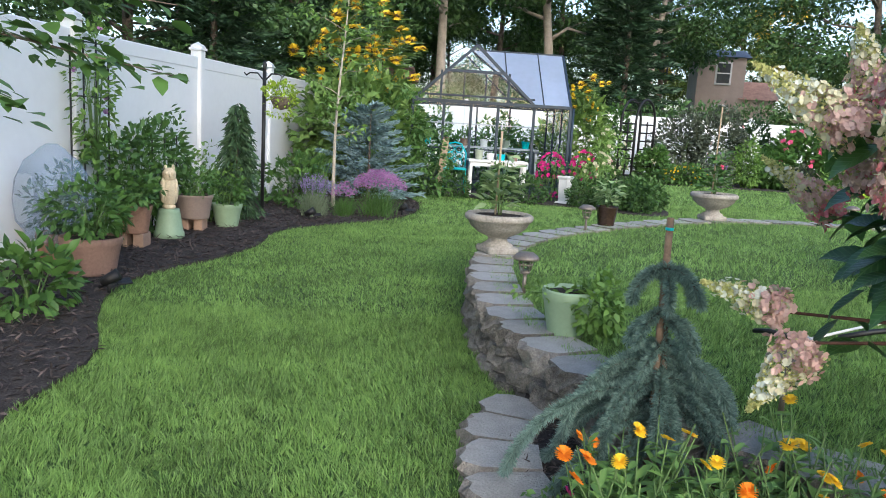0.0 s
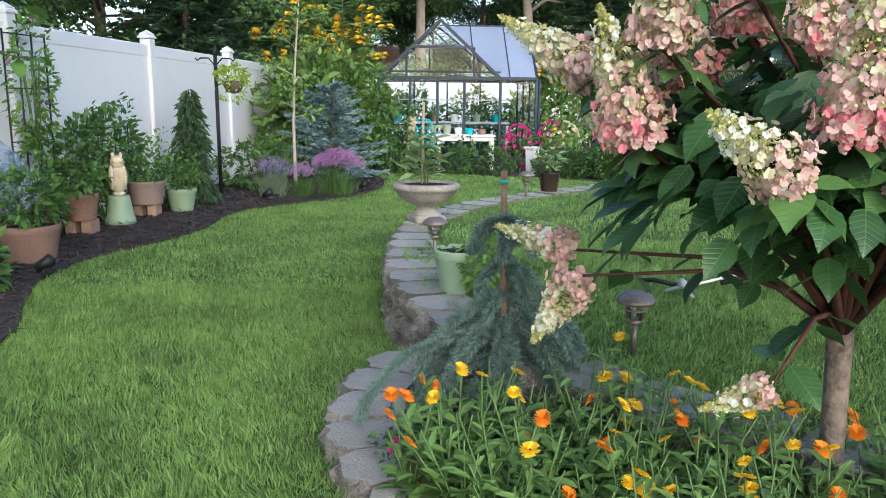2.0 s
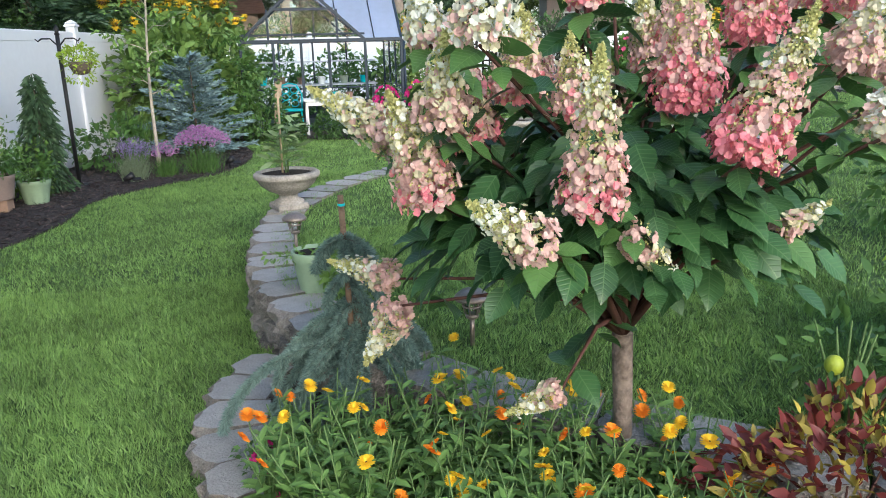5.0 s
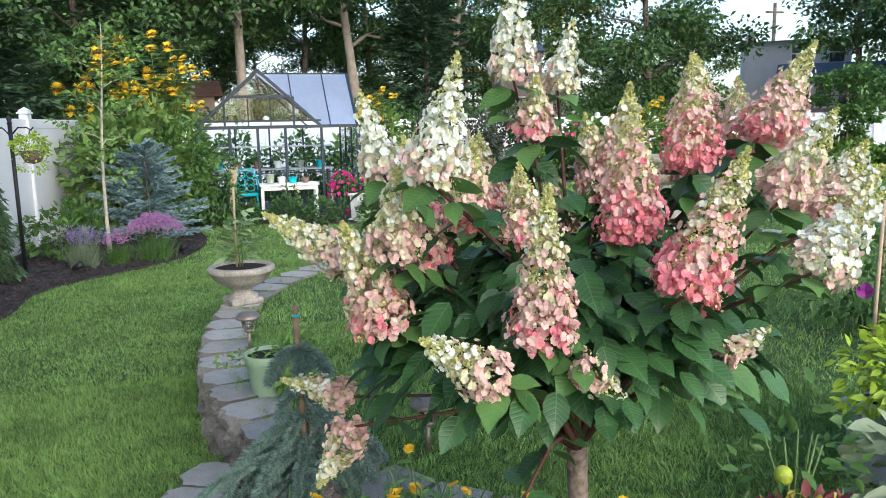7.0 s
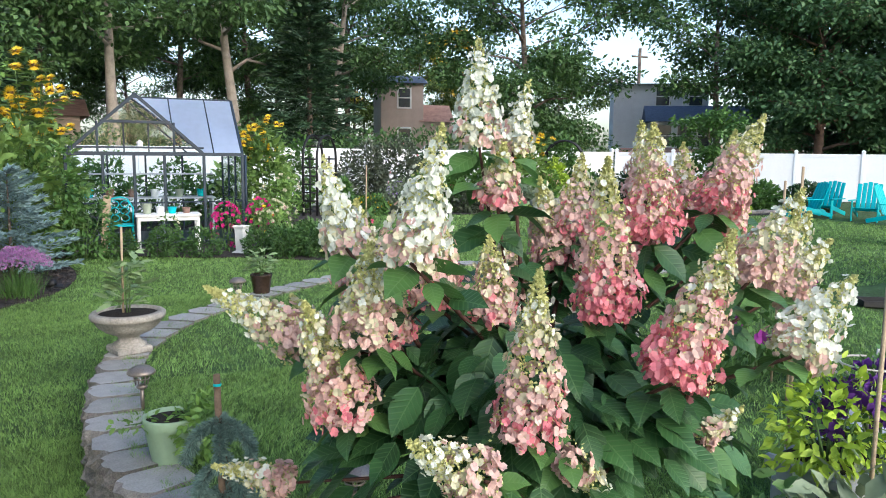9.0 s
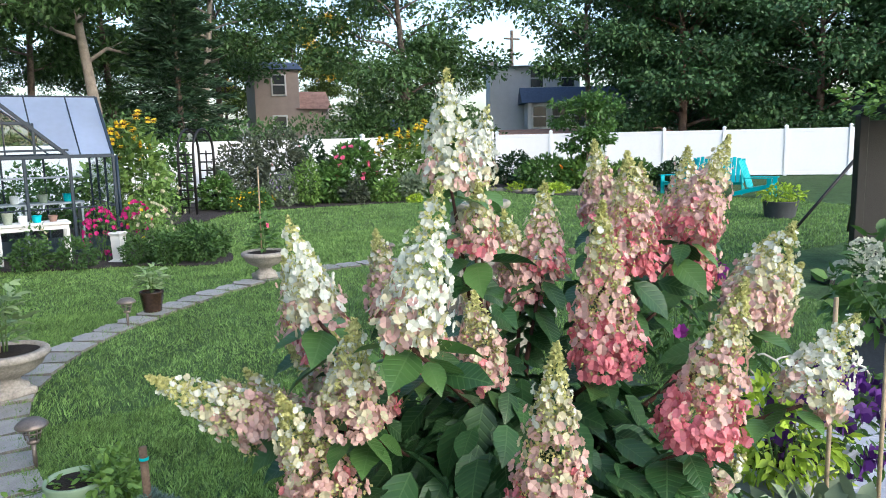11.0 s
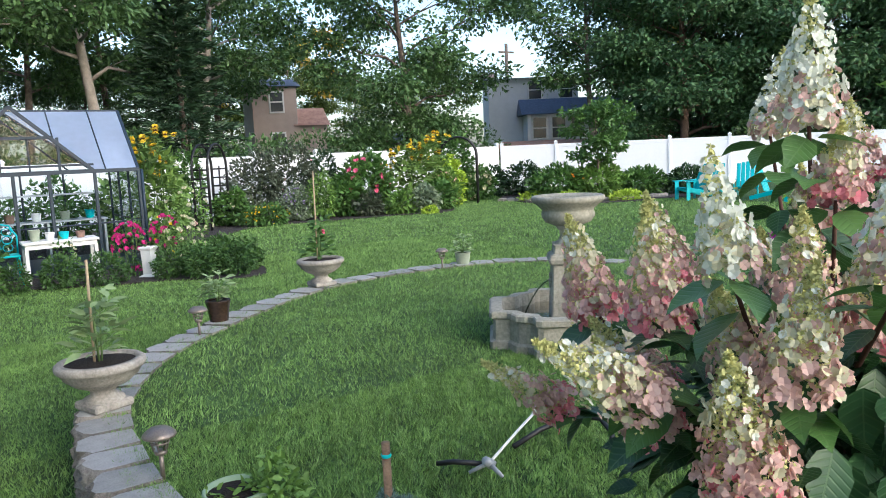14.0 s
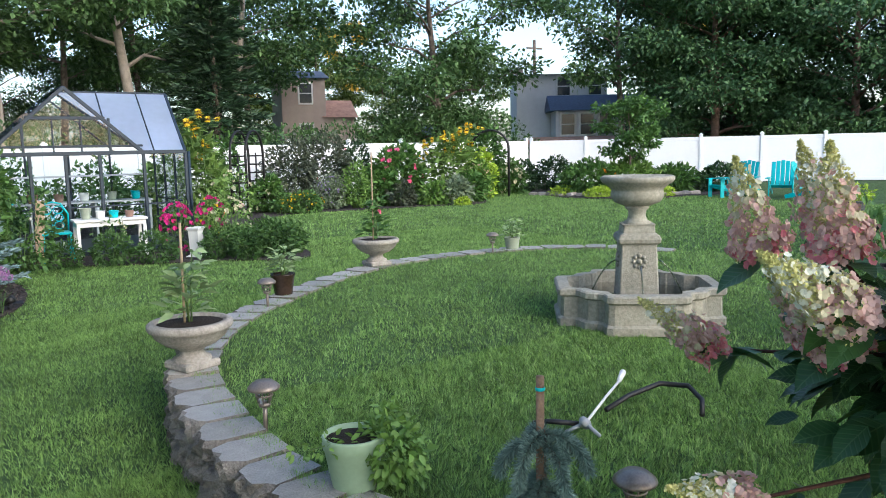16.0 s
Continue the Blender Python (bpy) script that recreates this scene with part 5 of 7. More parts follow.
def seedling(m, seed, h, n, size, leaf, stake, label, flower=None):
    r = rng(seed)
    t = thing("potted_sapling", label, "sapling", m)
    bm = bmesh.new()
    LP, LD, LS = [], [], []
    for k in range(3):
        a = k * 2.1
        top = Vector((0.04 * math.cos(a), 0.04 * math.sin(a), h * (1 - 0.18 * k)))
        bm_tube([(0.01 * math.cos(a), 0.01 * math.sin(a), 0), top * 0.5, top], [0.006, 0.005, 0.003], 5, bm)
        for j in range(n // 3):
            s = 0.15 + 0.85 * r.random()
            b = r.random() * 6.28
            q = 0.02 + 0.11 * (1.15 - s) * r.random()
            LP.append((top.x * s + q * math.cos(b), top.y * s + q * math.sin(b), top.z * s))
            LD.append((math.cos(b), math.sin(b), 0.7 - 1.1 * r.random()))
            LS.append(size * (0.6 + 0.7 * r.random()))
    part("stem", bm, "stem", t)
    LS = np.array(LS)
    part("foliage", scatter_mesh("foliage", [(LEAF, LEAF_F, np.array(LP), np.array(LD), (r.random(len(LP)) - 0.5) * 1.4, LS * 0.8, LS, 0)], [leaf], True), None, t)
    if flower:
        flower_head(t, (0.03, -0.05, h * 0.62), (60, 0, 20), 0.035, flower, seed)
    if stake:
        part("stake", bm_tube([(-0.03, 0.0, 0), (-0.02, 0.0, stake)], 0.008, 6), "bamboo", t, "pale wooden stake")
    return t


seedling(pose(0.215, 5.68, 0.245), 41, 0.44, 100, 0.10, "leaf_sap", 0.60, "young sapling with pale leaves tied to a stake")
seedling(pose(2.80, 8.25, 0.27), 42, 0.52, 130, 0.09, "leaf_mid", 0.95, "young dahlia with a coral bloom and a stake", "hotpink_pet")
seedling(pose(1.44, 7.40, 0.175), 43, 0.26, 90, 0.08, "leaf_sap", 0, "leafy young plant in a glazed pot")
seedling(pose(4.68, 8.33, 0.15), 44, 0.24, 90, 0.07, "leaf_sap", 0, "leafy young plant in a glazed pot")

# ---- sprinkler on the lawn ----
sp = thing("lawn_sprinkler", "white and grey lawn sprinkler on a spiked base", "sprinkler", pose(0, 0, -0.04))
part("arm", bm_tube([(1.42, 3.58, 0.03), (1.75, 3.78, 0.04), (1.98, 3.91, 0.05)], 0.007, 8), "white_paint", sp, "white plastic tube")
part("head", bm_tube([(1.96, 3.90, 0.05), (2.05, 3.96, 0.065)], [0.012, 0.018], 10), "white_paint", sp)
for k in range(3):
    a = 0.6 + k * 2.1
    part("foot", bm_tube([(1.42, 3.58, 0.035), (1.42 + 0.09 * math.cos(a), 3.58 + 0.09 * math.sin(a), 0.0)], [0.012, 0.008], 6), "grey_plastic", sp)
part("nozzle", bm_tube([(1.39, 3.56, 0.06), (1.44, 3.59, 0.02)], [0.02, 0.024], 8), "grey_plastic", sp)
hs = thing("garden_hose", "black rubber garden hose lying on the lawn", "hose", pose(0, 0, -0.04))
part("hose", bm_tube([(1.63, 3.66, 0.03), (1.8, 3.68, 0.06), (2.0, 3.66, 0.09), (2.08, 3.55, 0.09), (2.06, 3.45, 0.05), (2.0, 3.40, 0.0)], 0.013, 8), "black_hose", hs)
hs2 = thing("garden_hose", "black rubber garden hose lying on the lawn", "hose", pose(0, 0, -0.04))
part("hose", bm_tube([(1.26, 3.75, 0.02), (1.30, 3.68, 0.04), (1.40, 3.60, 0.03)], 0.012, 8), "black_hose", hs2)


# ---- pots along the left fence ----
def bricks(m, n=2):
    for k in range(n):
        b = thing("brick", "buff clay brick used as a pot foot", "brick", m @ pose(0.14 * k - 0.07, 0, 0), "bricks under pots")
        part("brick_body", bm_box((0.09, 0.19, 0.12), (0, 0, 0.06), 0.006), "brickbuff", b, smooth=False)


def leafy(x, y, z, radii, n, size, leaf, seed, label, flowers=(), name="potted_plant", stems=6):
    return shrub(name, label, "plant", seed, pose(x, y, z), radii, n, size, leaf, flowers, stems, shape=(LEAF, LEAF_F))


pot(pose(-2.70, 5.72, LOW + 0.025), 0.21, 0.27, "terracotta", "large terracotta plastic pot on the mulch", 0.78, 0.2)
leafy(-2.70, 5.72, LOW + 0.29, (0.27, 0.26, 0.20), 480, 0.075, "leaf_mid", 61, "bushy strawberry plant with bright green leaves")
pot(pose(-3.08, 5.98, LOW + 0.025), 0.13, 0.24, "brownpot", "brown plastic pot under garden netting", 0.8, 0.18)
leafy(-3.08, 5.98, LOW + 0.24, (0.18, 0.18, 0.24), 240, 0.06, "leaf_dark", 62, "dark leafy plant under pale blue netting")
net = thing("garden_netting", "pale blue insect netting draped over a potted plant", "netting", pose(-3.08, 5.98, LOW))
_b = bm_lathe([(0.15, 0.20), (0.19, 0.25), (0.25, 0.36), (0.275, 0.52), (0.26, 0.66), (0.19, 0.80), (0.11, 0.86), (0.10, 0.88), (0.04, 0.92), (0.0, 0.92)], 48)
for v in _b.verts:
    k = 1 + 0.10 * noise.noise(v.co * 7) + 0.07 * noise.noise(v.co * 19)
    v.co.x *= k
    v.co.y *= k
part("net", _b, "netting", net)
bricks(pose(-2.83, 6.9, LOW + 0.025))
pot(pose(-2.83, 6.9, LOW + 0.145), 0.155, 0.24, "brownpot", "brown clay pot standing on two bricks", 0.78, 0.2)
leafy(-2.83, 6.9, LOW + 0.36, (0.23, 0.22, 0.14), 340, 0.065, "leaf_mid", 63, "dark green strawberry plant in a clay pot")
bricks(pose(-2.63, 8.0, LOW + 0.025), 2)
pot(pose(-2.63, 8.0, LOW + 0.145), 0.19, 0.24, "taupe", "taupe plastic pot standing on two bricks", 0.8, 0.15)
leafy(-2.63, 8.0, LOW + 0.37, (0.24, 0.22, 0.13), 280, 0.065, "leaf_mid", 64, "leafy strawberry plant in a taupe pot")
pot(pose(-2.38, 8.35, LOW + 0.025), 0.16, 0.245, "sage", "sage green plastic pot on the mulch", 0.72, 0.18)
leafy(-2.38, 8.35, LOW + 0.26, (0.22, 0.2, 0.13), 260, 0.06, "leaf_mid", 65, "leafy green herb in a sage pot")
inv = thing("upturned_pot", "sage green plastic pot turned upside down", "plant pot", pose(-2.70, 7.45, LOW + 0.025))
part("pot_body", bm_lathe([(0.135, 0), (0.14, 0.01), (0.138, 0.05), (0.128, 0.06), (0.10, 0.24), (0.095, 0.27), (0, 0.27)], 28), "sage", inv)
owl = bmesh.new()
for c, s in (((0, 0, 0.16), (0.075, 0.07, 0.15)), ((0, -0.01, 0.32), (0.062, 0.06, 0.065)), ((0.0, 0, 0.02), (0.06, 0.055, 0.03)), ((-0.055, 0, 0.17), (0.03, 0.055, 0.12)), ((0.055, 0, 0.17), (0.03, 0.055, 0.12)),
             ((-0.035, -0.01, 0.385), (0.016, 0.014, 0.03)), ((0.035, -0.01, 0.385), (0.016, 0.014, 0.03)), ((-0.024, -0.062, 0.335), (0.02, 0.012, 0.02)), ((0.024, -0.062, 0.335), (0.02, 0.012, 0.02)), ((0, -0.07, 0.31), (0.008, 0.015, 0.015))):
    bmesh.ops.create_icosphere(owl, subdivisions=3, radius=1, matrix=Matrix.LocRotScale(c, None, s))
for v in owl.verts:
    v.co += v.co.normalized() * 0.006 * noise.noise(v.co * 45)
_o = part("owl_statue", owl, "cream")
_o.matrix_basis = pose(-2.70, 7.45, LOW + 0.295, 0, 0, 25)
tagged(_o, "cream resin owl statue on an upturned pot", "statue")

# trellises and climbers on the fence
def trellis(m, w, h, rows):
    t = thing("trellis", "black metal garden trellis beside the fence", "trellis", m)
    for k in range(4):
        part("upright", bm_tube([(w * (k / 3 - 0.5), 0, 0), (w * (k / 3 - 0.5), 0, h)], 0.008, 6), "iron", t)
    for k in range(rows):
        z = h * (k + 1) / rows - 0.03
        part("crossbar", bm_tube([(-w / 2, 0, z), (w / 2, 0, z)], 0.006, 6), "iron", t)
    return t


trellis(pose(-3.12, 6.75, LOW, 0, 0, 78), 0.5, 1.75, 4)
trellis(pose(-2.98, 8.0, LOW, 0, 0, 78), 0.7, 0.95, 3)
leafy(-3.08, 6.75, LOW, (0.28, 0.42, 0.45), 900, 0.075, "leaf_mid", 66, "green climber on a black trellis", stems=10)
leafy(-3.08, 6.75, LOW + 0.7, (0.14, 0.30, 0.60), 620, 0.06, "leaf_light", 67, "thin climbing vine on a black trellis", [("allium_pet", 4, 0.03)], "climbing_vine", 8)
leafy(-2.95, 8.0, LOW + 0.2, (0.20, 0.62, 0.46), 950, 0.085, "leaf_mid", 68, "raspberry canes with broad leaves by the fence", stems=12)
leafy(-2.75, 8.55, LOW, (0.27, 0.27, 0.40), 800, 0.055, "leaf_light", 69, "light green leafy bush by the fence")
leafy(-3.0, 7.4, LOW + 0.1, (0.22, 0.42, 0.46), 800, 0.08, "leaf_mid", 97, "tall leafy bean plants by the fence", stems=10)
leafy(-2.55, 8.75, LOW, (0.3, 0.25, 0.3), 560, 0.06, "leaf_light", 98, "light green leafy bush by the fence")
leafy(-2.6, 4.65, LOW, (0.27, 0.27, 0.2), 330, 0.10, "leaf_mid", 70, "bushy green perennial with pointed leaves")

# shepherd hook with its hanging basket
sh = thing("shepherd_hook", "black iron shepherd hook post in the bed", "post", pose(-2.22, 9.40, LOW))
part("pole", bm_tube([(0, 0, 0), (0, 0, 1.74)], 0.022, 10), "iron", sh)
part("base_plate", bm_lathe([(0.16, 0.025), (0.16, 0.035), (0.02, 0.05)], 20), "iron", sh)
part("finial", bm_lathe([(0.0, 1.72), (0.03, 1.73), (0.02, 1.76), (0.03, 1.79), (0.0, 1.85)], 12), "iron", sh)
for s in (-1, 1):
    part("arm", bm_tube([(0, 0, 1.6), (s * 0.08, 0, 1.69), (s * 0.17, 0, 1.69), (s * 0.21, 0, 1.66), (s * 0.235, 0, 1.69)], 0.009, 6), "iron", sh)
hb = thing("hanging_basket", "hanging wire basket with trailing lime foliage", "hanging basket", pose(-2.02, 9.40, 1.05))
part("basket", bm_lathe([(0.0, -0.13), (0.08, -0.11), (0.125, -0.02), (0.13, 0.02), (0.12, 0.02), (0.0, 0.01)], 24), "bark", hb)
for k in range(3):
    part("chain", bm_tube([(0.12 * math.cos(k * 2.1), 0.12 * math.sin(k * 2.1), 0.02), (0, 0, 0.26)], 0.003, 4), "iron", hb)
_q = rng(71)
part("foliage", scatter_mesh("foliage", [leaf_cloud(_q, 420, (0, 0, 0.08), (0.19, 0.19, 0.11), 0.05, 0.8), leaf_cloud(_q, 160, (0, 0, -0.08), (0.17, 0.17, 0.16), 0.045, 0.8)], ["leaf_lime"]), None, hb)

# conifers and perennials of the left bed
at(conifer("weeping_conifer", "narrow weeping conifer with dark green foliage", 21, 1.35, 0.26, "needle_mid", 90, 60, 0.075, 1.3, 0.03, 0.35), pose(-2.42, 8.95, LOW))
at(conifer("blue_spruce", "young blue spruce with silvery blue needles", 22, 1.45, 0.95, "needle_blue", 46, 170, 0.085, -0.05, 0.06, 0.6), pose(-1.1, 11.7, LOW))
leafy(-2.05, 10.5, LOW, (0.45, 0.4, 0.33), 520, 0.10, "leaf_mid", 72, "rounded green hydrangea bush", [("leaf_light", 20, 0.06)])
leafy(-0.25, 12.9, LOW, (0.55, 0.5, 0.55), 700, 0.09, "leaf_mid", 73, "dense green shrub beside the greenhouse", [("white_pet", 5, 0.03)])
leafy(-0.7, 13.2, LOW + 0.5, (0.5, 0.5, 0.6), 600, 0.12, "leaf_mid", 74, "tall leafy shrub beside the greenhouse")


def spikes(name, label, category, m, seed, n, h, spread, wid, leaf, tips=None, tipn=0):
    r = rng(seed)
    t = thing(name, label, category, m)
    d = np.stack((r.normal(size=n) * spread, r.normal(size=n) * spread, np.ones(n)), 1)
    p = np.stack((r.normal(size=n) * spread * 0.18, r.normal(size=n) * spread * 0.18, np.zeros(n)), 1)
    part("foliage", scatter_mesh("foliage", [(BLADE, BLADE_F, p, d, r.random(n) * 6.28, wid, h * (0.6 + 0.5 * r.random(n)), 0)], [leaf]), None, t)
    if tips:
        k = tipn
        d = np.stack((r.normal(size=k) * spread, r.normal(size=k) * spread, np.ones(k)), 1)
        d /= np.linalg.norm(d, axis=1, keepdims=True)
        b = np.repeat(d * (h * (0.85 + 0.35 * r.random((k, 1)))), 14, 0) + np.repeat(d, 14, 0) * (r.random((k * 14, 1)) * 0.14)
        part("flower_spike", scatter_mesh("flower_spike", [(CARD, CARD_F, b, rand_dirs(r, k * 14, 0.4), r.random(k * 14) * 6.28, 0.014, 0.018, 0)], [tips]), None, t)
    return t


spikes("lavender", "lavender clump with pale violet flower spikes", "lavender", pose(-1.62, 9.55, LOW), 75, 900, 0.36, 0.30, 0.007, "leaf_grey", "lav_pet", 110)
spikes("iris", "clump of tall sword-shaped iris leaves", "iris", pose(-1.85, 10.9, LOW), 76, 160, 0.85, 0.22, 0.03, "leaf_mid")


def allium(m, seed, heads, h, spread):
    r = rng(seed)
    t = thing("allium_clump", "flowering allium clump with round mauve heads", "allium", m)
    n = 420
    d = np.stack((r.normal(size=n) * 0.4, r.normal(size=n) * 0.4, np.ones(n)), 1)
    part("foliage", scatter_mesh("foliage", [(BLADE, BLADE_F, np.stack((r.normal(size=n) * spread * 0.3, r.normal(size=n) * spread * 0.3, np.zeros(n)), 1), d, r.random(n) * 6.28, 0.009, h * (0.5 + 0.45 * r.random(n)), 0)], ["leaf_mid"]), None, t)
    for k in range(heads):
        a, q = k * 2.4, spread * math.sqrt((k + 0.5) / heads)
        c = np.array([q * math.cos(a), q * math.sin(a), h * (1.08 - 0.35 * (q / spread) ** 2) + 0.04 * r.random()])
        dd = rand_dirs(r, 70)
        dd /= np.linalg.norm(dd, axis=1, keepdims=True)
        part("flower_head", scatter_mesh("flower_head", [(CARD, CARD_F, c + dd * 0.026, dd, r.random(70) * 6.28, 0.014, 0.02, 0)], ["allium_pet"]), None, t)
    return t


allium(pose(-0.85, 9.95, LOW), 77, 70, 0.52, 0.33)
allium(pose(-1.28, 9.75, LOW), 78, 12, 0.36, 0.16)

# birch sapling, and spot lights in the mulch
bt = at(tree("birch_sapling", "slender birch with a pale trunk and airy leaves", 23, 3.4, 0.026, 0.30, 0.55, "leaf_light", 700, 0.065, "birch", 0.02, 14, 0.2, 0.6, 0.9), pose(-1.50, 10.6, LOW))
for x, y, a in ((-2.35, 5.15, 40), (-1.62, 9.15, 20), (-0.55, 10.15, 0)):
    s = thing("spot_light", "small black garden spot light on a spike", "spot light", pose(x, y, LOW + 0.02, 0, 0, a), "spot lights in the mulch")
    part("spike", bm_tube([(0, 0, 0), (0, 0, 0.07)], 0.012, 6), "iron", s)
    part("lamp_head", bm_tube([(-0.04, 0.02, 0.07), (0.05, -0.03, 0.13)], [0.03, 0.042], 10), "iron", s)
    part("solar_panel", bm_box((0.10, 0.07, 0.012), (0.09, 0.02, 0.07), 0.003, pose(0, 0, 0, 20)), "iron", s, smooth=False)


# ---- sunflowers ----
def sunflower(seed, h, heads, n_leaf=26):
    r = rng(seed)
    t = thing("sunflower", "tall branching sunflower with golden heads", "sunflower", group="sunflowers")
    bm = bm_tube([(0, 0, 0), (0.05, 0.02, h * 0.5), (0.0, 0.06, h)], [0.018, 0.014, 0.008], 6)
    LP, LD = [], []
    for k in range(n_leaf):
        s = 0.12 + 0.85 * k / n_leaf
        a = k * 2.4
        LP.append((0.03, 0.03, s * h))
        LD.append((math.cos(a), math.sin(a), -0.15 + 0.5 * r.random()))
    for k in range(heads):
        a = k * 2.4 + seed
        s = 0.62 + 0.38 * r.random() if k else 1.0
        q = 0.45 * r.random() + 0.05 if k else 0.0
        p = Vector((q * math.cos(a), q * math.sin(a), s * h + 0.12 * r.random()))
        bm_tube([(0.02, 0.03, s * h - 0.15), p], [0.008, 0.006], 5, bm)
        flower_head(t, tuple(p + Vector((-0.01, -0.03, 0))), (62 + 25 * r.normal(), 0, 30 * r.normal() - 10), 0.115 + 0.03 * r.random(), "sun_pet", 3 * (seed * 10 + k), 0.42)
        for j in range(3):
            LP.append(tuple(p - Vector((0, 0, 0.05 + 0.06 * j))))
            LD.append((r.normal(), r.normal(), 0.1))
    part("stalk", bm, "stem", t)
    L = 0.24 * (0.6 + 0.6 * r.random(len(LP)))
    part("foliage", scatter_mesh("foliage", [(LEAF, LEAF_F, np.array(LP), np.array(LD), (r.random(len(LP)) - 0.5) * 0.8, L * 1.25, L, 0)], ["leaf_sun"], True), None, t)
    return t


M["sun_pet"] = leafmat("petal_sunflower", (0.78, 0.53, 0.02), (0.90, 0.68, 0.05), 0.6, 0.25, 0.08)
SF = [sunflower(1, 2.6, 7, 34), sunflower(2, 2.3, 8, 32), sunflower(3, 2.9, 6, 38)]
_r = random.Random(5)
FIRST = [(-0.9, 14.9), (-1.3, 15.6), (-0.75, 15.8)]
for o, (x, y) in zip(SF, FIRST):
    o.matrix_basis = pose(x, y, LOW, 0, 0, 10)
for x, y in [(-1.6, 14.2), (-1.1, 13.9), (-1.75, 13.0), (-1.45, 12.6), (-1.9, 15.0), (-2.2, 14.0), (-1.5, 16.5), (-0.85, 16.8), (-1.9, 16.2), (-0.8, 14.1), (-1.25, 14.6),
             (3.0, 17.3), (3.3, 16.7), (3.5, 17.6), (3.2, 18.4), (3.7, 18.9), (11.4, 20.3), (11.9, 20.6), (12.3, 20.2), (12.7, 21.0), (11.0, 20.8), (12.1, 21.4)]:
    c = copy_thing(_r.choice(SF), pose(x, y, LOW, 0, 0, _r.uniform(-40, 40)))
    s = _r.uniform(0.85, 1.05) * (0.85 if x > 2 else 1.08)
    c.scale = (s, s, s)
for i, (x, y) in enumerate(((-1.5, 14.2), (-1.2, 13.2), (-1.7, 15.4), (3.2, 17.3), (3.5, 18.4), (11.8, 20.7), (-0.95, 14.5), (-1.9, 13.9), (-1.0, 16.0), (-1.6, 12.6), (12.4, 21.2))):
    leafy(x, y, LOW, (0.75, 0.6, 0.95), 900, 0.20, "leaf_sun", 300 + i, "broad green sunflower leaves in the border", name="border_plant")


# ---- round the greenhouse ----
BOX = shrub("boxwood", "small clipped green boxwood shrub", "shrub", 80, pose(0.3, 12.98, LOW), (0.26, 0.25, 0.20), 900, 0.055, "leaf_box", (), 1, "boxwoods by the greenhouse")
for x, y, s in ((-0.25, 13.15, 1), (0.9, 12.95, 1.1), (1.5, 12.75, 1.1), (2.35, 12.6, 1.05), (2.75, 12.25, 1.15), (3.2, 12.15, 1.25), (3.45, 12.5, 1.2), (3.3, 12.9, 1.2), (2.75, 12.75, 1.1), (3.4, 13.4, 1.2)):
    c = copy_thing(BOX, pose(x, y, LOW, 0, 0, 70 * x))
    c.scale = (s, s, s)
leafy(1.95, 13.35, LOW, (0.25, 0.25, 0.42), 260, 0.07, "leaf_mid", 81, "tall phlox with magenta flowers by the greenhouse", [("magenta_pet", 55, 0.045)], "phlox")
leafy(2.55, 13.6, LOW, (0.25, 0.25, 0.45), 240, 0.07, "leaf_mid", 82, "tall phlox with magenta flowers by the greenhouse", [("magenta_pet", 40, 0.045), ("yellow_pet", 6, 0.04)], "phlox")
leafy(2.65, 12.9, LOW, (0.3, 0.3, 0.45), 360, 0.06, "leaf_light", 83, "rose bush with pale apricot flowers", [("cream_pet", 16, 0.045), ("pink_pet", 5, 0.04)], "rose_bush")
leafy(3.0, 13.9, LOW, (0.4, 0.4, 0.65), 480, 0.07, "leaf_light", 84, "tall rose bush with pale apricot flowers", [("cream_pet", 14, 0.05)], "rose_bush")
leafy(1.0, 13.3, LOW, (0.22, 0.2, 0.32), 260, 0.06, "leaf_mid", 85, "slender rose bush before the greenhouse", [("cream_pet", 4, 0.04)], "rose_bush")
wp = thing("white_planter", "tall white square planter by the greenhouse", "planter", pose(2.15, 13.05, LOW))
part("planter_body", bm_lathe([(0.17, 0), (0.17, 0.03), (0.10, 0.06), (0.115, 0.42), (0.15, 0.46), (0.14, 0.48), (0, 0.47)], 4), "white_paint", wp, smooth=False)


def garden_table(m, w, d, h):
    t = thing("potting_table", "white painted wooden potting table", "table", m)
    part("tabletop", bm_box((w, d, 0.035), (0, 0, h - 0.018), 0.005), "white_paint", t, smooth=False)
    part("apron", bm_box((w - 0.06, d - 0.06, 0.07), (0, 0, h - 0.075), 0.004), "white_paint", t, smooth=False)
    for sx in (-1, 1):
        for sy in (-1, 1):
            part("leg", bm_box((0.05, 0.05, h - 0.1), (sx * (w / 2 - 0.05), sy * (d / 2 - 0.05), (h - 0.1) / 2), 0.004), "white_paint", t, smooth=False)


for i, (x, y, hh) in enumerate(((-0.3, 18.0, 0.7), (0.6, 18.4, 0.5), (1.5, 18.2, 0.75), (2.5, 18.0, 0.6), (0.1, 19.8, 0.8), (2.0, 20.0, 0.6))):
    shrub("border_plant", "dark green shrub behind the greenhouse", "plant", 600 + i, pose(x, y, LOW), (0.5, 0.5, hh), 700, 0.13, "leaf_mid", (), 8)
garden_table(pose(1.05, 13.85, LOW + 0.025), 1.05, 0.5, 0.62)
ch = thing("garden_chair", "turquoise cast metal garden chair", "chair", pose(0.30, 13.95, LOW + 0.025))
part("seat", bm_box((0.42, 0.42, 0.03), (0, 0, 0.43), 0.01), "turquoise", ch, smooth=False)
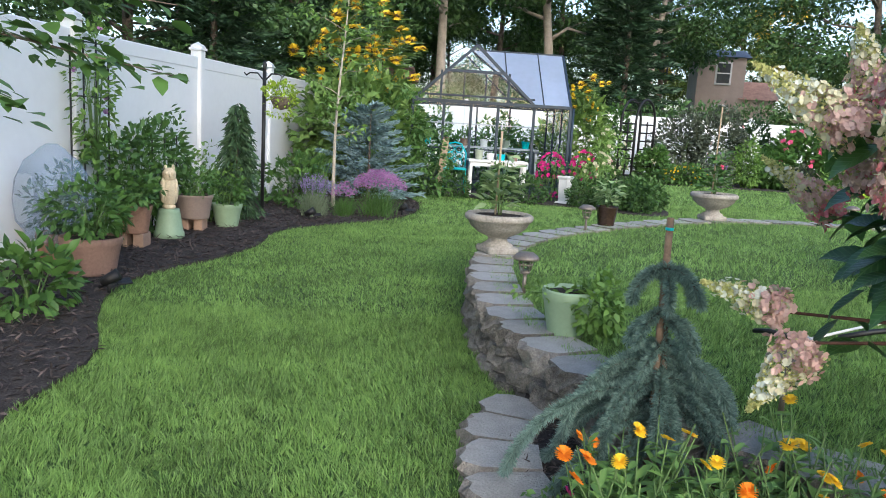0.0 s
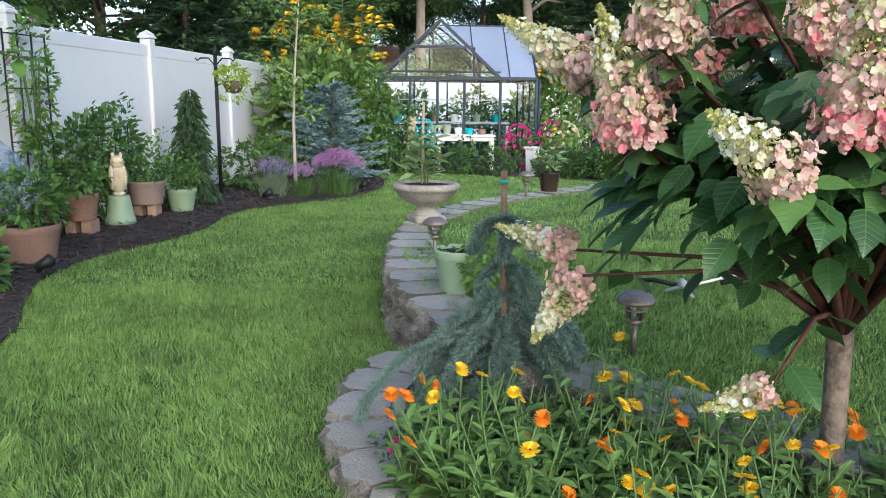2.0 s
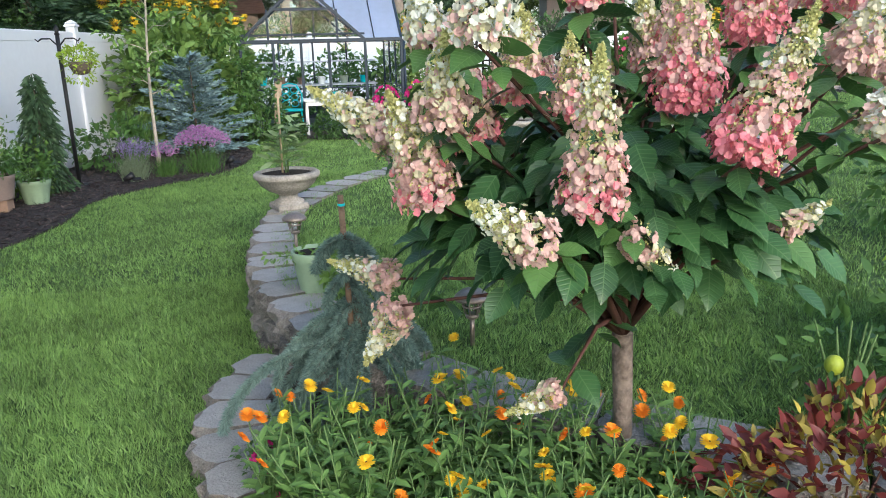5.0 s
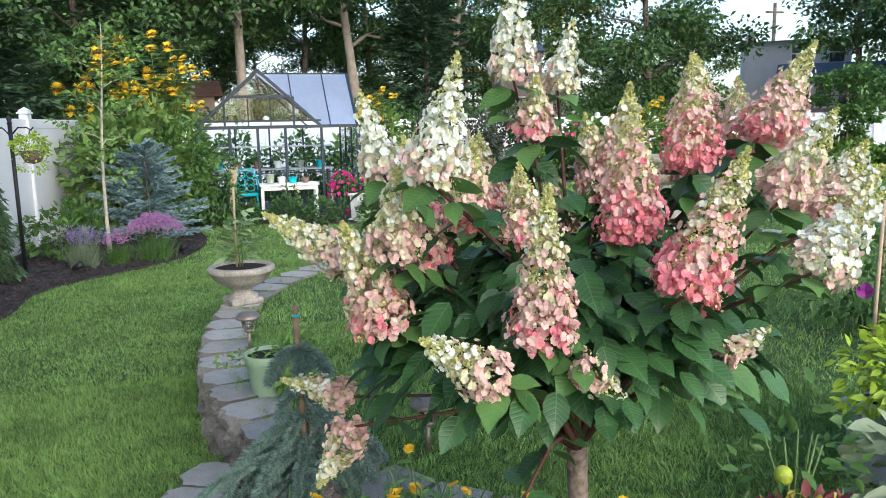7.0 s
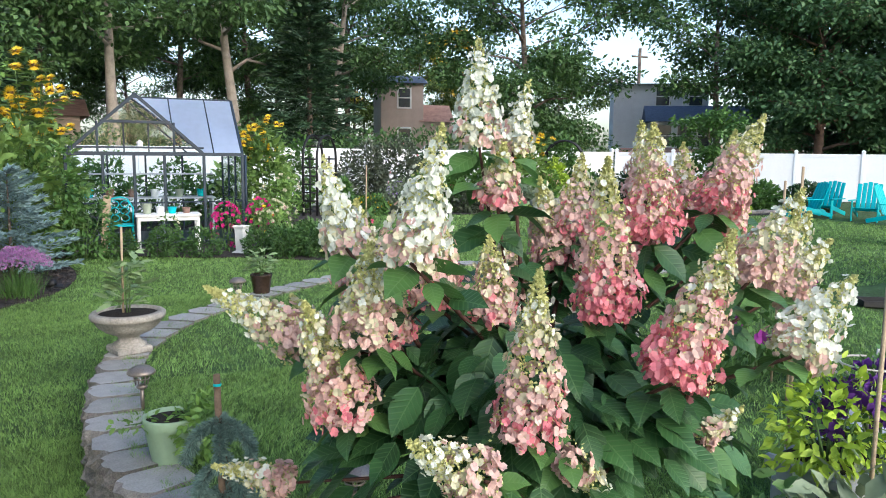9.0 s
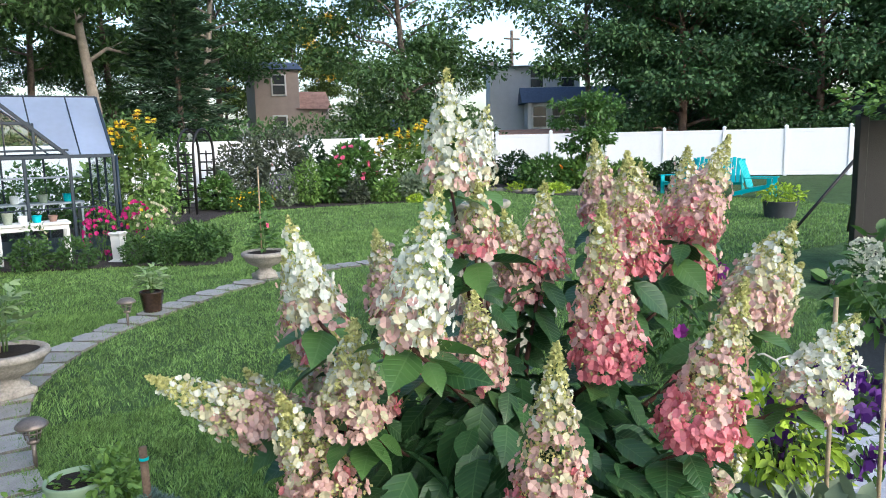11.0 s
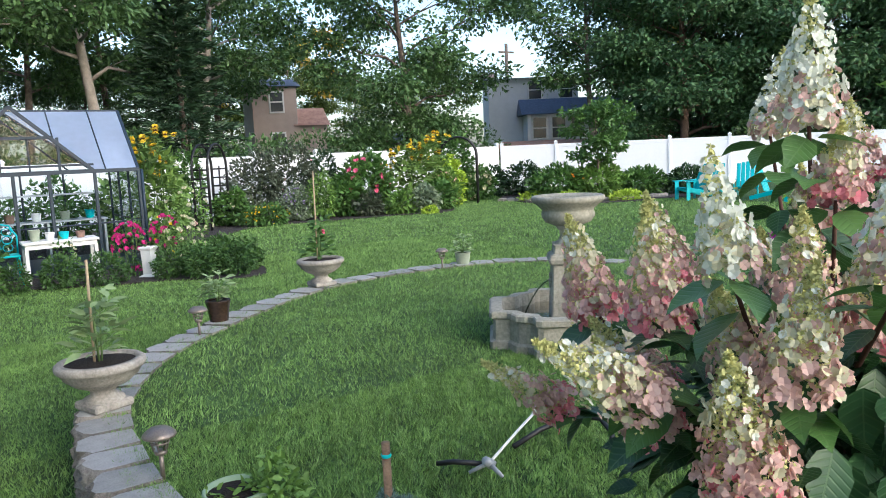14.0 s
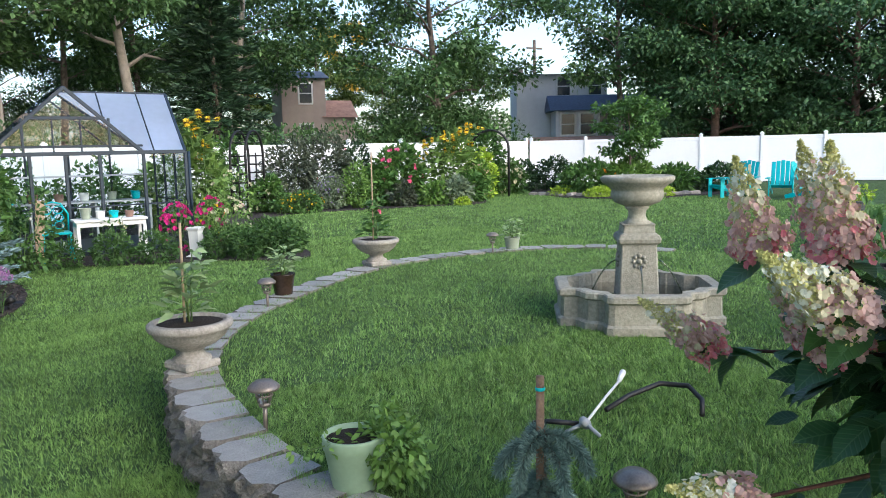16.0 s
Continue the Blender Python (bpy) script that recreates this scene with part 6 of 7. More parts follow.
for sx in (-1, 1):
    for sy in (-1, 1):
        part("leg", bm_tube([(sx * 0.18, sy * 0.18, 0.42), (sx * 0.21, sy * 0.21, 0)], 0.015, 6), "turquoise", ch)
_b = bm_tube([(-0.2, 0.2, 0.42), (-0.21, 0.23, 0.7), (-0.12, 0.25, 0.86), (0, 0.25, 0.89), (0.12, 0.25, 0.86), (0.21, 0.23, 0.7), (0.2, 0.2, 0.42)], 0.014, 6)
for k in range(3):
    for sx in (-1, 1):
        bm_tube([(sx * 0.08 + 0.07 * math.cos(a), 0.235, 0.53 + 0.12 * k + 0.06 * math.sin(a)) for a in (j * math.pi / 4 for j in range(9))], 0.008, 5, _b)
part("backrest", _b, "turquoise", ch, "pierced scrollwork back")
for x, y, z, rr, h, mm, lb in ((0.72, 13.85, 0.62, 0.08, 0.17, "celadon", "pale ceramic pot on the potting table"), (0.92, 13.8, 0.62, 0.07, 0.12, "white_paint", "white enamel pot on the potting table"), (1.12, 13.85, 0.62, 0.075, 0.11, "turquoise", "turquoise pot on the potting table"), (1.35, 13.85, 0.62, 0.07, 0.1, "terracotta", "small terracotta pot on the potting table")):
    pot(pose(x, y, LOW + 0.025 + z), rr, h, mm, lb, 0.75, 0.15)
sb = thing("greenhouse_bench", "staging bench inside the greenhouse", "bench", pose(0.6, 15.7, LOW + 0.06))
part("bench_top", bm_box((2.9, 0.5, 0.03), (0, 0, 0.75), 0.004), "steel", sb, smooth=False)
for sx in (-1.4, -0.5, 0.5, 1.4):
    part("leg", bm_box((0.04, 0.45, 0.74), (sx, 0, 0.37), 0.003), "steel", sb, smooth=False)
part("upper_shelf", bm_box((2.9, 0.25, 0.025), (0, 0.15, 1.2), 0.003), "steel", sb, smooth=False)
for k, x in enumerate((-0.6, -0.2, 0.15, 0.55, 0.95, 1.4, 1.8)):
    pot(pose(x, 15.68, LOW + 0.06 + 0.765), 0.085, 0.15, ("terracotta", "turquoise", "brownpot", "terracotta", "white_paint", "celadon", "turquoise")[k], "small plant pot on the greenhouse bench", 0.75, 0.15, group="pots on the bench")
    leafy(x, 15.68, LOW + 0.95, (0.12, 0.12, 0.12), 90, 0.06, "leaf_mid", 400 + k, "small green plant on the greenhouse bench")
plank = thing("timber_post", "leaning weathered timber board by the greenhouse", "timber")
part("board", bm_box((0.12, 0.05, 0.95), (0, 0, 0.475), 0.006, pose(0.03, 13.75, LOW + 0.02, -4, 5, 0)), "bamboo", plank, smooth=False)


# ---- arches and the back border ----
def arch(m):
    t = thing("garden_arch", "black metal garden arch with lattice sides", "arch", m, "garden arches")
    for sy in (-0.2, 0.2):
        pts = [(-0.6, sy, 0), (-0.6, sy, 1.55)] + [(-0.6 * math.cos(a), sy, 1.55 + 0.6 * math.sin(a)) for a in (math.pi * j / 12 for j in range(1, 12))] + [(0.6, sy, 1.55), (0.6, sy, 0)]
        part("hoop", bm_tube(pts, 0.034, 6), "iron", t)
    for sx in (-0.6, 0.6):
        for k in range(7):
            part("rung", bm_tube([(sx, -0.2, 0.2 + 0.22 * k), (sx, 0.2, 0.2 + 0.22 * k)], 0.022, 5), "iron", t)
        part("lattice", bm_tube([(sx, 0, 0.05), (sx, 0, 1.6)], 0.022, 5), "iron", t)
    for j in range(1, 6):
        a = math.pi * j / 6
        part("rung", bm_tube([(-0.6 * math.cos(a), -0.2, 1.55 + 0.6 * math.sin(a)), (-0.6 * math.cos(a), 0.2, 1.55 + 0.6 * math.sin(a))], 0.012, 5), "iron", t)
    return t


A1 = arch(pose(5.4, 20.3, LOW, 0, 0, 50))
copy_thing(A1, pose(13.75, 21.2, LOW, 0, 0, -40))
_BACK = [
    # x, y, radii, leaves, size, leaf, flowers, label
    (5.0, 20.9, (0.4, 0.35, 1.0), 420, 0.08, "leaf_mid", [("cream_pet", 10, 0.05)], "climbing rose on a black arch"),
    (6.0, 20.6, (0.4, 0.35, 0.45), 420, 0.08, "leaf_mid", [("cream_pet", 12, 0.05)], "rose bush with pale flowers in the border"),
    (7.0, 21.4, (0.7, 0.6, 0.9), 900, 0.07, "leaf_wine", [("rose_pet", 5, 0.05)], "tall dark-leaved shrub in the back border"),
    (8.1, 21.7, (0.9, 0.6, 1.0), 1100, 0.07, "leaf_wine", [("rose_pet", 4, 0.05)], "tall dark-leaved shrub in the back border"),
    (9.2, 22.0, (0.7, 0.5, 0.9), 700, 0.07, "leaf_dark", [("white_pet", 5, 0.05)], "tall dark green shrub by the fence"),
    (6.6, 19.75, (0.62, 0.35, 0.26), 520, 0.05, "leaf_mid", [("yellow_pet", 60, 0.03)], "low mound with small yellow daisies"),
    (7.65, 20.2, (0.4, 0.35, 0.45), 420, 0.05, "leaf_grey", [("lav_pet", 60, 0.03)], "grey-green lavender mound in the border"),
    (8.3, 20.0, (0.35, 0.35, 0.6), 480, 0.05, "leaf_light", [], "feathery light green plant in the border"),
    (9.2, 20.3, (0.5, 0.45, 0.5), 420, 0.09, "leaf_mid", [], "green leafy perennial in the border"),
    (10.0, 20.6, (0.75, 0.6, 0.8), 800, 0.10, "leaf_mid", [("hotpink_pet", 26, 0.09)], "hardy hibiscus with large pink flowers"),
    (9.6, 19.7, (0.35, 0.3, 0.3), 280, 0.07, "leaf_wine", [], "low dark red perennial in the border"),
    (10.5, 19.4, (0.4, 0.3, 0.3), 300, 0.07, "leaf_light", [], "low green perennial in the border"),
    (11.1, 19.2, (0.4, 0.35, 0.35), 300, 0.08, "leaf_grey", [("cream_pet", 6, 0.04)], "grey-green perennial in the border"),
    (11.0, 18.75, (0.2, 0.16, 0.1), 150, 0.05, "leaf_lime", [], "low lime green mound at the border edge"),
    (11.9, 19.7, (0.5, 0.4, 0.4), 420, 0.08, "leaf_mid", [], "green leafy perennial in the border"),
    (12.5, 20.2, (0.5, 0.4, 0.55), 460, 0.07, "leaf_light", [("pink_pet", 40, 0.05)], "hydrangea with faded pink flowers in the border"),
    (13.2, 20.9, (0.4, 0.4, 0.7), 460, 0.08, "leaf_lime", [], "yellow-green shrub beside a black arch"),
    (13.9, 21.6, (0.5, 0.5, 1.1), 700, 0.08, "leaf_mid", [], "leafy climber over a black arch"),
    (15.0, 21.9, (0.55, 0.5, 0.5), 420, 0.09, "leaf_mid", [("cream_pet", 40, 0.10), ("white_pet", 20, 0.10)], "hydrangea with creamy white flower heads"),
    (16.2, 22.8, (0.8, 0.5, 0.5), 700, 0.07, "leaf_dark", [], "dark green shrub along the white fence"),
    (17.4, 22.3, (0.7, 0.5, 0.55), 600, 0.07, "leaf_dark", [], "dark green shrub along the white fence"),
    (16.4, 19.4, (0.8, 0.7, 0.5), 800, 0.09, "leaf_mid", [("orange_pet", 7, 0.07), ("rose_pet", 4, 0.06)], "zinnia patch with orange and red flowers"),
    (17.7, 18.9, (0.8, 0.7, 0.5), 800, 0.09, "leaf_light", [("orange_pet", 5, 0.06)], "leafy vegetable patch with a few orange flowers"),
    (19.0, 18.2, (0.8, 0.7, 0.4), 700, 0.09, "leaf_mid", [], "leafy green vegetable patch by the fence"),
    (20.2, 17.2, (0.8, 0.6, 0.4), 600, 0.08, "leaf_dark", [], "low dark shrub by the fence"),
    (15.6, 19.7, (0.45, 0.3, 0.14), 300, 0.05, "leaf_lime", [], "low lime green sedum at the bed edge"),
    (15.7, 18.2, (0.45, 0.3, 0.14), 300, 0.05, "leaf_lime", [], "low lime green sedum at the bed edge"),
    (17.0, 17.0, (0.5, 0.3, 0.14), 300, 0.05, "leaf_lime", [], "low lime green sedum at the bed edge"),
]
for i, (x, y, rad, n, sz, lf, fl, lb) in enumerate(_BACK):
    shrub("border_plant", lb, "plant", 500 + i, pose(x, y, LOW), rad, int(n * 2.8), sz * 1.9, lf, fl, 8)
at(tree("ornamental_tree", "small ornamental tree with an uneven crown by the fence", 26, 2.9, 0.045, 0.36, 0.95, "leaf_mid", 3600, 0.11, "bark", 0.0, 14, 0.2, 0.45, 0.8), pose(17.5, 18.7, LOW), 1.12)
_r = random.Random(9)
for k in range(26):
    q = k / 25
    x, y = 15.0 + 3.6 * q ** 1.1 + 0.1 * _r.random(), 20.6 - 3.2 * math.sin(min(1, q * 1.6) * 1.57) - 0.5 * q
    s = thing("edging_stone", "flat grey fieldstone edging a flower bed", "stone", pose(x, y, LOW, 0, 0, _r.uniform(0, 90)), "edging stones")
    b = bm_box((0.34, 0.22, 0.12), (0, 0, 0.05), 0.03)
    for v in b.verts:
        v.co += Vector((_r.uniform(-1, 1), _r.uniform(-1, 1), _r.uniform(-1, 1))) * 0.02
    part("stone_body", b, "fieldstone", s, smooth=False)


def adirondack(m):
    t = thing("adirondack_chair", "turquoise slatted adirondack chair on the lawn", "chair", m, "adirondack chairs")
    for k in range(5):
        o = part("back_slat", bm_box((0.11, 0.025, 0.85 - 0.05 * abs(k - 2)), (0.125 * (k - 2), 0, 0.42), 0.012), "turquoise", t, smooth=False)
        o.matrix_basis = pose(0, 0.22, 0.25, -20)
    for k in range(5):
        part("seat_slat", bm_box((0.56, 0.09, 0.022), (0, -0.28 + 0.11 * k, 0.36 - 0.022 * k), 0.005), "turquoise", t, smooth=False)
    for s in (-1, 1):
        part("arm", bm_box((0.13, 0.72, 0.025), (s * 0.35, -0.05, 0.55), 0.01), "turquoise", t, smooth=False)
        part("front_leg", bm_box((0.03, 0.12, 0.54), (s * 0.31, -0.32, 0.27), 0.006), "turquoise", t, smooth=False)
        part("side_rail", bm_box((0.025, 0.95, 0.11), (s * 0.28, 0.1, 0.25), 0.006, pose(0, 0, 0, -14)), "turquoise", t, smooth=False)
    return t


AD = adirondack(pose(17.9, 15.3, LOW, 0, 0, -110))
copy_thing(AD, pose(18.8, 15.4, LOW, 0, 0, -75))
copy_thing(AD, pose(18.9, 14.2, LOW, 0, 0, -60))
copy_thing(AD, pose(18.3, 12.9, LOW, 0, 0, 20))


# ---- planters to the right of the bed ----
def trough(m, w, d, h):
    t = thing("raised_planter", "grey galvanised raised planter box", "planter", m)
    part("planter_body", bm_box((w, d, h), (0, 0, h / 2), 0.012), "grey_plastic", t, smooth=False)
    part("rim", bm_box((w + 0.04, d + 0.04, 0.05), (0, 0, h - 0.02), 0.01), "grey_plastic", t, smooth=False)
    part("soil", bm_box((w - 0.06, d - 0.06, 0.02), (0, 0, h + 0.008)), "soil", t, smooth=False)


# pale grey deck, boards running along its edge
deck = thing("deck", "pale grey weathered timber deck beside the lawn", "deck", kind="structure")
_U, _V = Vector((0.82, -0.57, 0)).normalized(), Vector((-0.57, -0.82, 0)).normalized()
_board = mesh_from("deck_board", bm_box((5.0, 0.134, 0.03), (2.5, 0.067, 0.0), 0.004), "deck", False)
for k in range(16):
    p = Vector((4.05, 3.33, -0.06)) + _V * 0.14 * k
    o = part("deck_board", _board, None, deck)
    o.matrix_world = pose(p.x, p.y, p.z, 0, 0, math.degrees(math.atan2(_U.y, _U.x))) @ Matrix.Diagonal((1, -1, 1, 1))
trough(pose(2.78, 2.12, tz(2.1), 0, 0, 8), 0.52, 0.30, 0.30)
leafy(2.62, 2.06, 0.14, (0.21, 0.19, 0.20), 620, 0.055, "leaf_lime", 90, "lime green lettuce in a grey planter", name="lettuce")
leafy(2.92, 2.06, 0.10, (0.27, 0.24, 0.22), 620, 0.05, "leaf_mid", 91, "dark purple petunias spilling from a grey planter", [("purple_pet", 75, 0.05)], "petunia")
sc = thing("scroll_trellis", "pale metal plant support with curled scrolls", "trellis", pose(2.92, 2.14, 0.18))
for k in range(4):
    a = k * math.pi / 2 + 0.5
    c, sn = math.cos(a), math.sin(a)
    pts_ = [(0.03 * c, 0.03 * sn, 0.0), (0.05 * c, 0.05 * sn, 0.25), (0.12 * c, 0.12 * sn, 0.36)] + [((0.17 + 0.055 * math.sin(q)) * c, (0.17 + 0.055 * math.sin(q)) * sn, 0.33 + 0.055 * math.cos(q)) for q in (0.0, 0.7, 1.4, 2.1, 2.8, 3.5, 4.2)]
    part("scroll", bm_tube(pts_, 0.005, 6), "palemetal", sc)
part("hoop", bm_tube([(0.12 * math.cos(q), 0.12 * math.sin(q), 0.36) for q in (j * math.pi / 10 for j in range(21))], 0.0045, 6), "palemetal", sc)
leafy(2.42, 1.82, -0.12, (0.20, 0.17, 0.20), 150, 0.12, "leaf_grey", 92, "grey-green broad-leaved plant on the deck edge", name="brassica")
leafy(4.05, 3.75, tz(3.75), (0.36, 0.32, 0.42), 620, 0.075, "leaf_mid", 93, "dahlia bush with purple blooms on the lawn", [("purpdahl", 9, 0.06)], "dahlia")
tp = thing("tapered_planter", "dark grey square tapered planter on the deck", "planter", pose(4.34, 2.50, -0.045, 0, 0, -35))
part("planter_body", bm_lathe([(0.0, 0), (0.19, 0), (0.20, 0.02), (0.26, 0.40), (0.28, 0.40), (0.28, 0.44), (0.25, 0.44), (0.24, 0.40), (0.0, 0.40)], 4), "charcoal", tp, smooth=False)
part("soil", bm_lathe([(0.235, 0.41), (0, 0.415)], 4), "soil", tp, "dark potting soil", smooth=False)
wh = leafy(4.34, 2.50, 0.36, (0.36, 0.34, 0.26), 420, 0.10, "leaf_mid", 95, "white mophead hydrangea in a grey planter", name="white_hydrangea")
_q = rng(58)
for k in range(9):
    a = k * 2.4
    c = np.array([0.30 * math.cos(a) * (0.5 + 0.06 * k), 0.30 * math.sin(a) * (0.5 + 0.06 * k), 0.50 - 0.03 * k])
    dd = rand_dirs(_q, 260)
    dd /= np.linalg.norm(dd, axis=1, keepdims=True)
    part("flower_head", scatter_mesh("flower_head", [(PETAL, PETAL_F, c + dd * np.array([0.075, 0.075, 0.06]), dd + rand_dirs(_q, 260) * 0.9, _q.random(260) * 6.28, 0.022, 0.022, 0)], ["cream_white"]), None, wh, "creamy white rounded flower head")
for x, y, a in ((8.3, 5.95, -30), (8.9, 5.35, -20)):
    tr = thing("seed_tray", "shallow black plastic seed tray on the grass", "tray", pose(x, y, LOW + 0.02, 0, 0, a), "seed trays")
    part("tray_base", bm_box((0.52, 0.30, 0.012), (0, 0, 0.006)), "black_hose", tr, smooth=False)
    for sx, sy, w, dd in ((0, -0.15, 0.54, 0.02), (0, 0.15, 0.54, 0.02), (-0.26, 0, 0.02, 0.28), (0.26, 0, 0.02, 0.28)):
        part("tray_side", bm_box((w, dd, 0.07), (sx, sy, 0.035), 0.003), "black_hose", tr, smooth=False)
tp2 = thing("tripod_stand", "black metal tripod stand on the lawn", "tripod")
for x, y in ((11.0, 7.5), (13.3, 7.7), (12.6, 5.7)):
    part("leg", bm_tube([(x, y, LOW), (12.3, 6.95, 1.15)], [0.022, 0.028], 8), "iron", tp2)
part("hub", bm_tube([(12.3, 6.95, 1.08), (12.3, 6.95, 1.28)], [0.05, 0.04], 10), "iron", tp2)
pot(pose(14.5, 9.8, LOW), 0.36, 0.36, "charcoal", "wide dark grey round planter on the lawn", 0.8, 0.1)
leafy(14.5, 9.8, LOW + 0.33, (0.38, 0.36, 0.16), 420, 0.10, "leaf_lime", 99, "lime green trailing plant in a grey planter")
for x, y, h in ((2.50, 1.80, 1.05), (2.72, 2.35, 1.05), (2.78, 1.76, 0.85), (3.8, 3.3, 1.4), (4.0, 3.6, 1.3)):
    s = thing("bamboo_stake", "thin bamboo plant stake", "stake", pose(x, y, tz(y)), "bamboo stakes")
    part("cane", bm_tube([(0, 0, 0), (0.03, 0.02, h)], 0.008, 6), "bamboo", s)
lt = leafy(2.02, 1.92, tz(1.92), (0.16, 0.15, 0.24), 110, 0.06, "leaf_mid", 94, "small citrus bush with a green fruit", name="citrus_bush")
_b = bmesh.new()
bmesh.ops.create_icosphere(_b, subdivisions=3, radius=0.03, matrix=Matrix.LocRotScale((-0.10, -0.06, 0.24), None, (1, 1, 1.12)))
part("fruit", _b, "citrus", lt, "yellow-green round fruit")

# ---- leafy branch hanging in from the left ----
ob_ = thing("overhanging_branch", "leafy branch hanging in from a tree", "branch")
_q = rng(51)
LP, LD = [], []
_b = bmesh.new()
for a, b in (((-3.0, 3.0, 1.32), (-1.25, 3.0, 1.22)), ((-2.9, 3.1, 1.25), (-1.5, 2.95, 1.02)), ((-2.9, 3.0, 1.2), (-1.25, 2.95, 0.98)), ((-2.7, 3.0, 1.1), (-1.75, 2.95, 0.84)), ((-2.9, 3.05, 1.4), (-1.5, 3.0, 1.28))):
    a, b = Vector(a), Vector(b)
    bm_tube([a, a.lerp(b, 0.5) + Vector((0, 0, 0.04)), b], [0.007, 0.005, 0.002], 5, _b)
    for k in range(90):
        s = 0.25 + 0.75 * k / 90
        p = a.lerp(b, s) + Vector((0, 0.05 * _q.normal(), 0.04 * math.sin(3.1 * s) + 0.035 * _q.normal()))
        LP.append(tuple(p))
        LD.append((0.8 + 0.3 * _q.normal(), 0.7 * (1 if k % 2 else -1) + 0.3 * _q.normal(), -0.35 + 0.3 * _q.normal()))
part("twig", _b, "bark", ob_)
L = 0.08 * (0.6 + 0.6 * _q.random(len(LP)))
part("foliage", scatter_mesh("foliage", [(LEAF, LEAF_F, np.array(LP), np.array(LD), (_q.random(len(LP)) - 0.5) * 0.8, L * 1.15, L, 0)], ["leaf_mid"], True), None, ob_)
part("limb", bm_tube([(-3.7, 0.9, 2.3), (-3.6, 2.2, 1.7), (-3.0, 3.0, 1.32)], [0.05, 0.03, 0.012], 8), "bark", ob_)
at(tree("shade_tree", "broad leafy shade tree standing beside the lawn", 33, 8.5, 0.17, 0.42, 3.7, "leaf_mid", 30000, 0.17, "bark", 0.0, 20, 0.2, 0.6, 0.6), pose(-3.7, 0.9, LOW))


# ---- houses, shed and pole beyond the fence ----
def window(parent, m, w, h):
    f = part("window", bm_box((w + 0.2, 0.10, h + 0.2), (0, 0, 0), 0.02), "white_paint", parent, smooth=False)
    f.matrix_basis = m
    g = part("window_pane", bm_box((w, 0.04, h), (0, -0.045, 0)), "pane", f, smooth=False)
    part("glazing_bar", bm_box((w, 0.05, 0.06), (0, -0.06, 0)), "white_paint", f, smooth=False)
    return f


def gable_roof(w, d, z, rise, over, bm=None):
    bm = bm or bmesh.new()
    a = [bm.verts.new(p) for p in ((-w / 2 - over, -d / 2 - over, z), (w / 2 + over, -d / 2 - over, z), (w / 2 + over, d / 2 + over, z), (-w / 2 - over, d / 2 + over, z), (-w / 2 - over, 0, z + rise), (w / 2 + over, 0, z + rise))]
    for f in ((0, 1, 5, 4), (2, 3, 4, 5), (0, 4, 3), (1, 2, 5), (3, 2, 1, 0)):
        bm.faces.new([a[k] for k in f])
    return bm


hb_ = thing("neighbour_house", "pale two-storey house with a slate-blue roof", "house", pose(31.2, 37.2, LOW, 0, 0, -34))
part("wall", bm_box((5.2, 6.0, 5.7), (-0.6, 0, 2.85)), "siding", hb_, smooth=False)
part("roof", gable_roof(5.2, 6.0, 5.7, 0.3, 0.25), "shingle", hb_, smooth=False).matrix_basis = pose(-0.6, 0, 0)
for x in (-0.5, 1.3):
    window(hb_, pose(x, -3.02, 5.0), 0.7, 1.0)
part("porch_wall", bm_box((5.5, 2.6, 3.5), (1.5, -4.2, 1.75)), "siding", hb_, smooth=False)
part("porch_roof", gable_roof(5.5, 2.6, 3.5, 0.9, 0.35), "shingle", hb_, smooth=False).matrix_basis = pose(1.5, -4.2, 0)
for k in range(5):
    window(hb_, pose(-0.6 + 1.05 * k, -5.52, 2.75), 0.7, 1.1)
part("chimney", bm_box((0.5, 0.5, 0.9), (-2.8, 0.5, 5.9)), "siding_tan", hb_, smooth=False)
ha = thing("neighbour_house", "tan two-storey house partly hidden by trees", "house", pose(17.0, 46.0, LOW, 0, 0, -12))
part("wall", bm_box((2.6, 4.0, 5.9), (0.2, 0, 2.95)), "siding_tan", ha, smooth=False)
part("roof", gable_roof(2.6, 4.0, 5.9, 0.6, 0.25), "shingle", ha, smooth=False).matrix_basis = pose(0.2, 0, 0)
part("annex_wall", bm_box((1.8, 3.0, 3.6), (2.35, -0.4, 1.8)), "siding_tan", ha, smooth=False)
part("annex_roof", gable_roof(1.8, 3.0, 3.6, 1.1, 0.2), "rust", ha, smooth=False).matrix_basis = pose(2.35, -0.4, 0)
for z in (2.6, 5.0):
    window(ha, pose(0.3, -2.02, z), 0.7, 1.1)
hc = thing("neighbour_house", "low house with a pinkish roof behind trees", "house", pose(-5.6, 41.0, LOW, 0, 0, 5))
part("wall", bm_box((9.0, 5.0, 3.2), (0, 0, 1.6)), "siding_tan", hc, smooth=False)
part("roof", gable_roof(9.0, 5.0, 3.2, 0.9, 0.4), "rust", hc, smooth=False)
window(hc, pose(1.5, -2.52, 2.2), 0.9, 0.9)
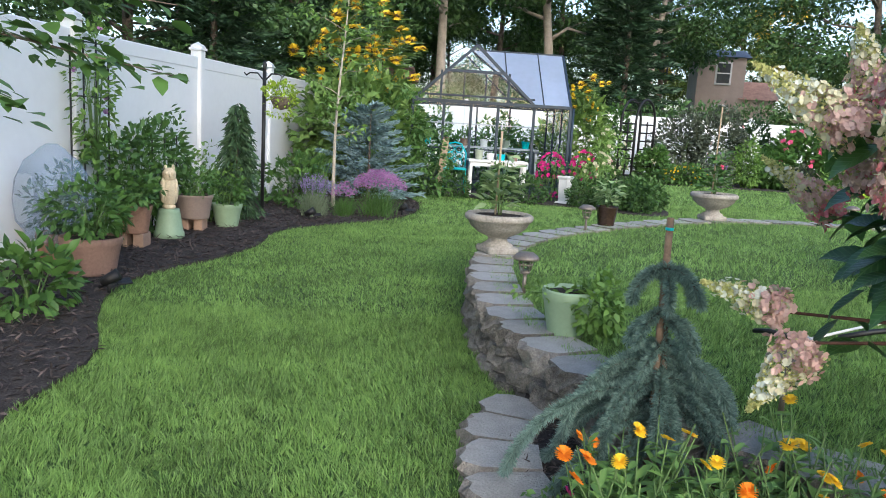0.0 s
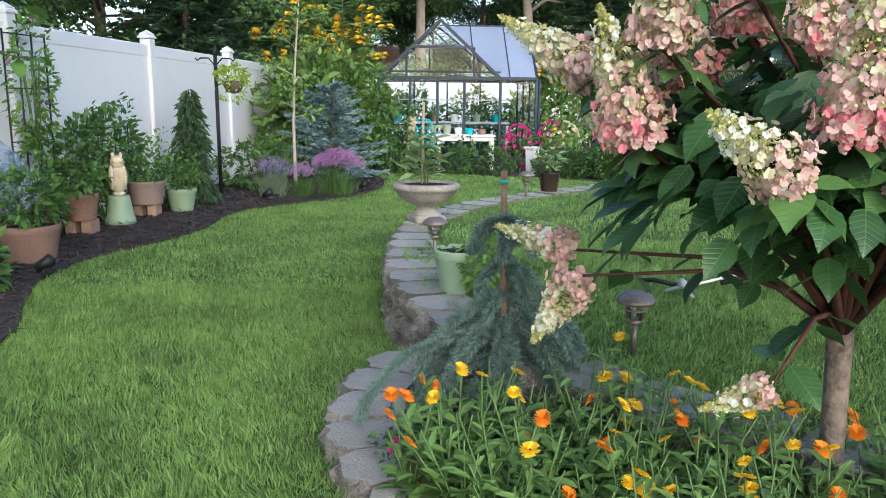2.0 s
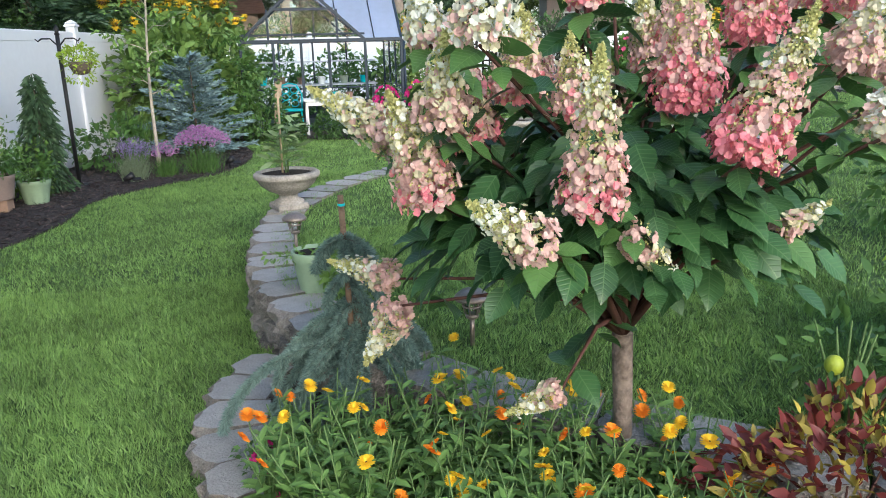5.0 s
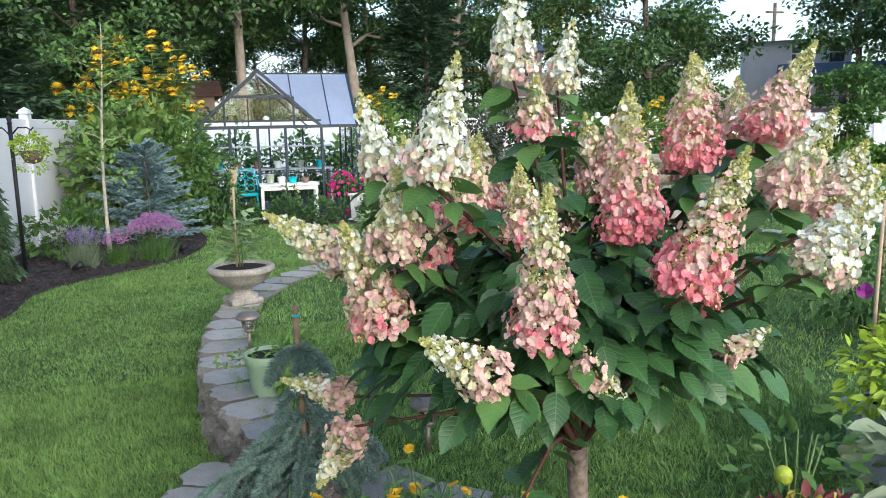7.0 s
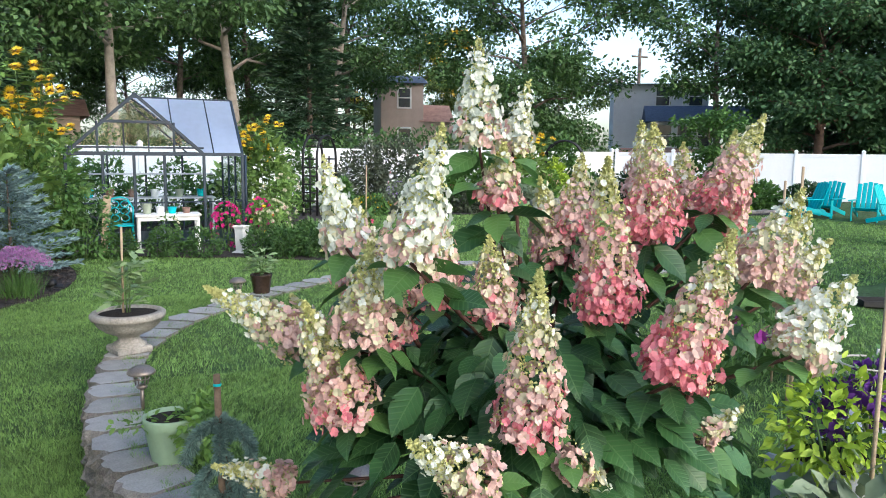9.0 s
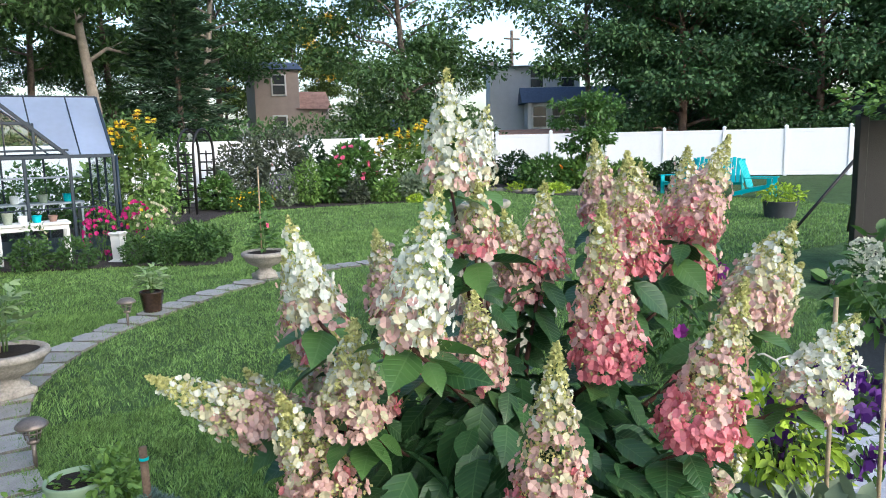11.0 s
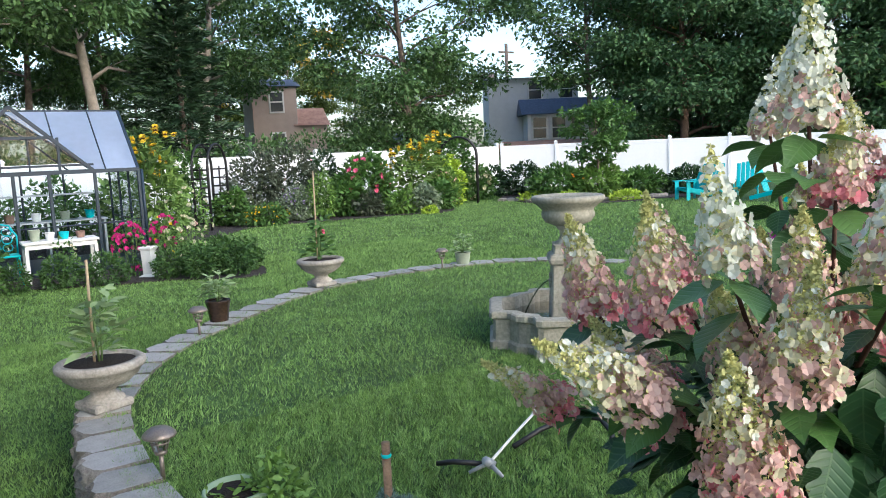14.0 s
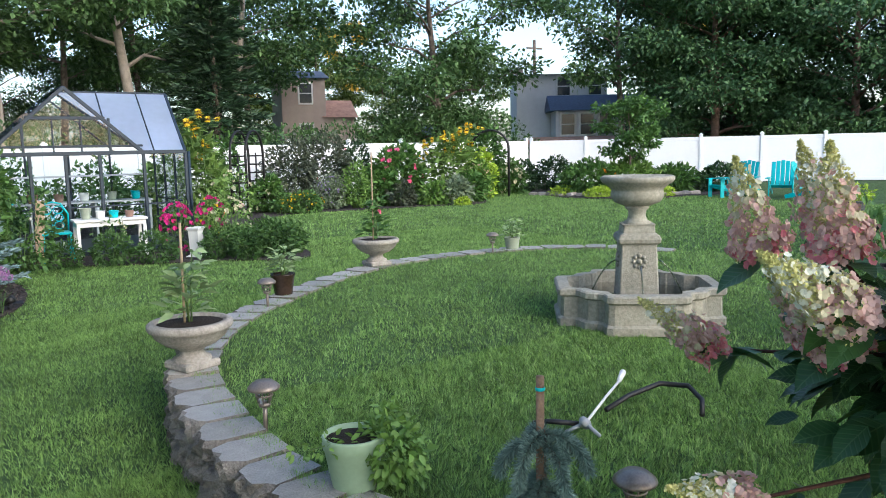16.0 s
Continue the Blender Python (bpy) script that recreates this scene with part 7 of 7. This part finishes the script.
sd = thing("garden_shed", "small shed with a dark blue shingle roof", "shed", pose(20.3, 38.0, LOW, 0, 0, -20))
part("wall", bm_box((2.4, 2.0, 2.2), (0, 0, 1.1)), "siding_tan", sd, smooth=False)
part("roof", gable_roof(2.4, 2.0, 2.2, 0.7, 0.2), "shingle", sd, smooth=False)
rf = thing("lean_to", "low lean-to with a rusty metal roof", "shed", pose(25.6, 30.6, LOW, 0, 0, -35))
part("wall", bm_box((4.2, 2.0, 1.7), (0, 0, 0.85)), "siding_tan", rf, smooth=False)
part("roof", gable_roof(4.2, 2.0, 1.7, 0.35, 0.2), "rust", rf, smooth=False)
up = thing("utility_pole", "wooden utility pole above the rooftops", "pole", pose(36.0, 46.0, LOW))
part("pole", bm_tube([(0, 0, 0), (0, 0, 9.4)], [0.16, 0.12], 8), "bark", up)
part("crossarm", bm_box((1.4, 0.12, 0.12), (0, 0, 8.8), 0.01), "bark", up, smooth=False)

# ---- dark arbour with a climber ----
ab = thing("garden_arbour", "dark timber arbour overgrown with a green climber", "arbour", pose(10.2, 4.6, LOW, 0, 0, -30))
for sx in (-0.9, 0.9):
    for sy in (-0.7, 0.7):
        part("post", bm_box((0.12, 0.12, 2.0), (sx, sy, 1.0), 0.01), "iron", ab, smooth=False)
for k in range(7):
    part("rafter", bm_box((0.05, 1.9, 0.12), (-0.9 + 0.3 * k, 0, 2.06), 0.006), "iron", ab, smooth=False)
part("back_panel", bm_box((1.8, 0.04, 1.9), (0, 0.72, 0.98), 0.004), "iron", ab, smooth=False)
_q = rng(96)
part("climber", scatter_mesh("climber", [leaf_cloud(_q, 1500, (0, 0, 2.2), (1.2, 1.0, 0.25), 0.10, 0.8)], ["leaf_light"]), None, ab, "light green climbing leaves")


# ---- the wall's blocks ----
_r = random.Random(4)
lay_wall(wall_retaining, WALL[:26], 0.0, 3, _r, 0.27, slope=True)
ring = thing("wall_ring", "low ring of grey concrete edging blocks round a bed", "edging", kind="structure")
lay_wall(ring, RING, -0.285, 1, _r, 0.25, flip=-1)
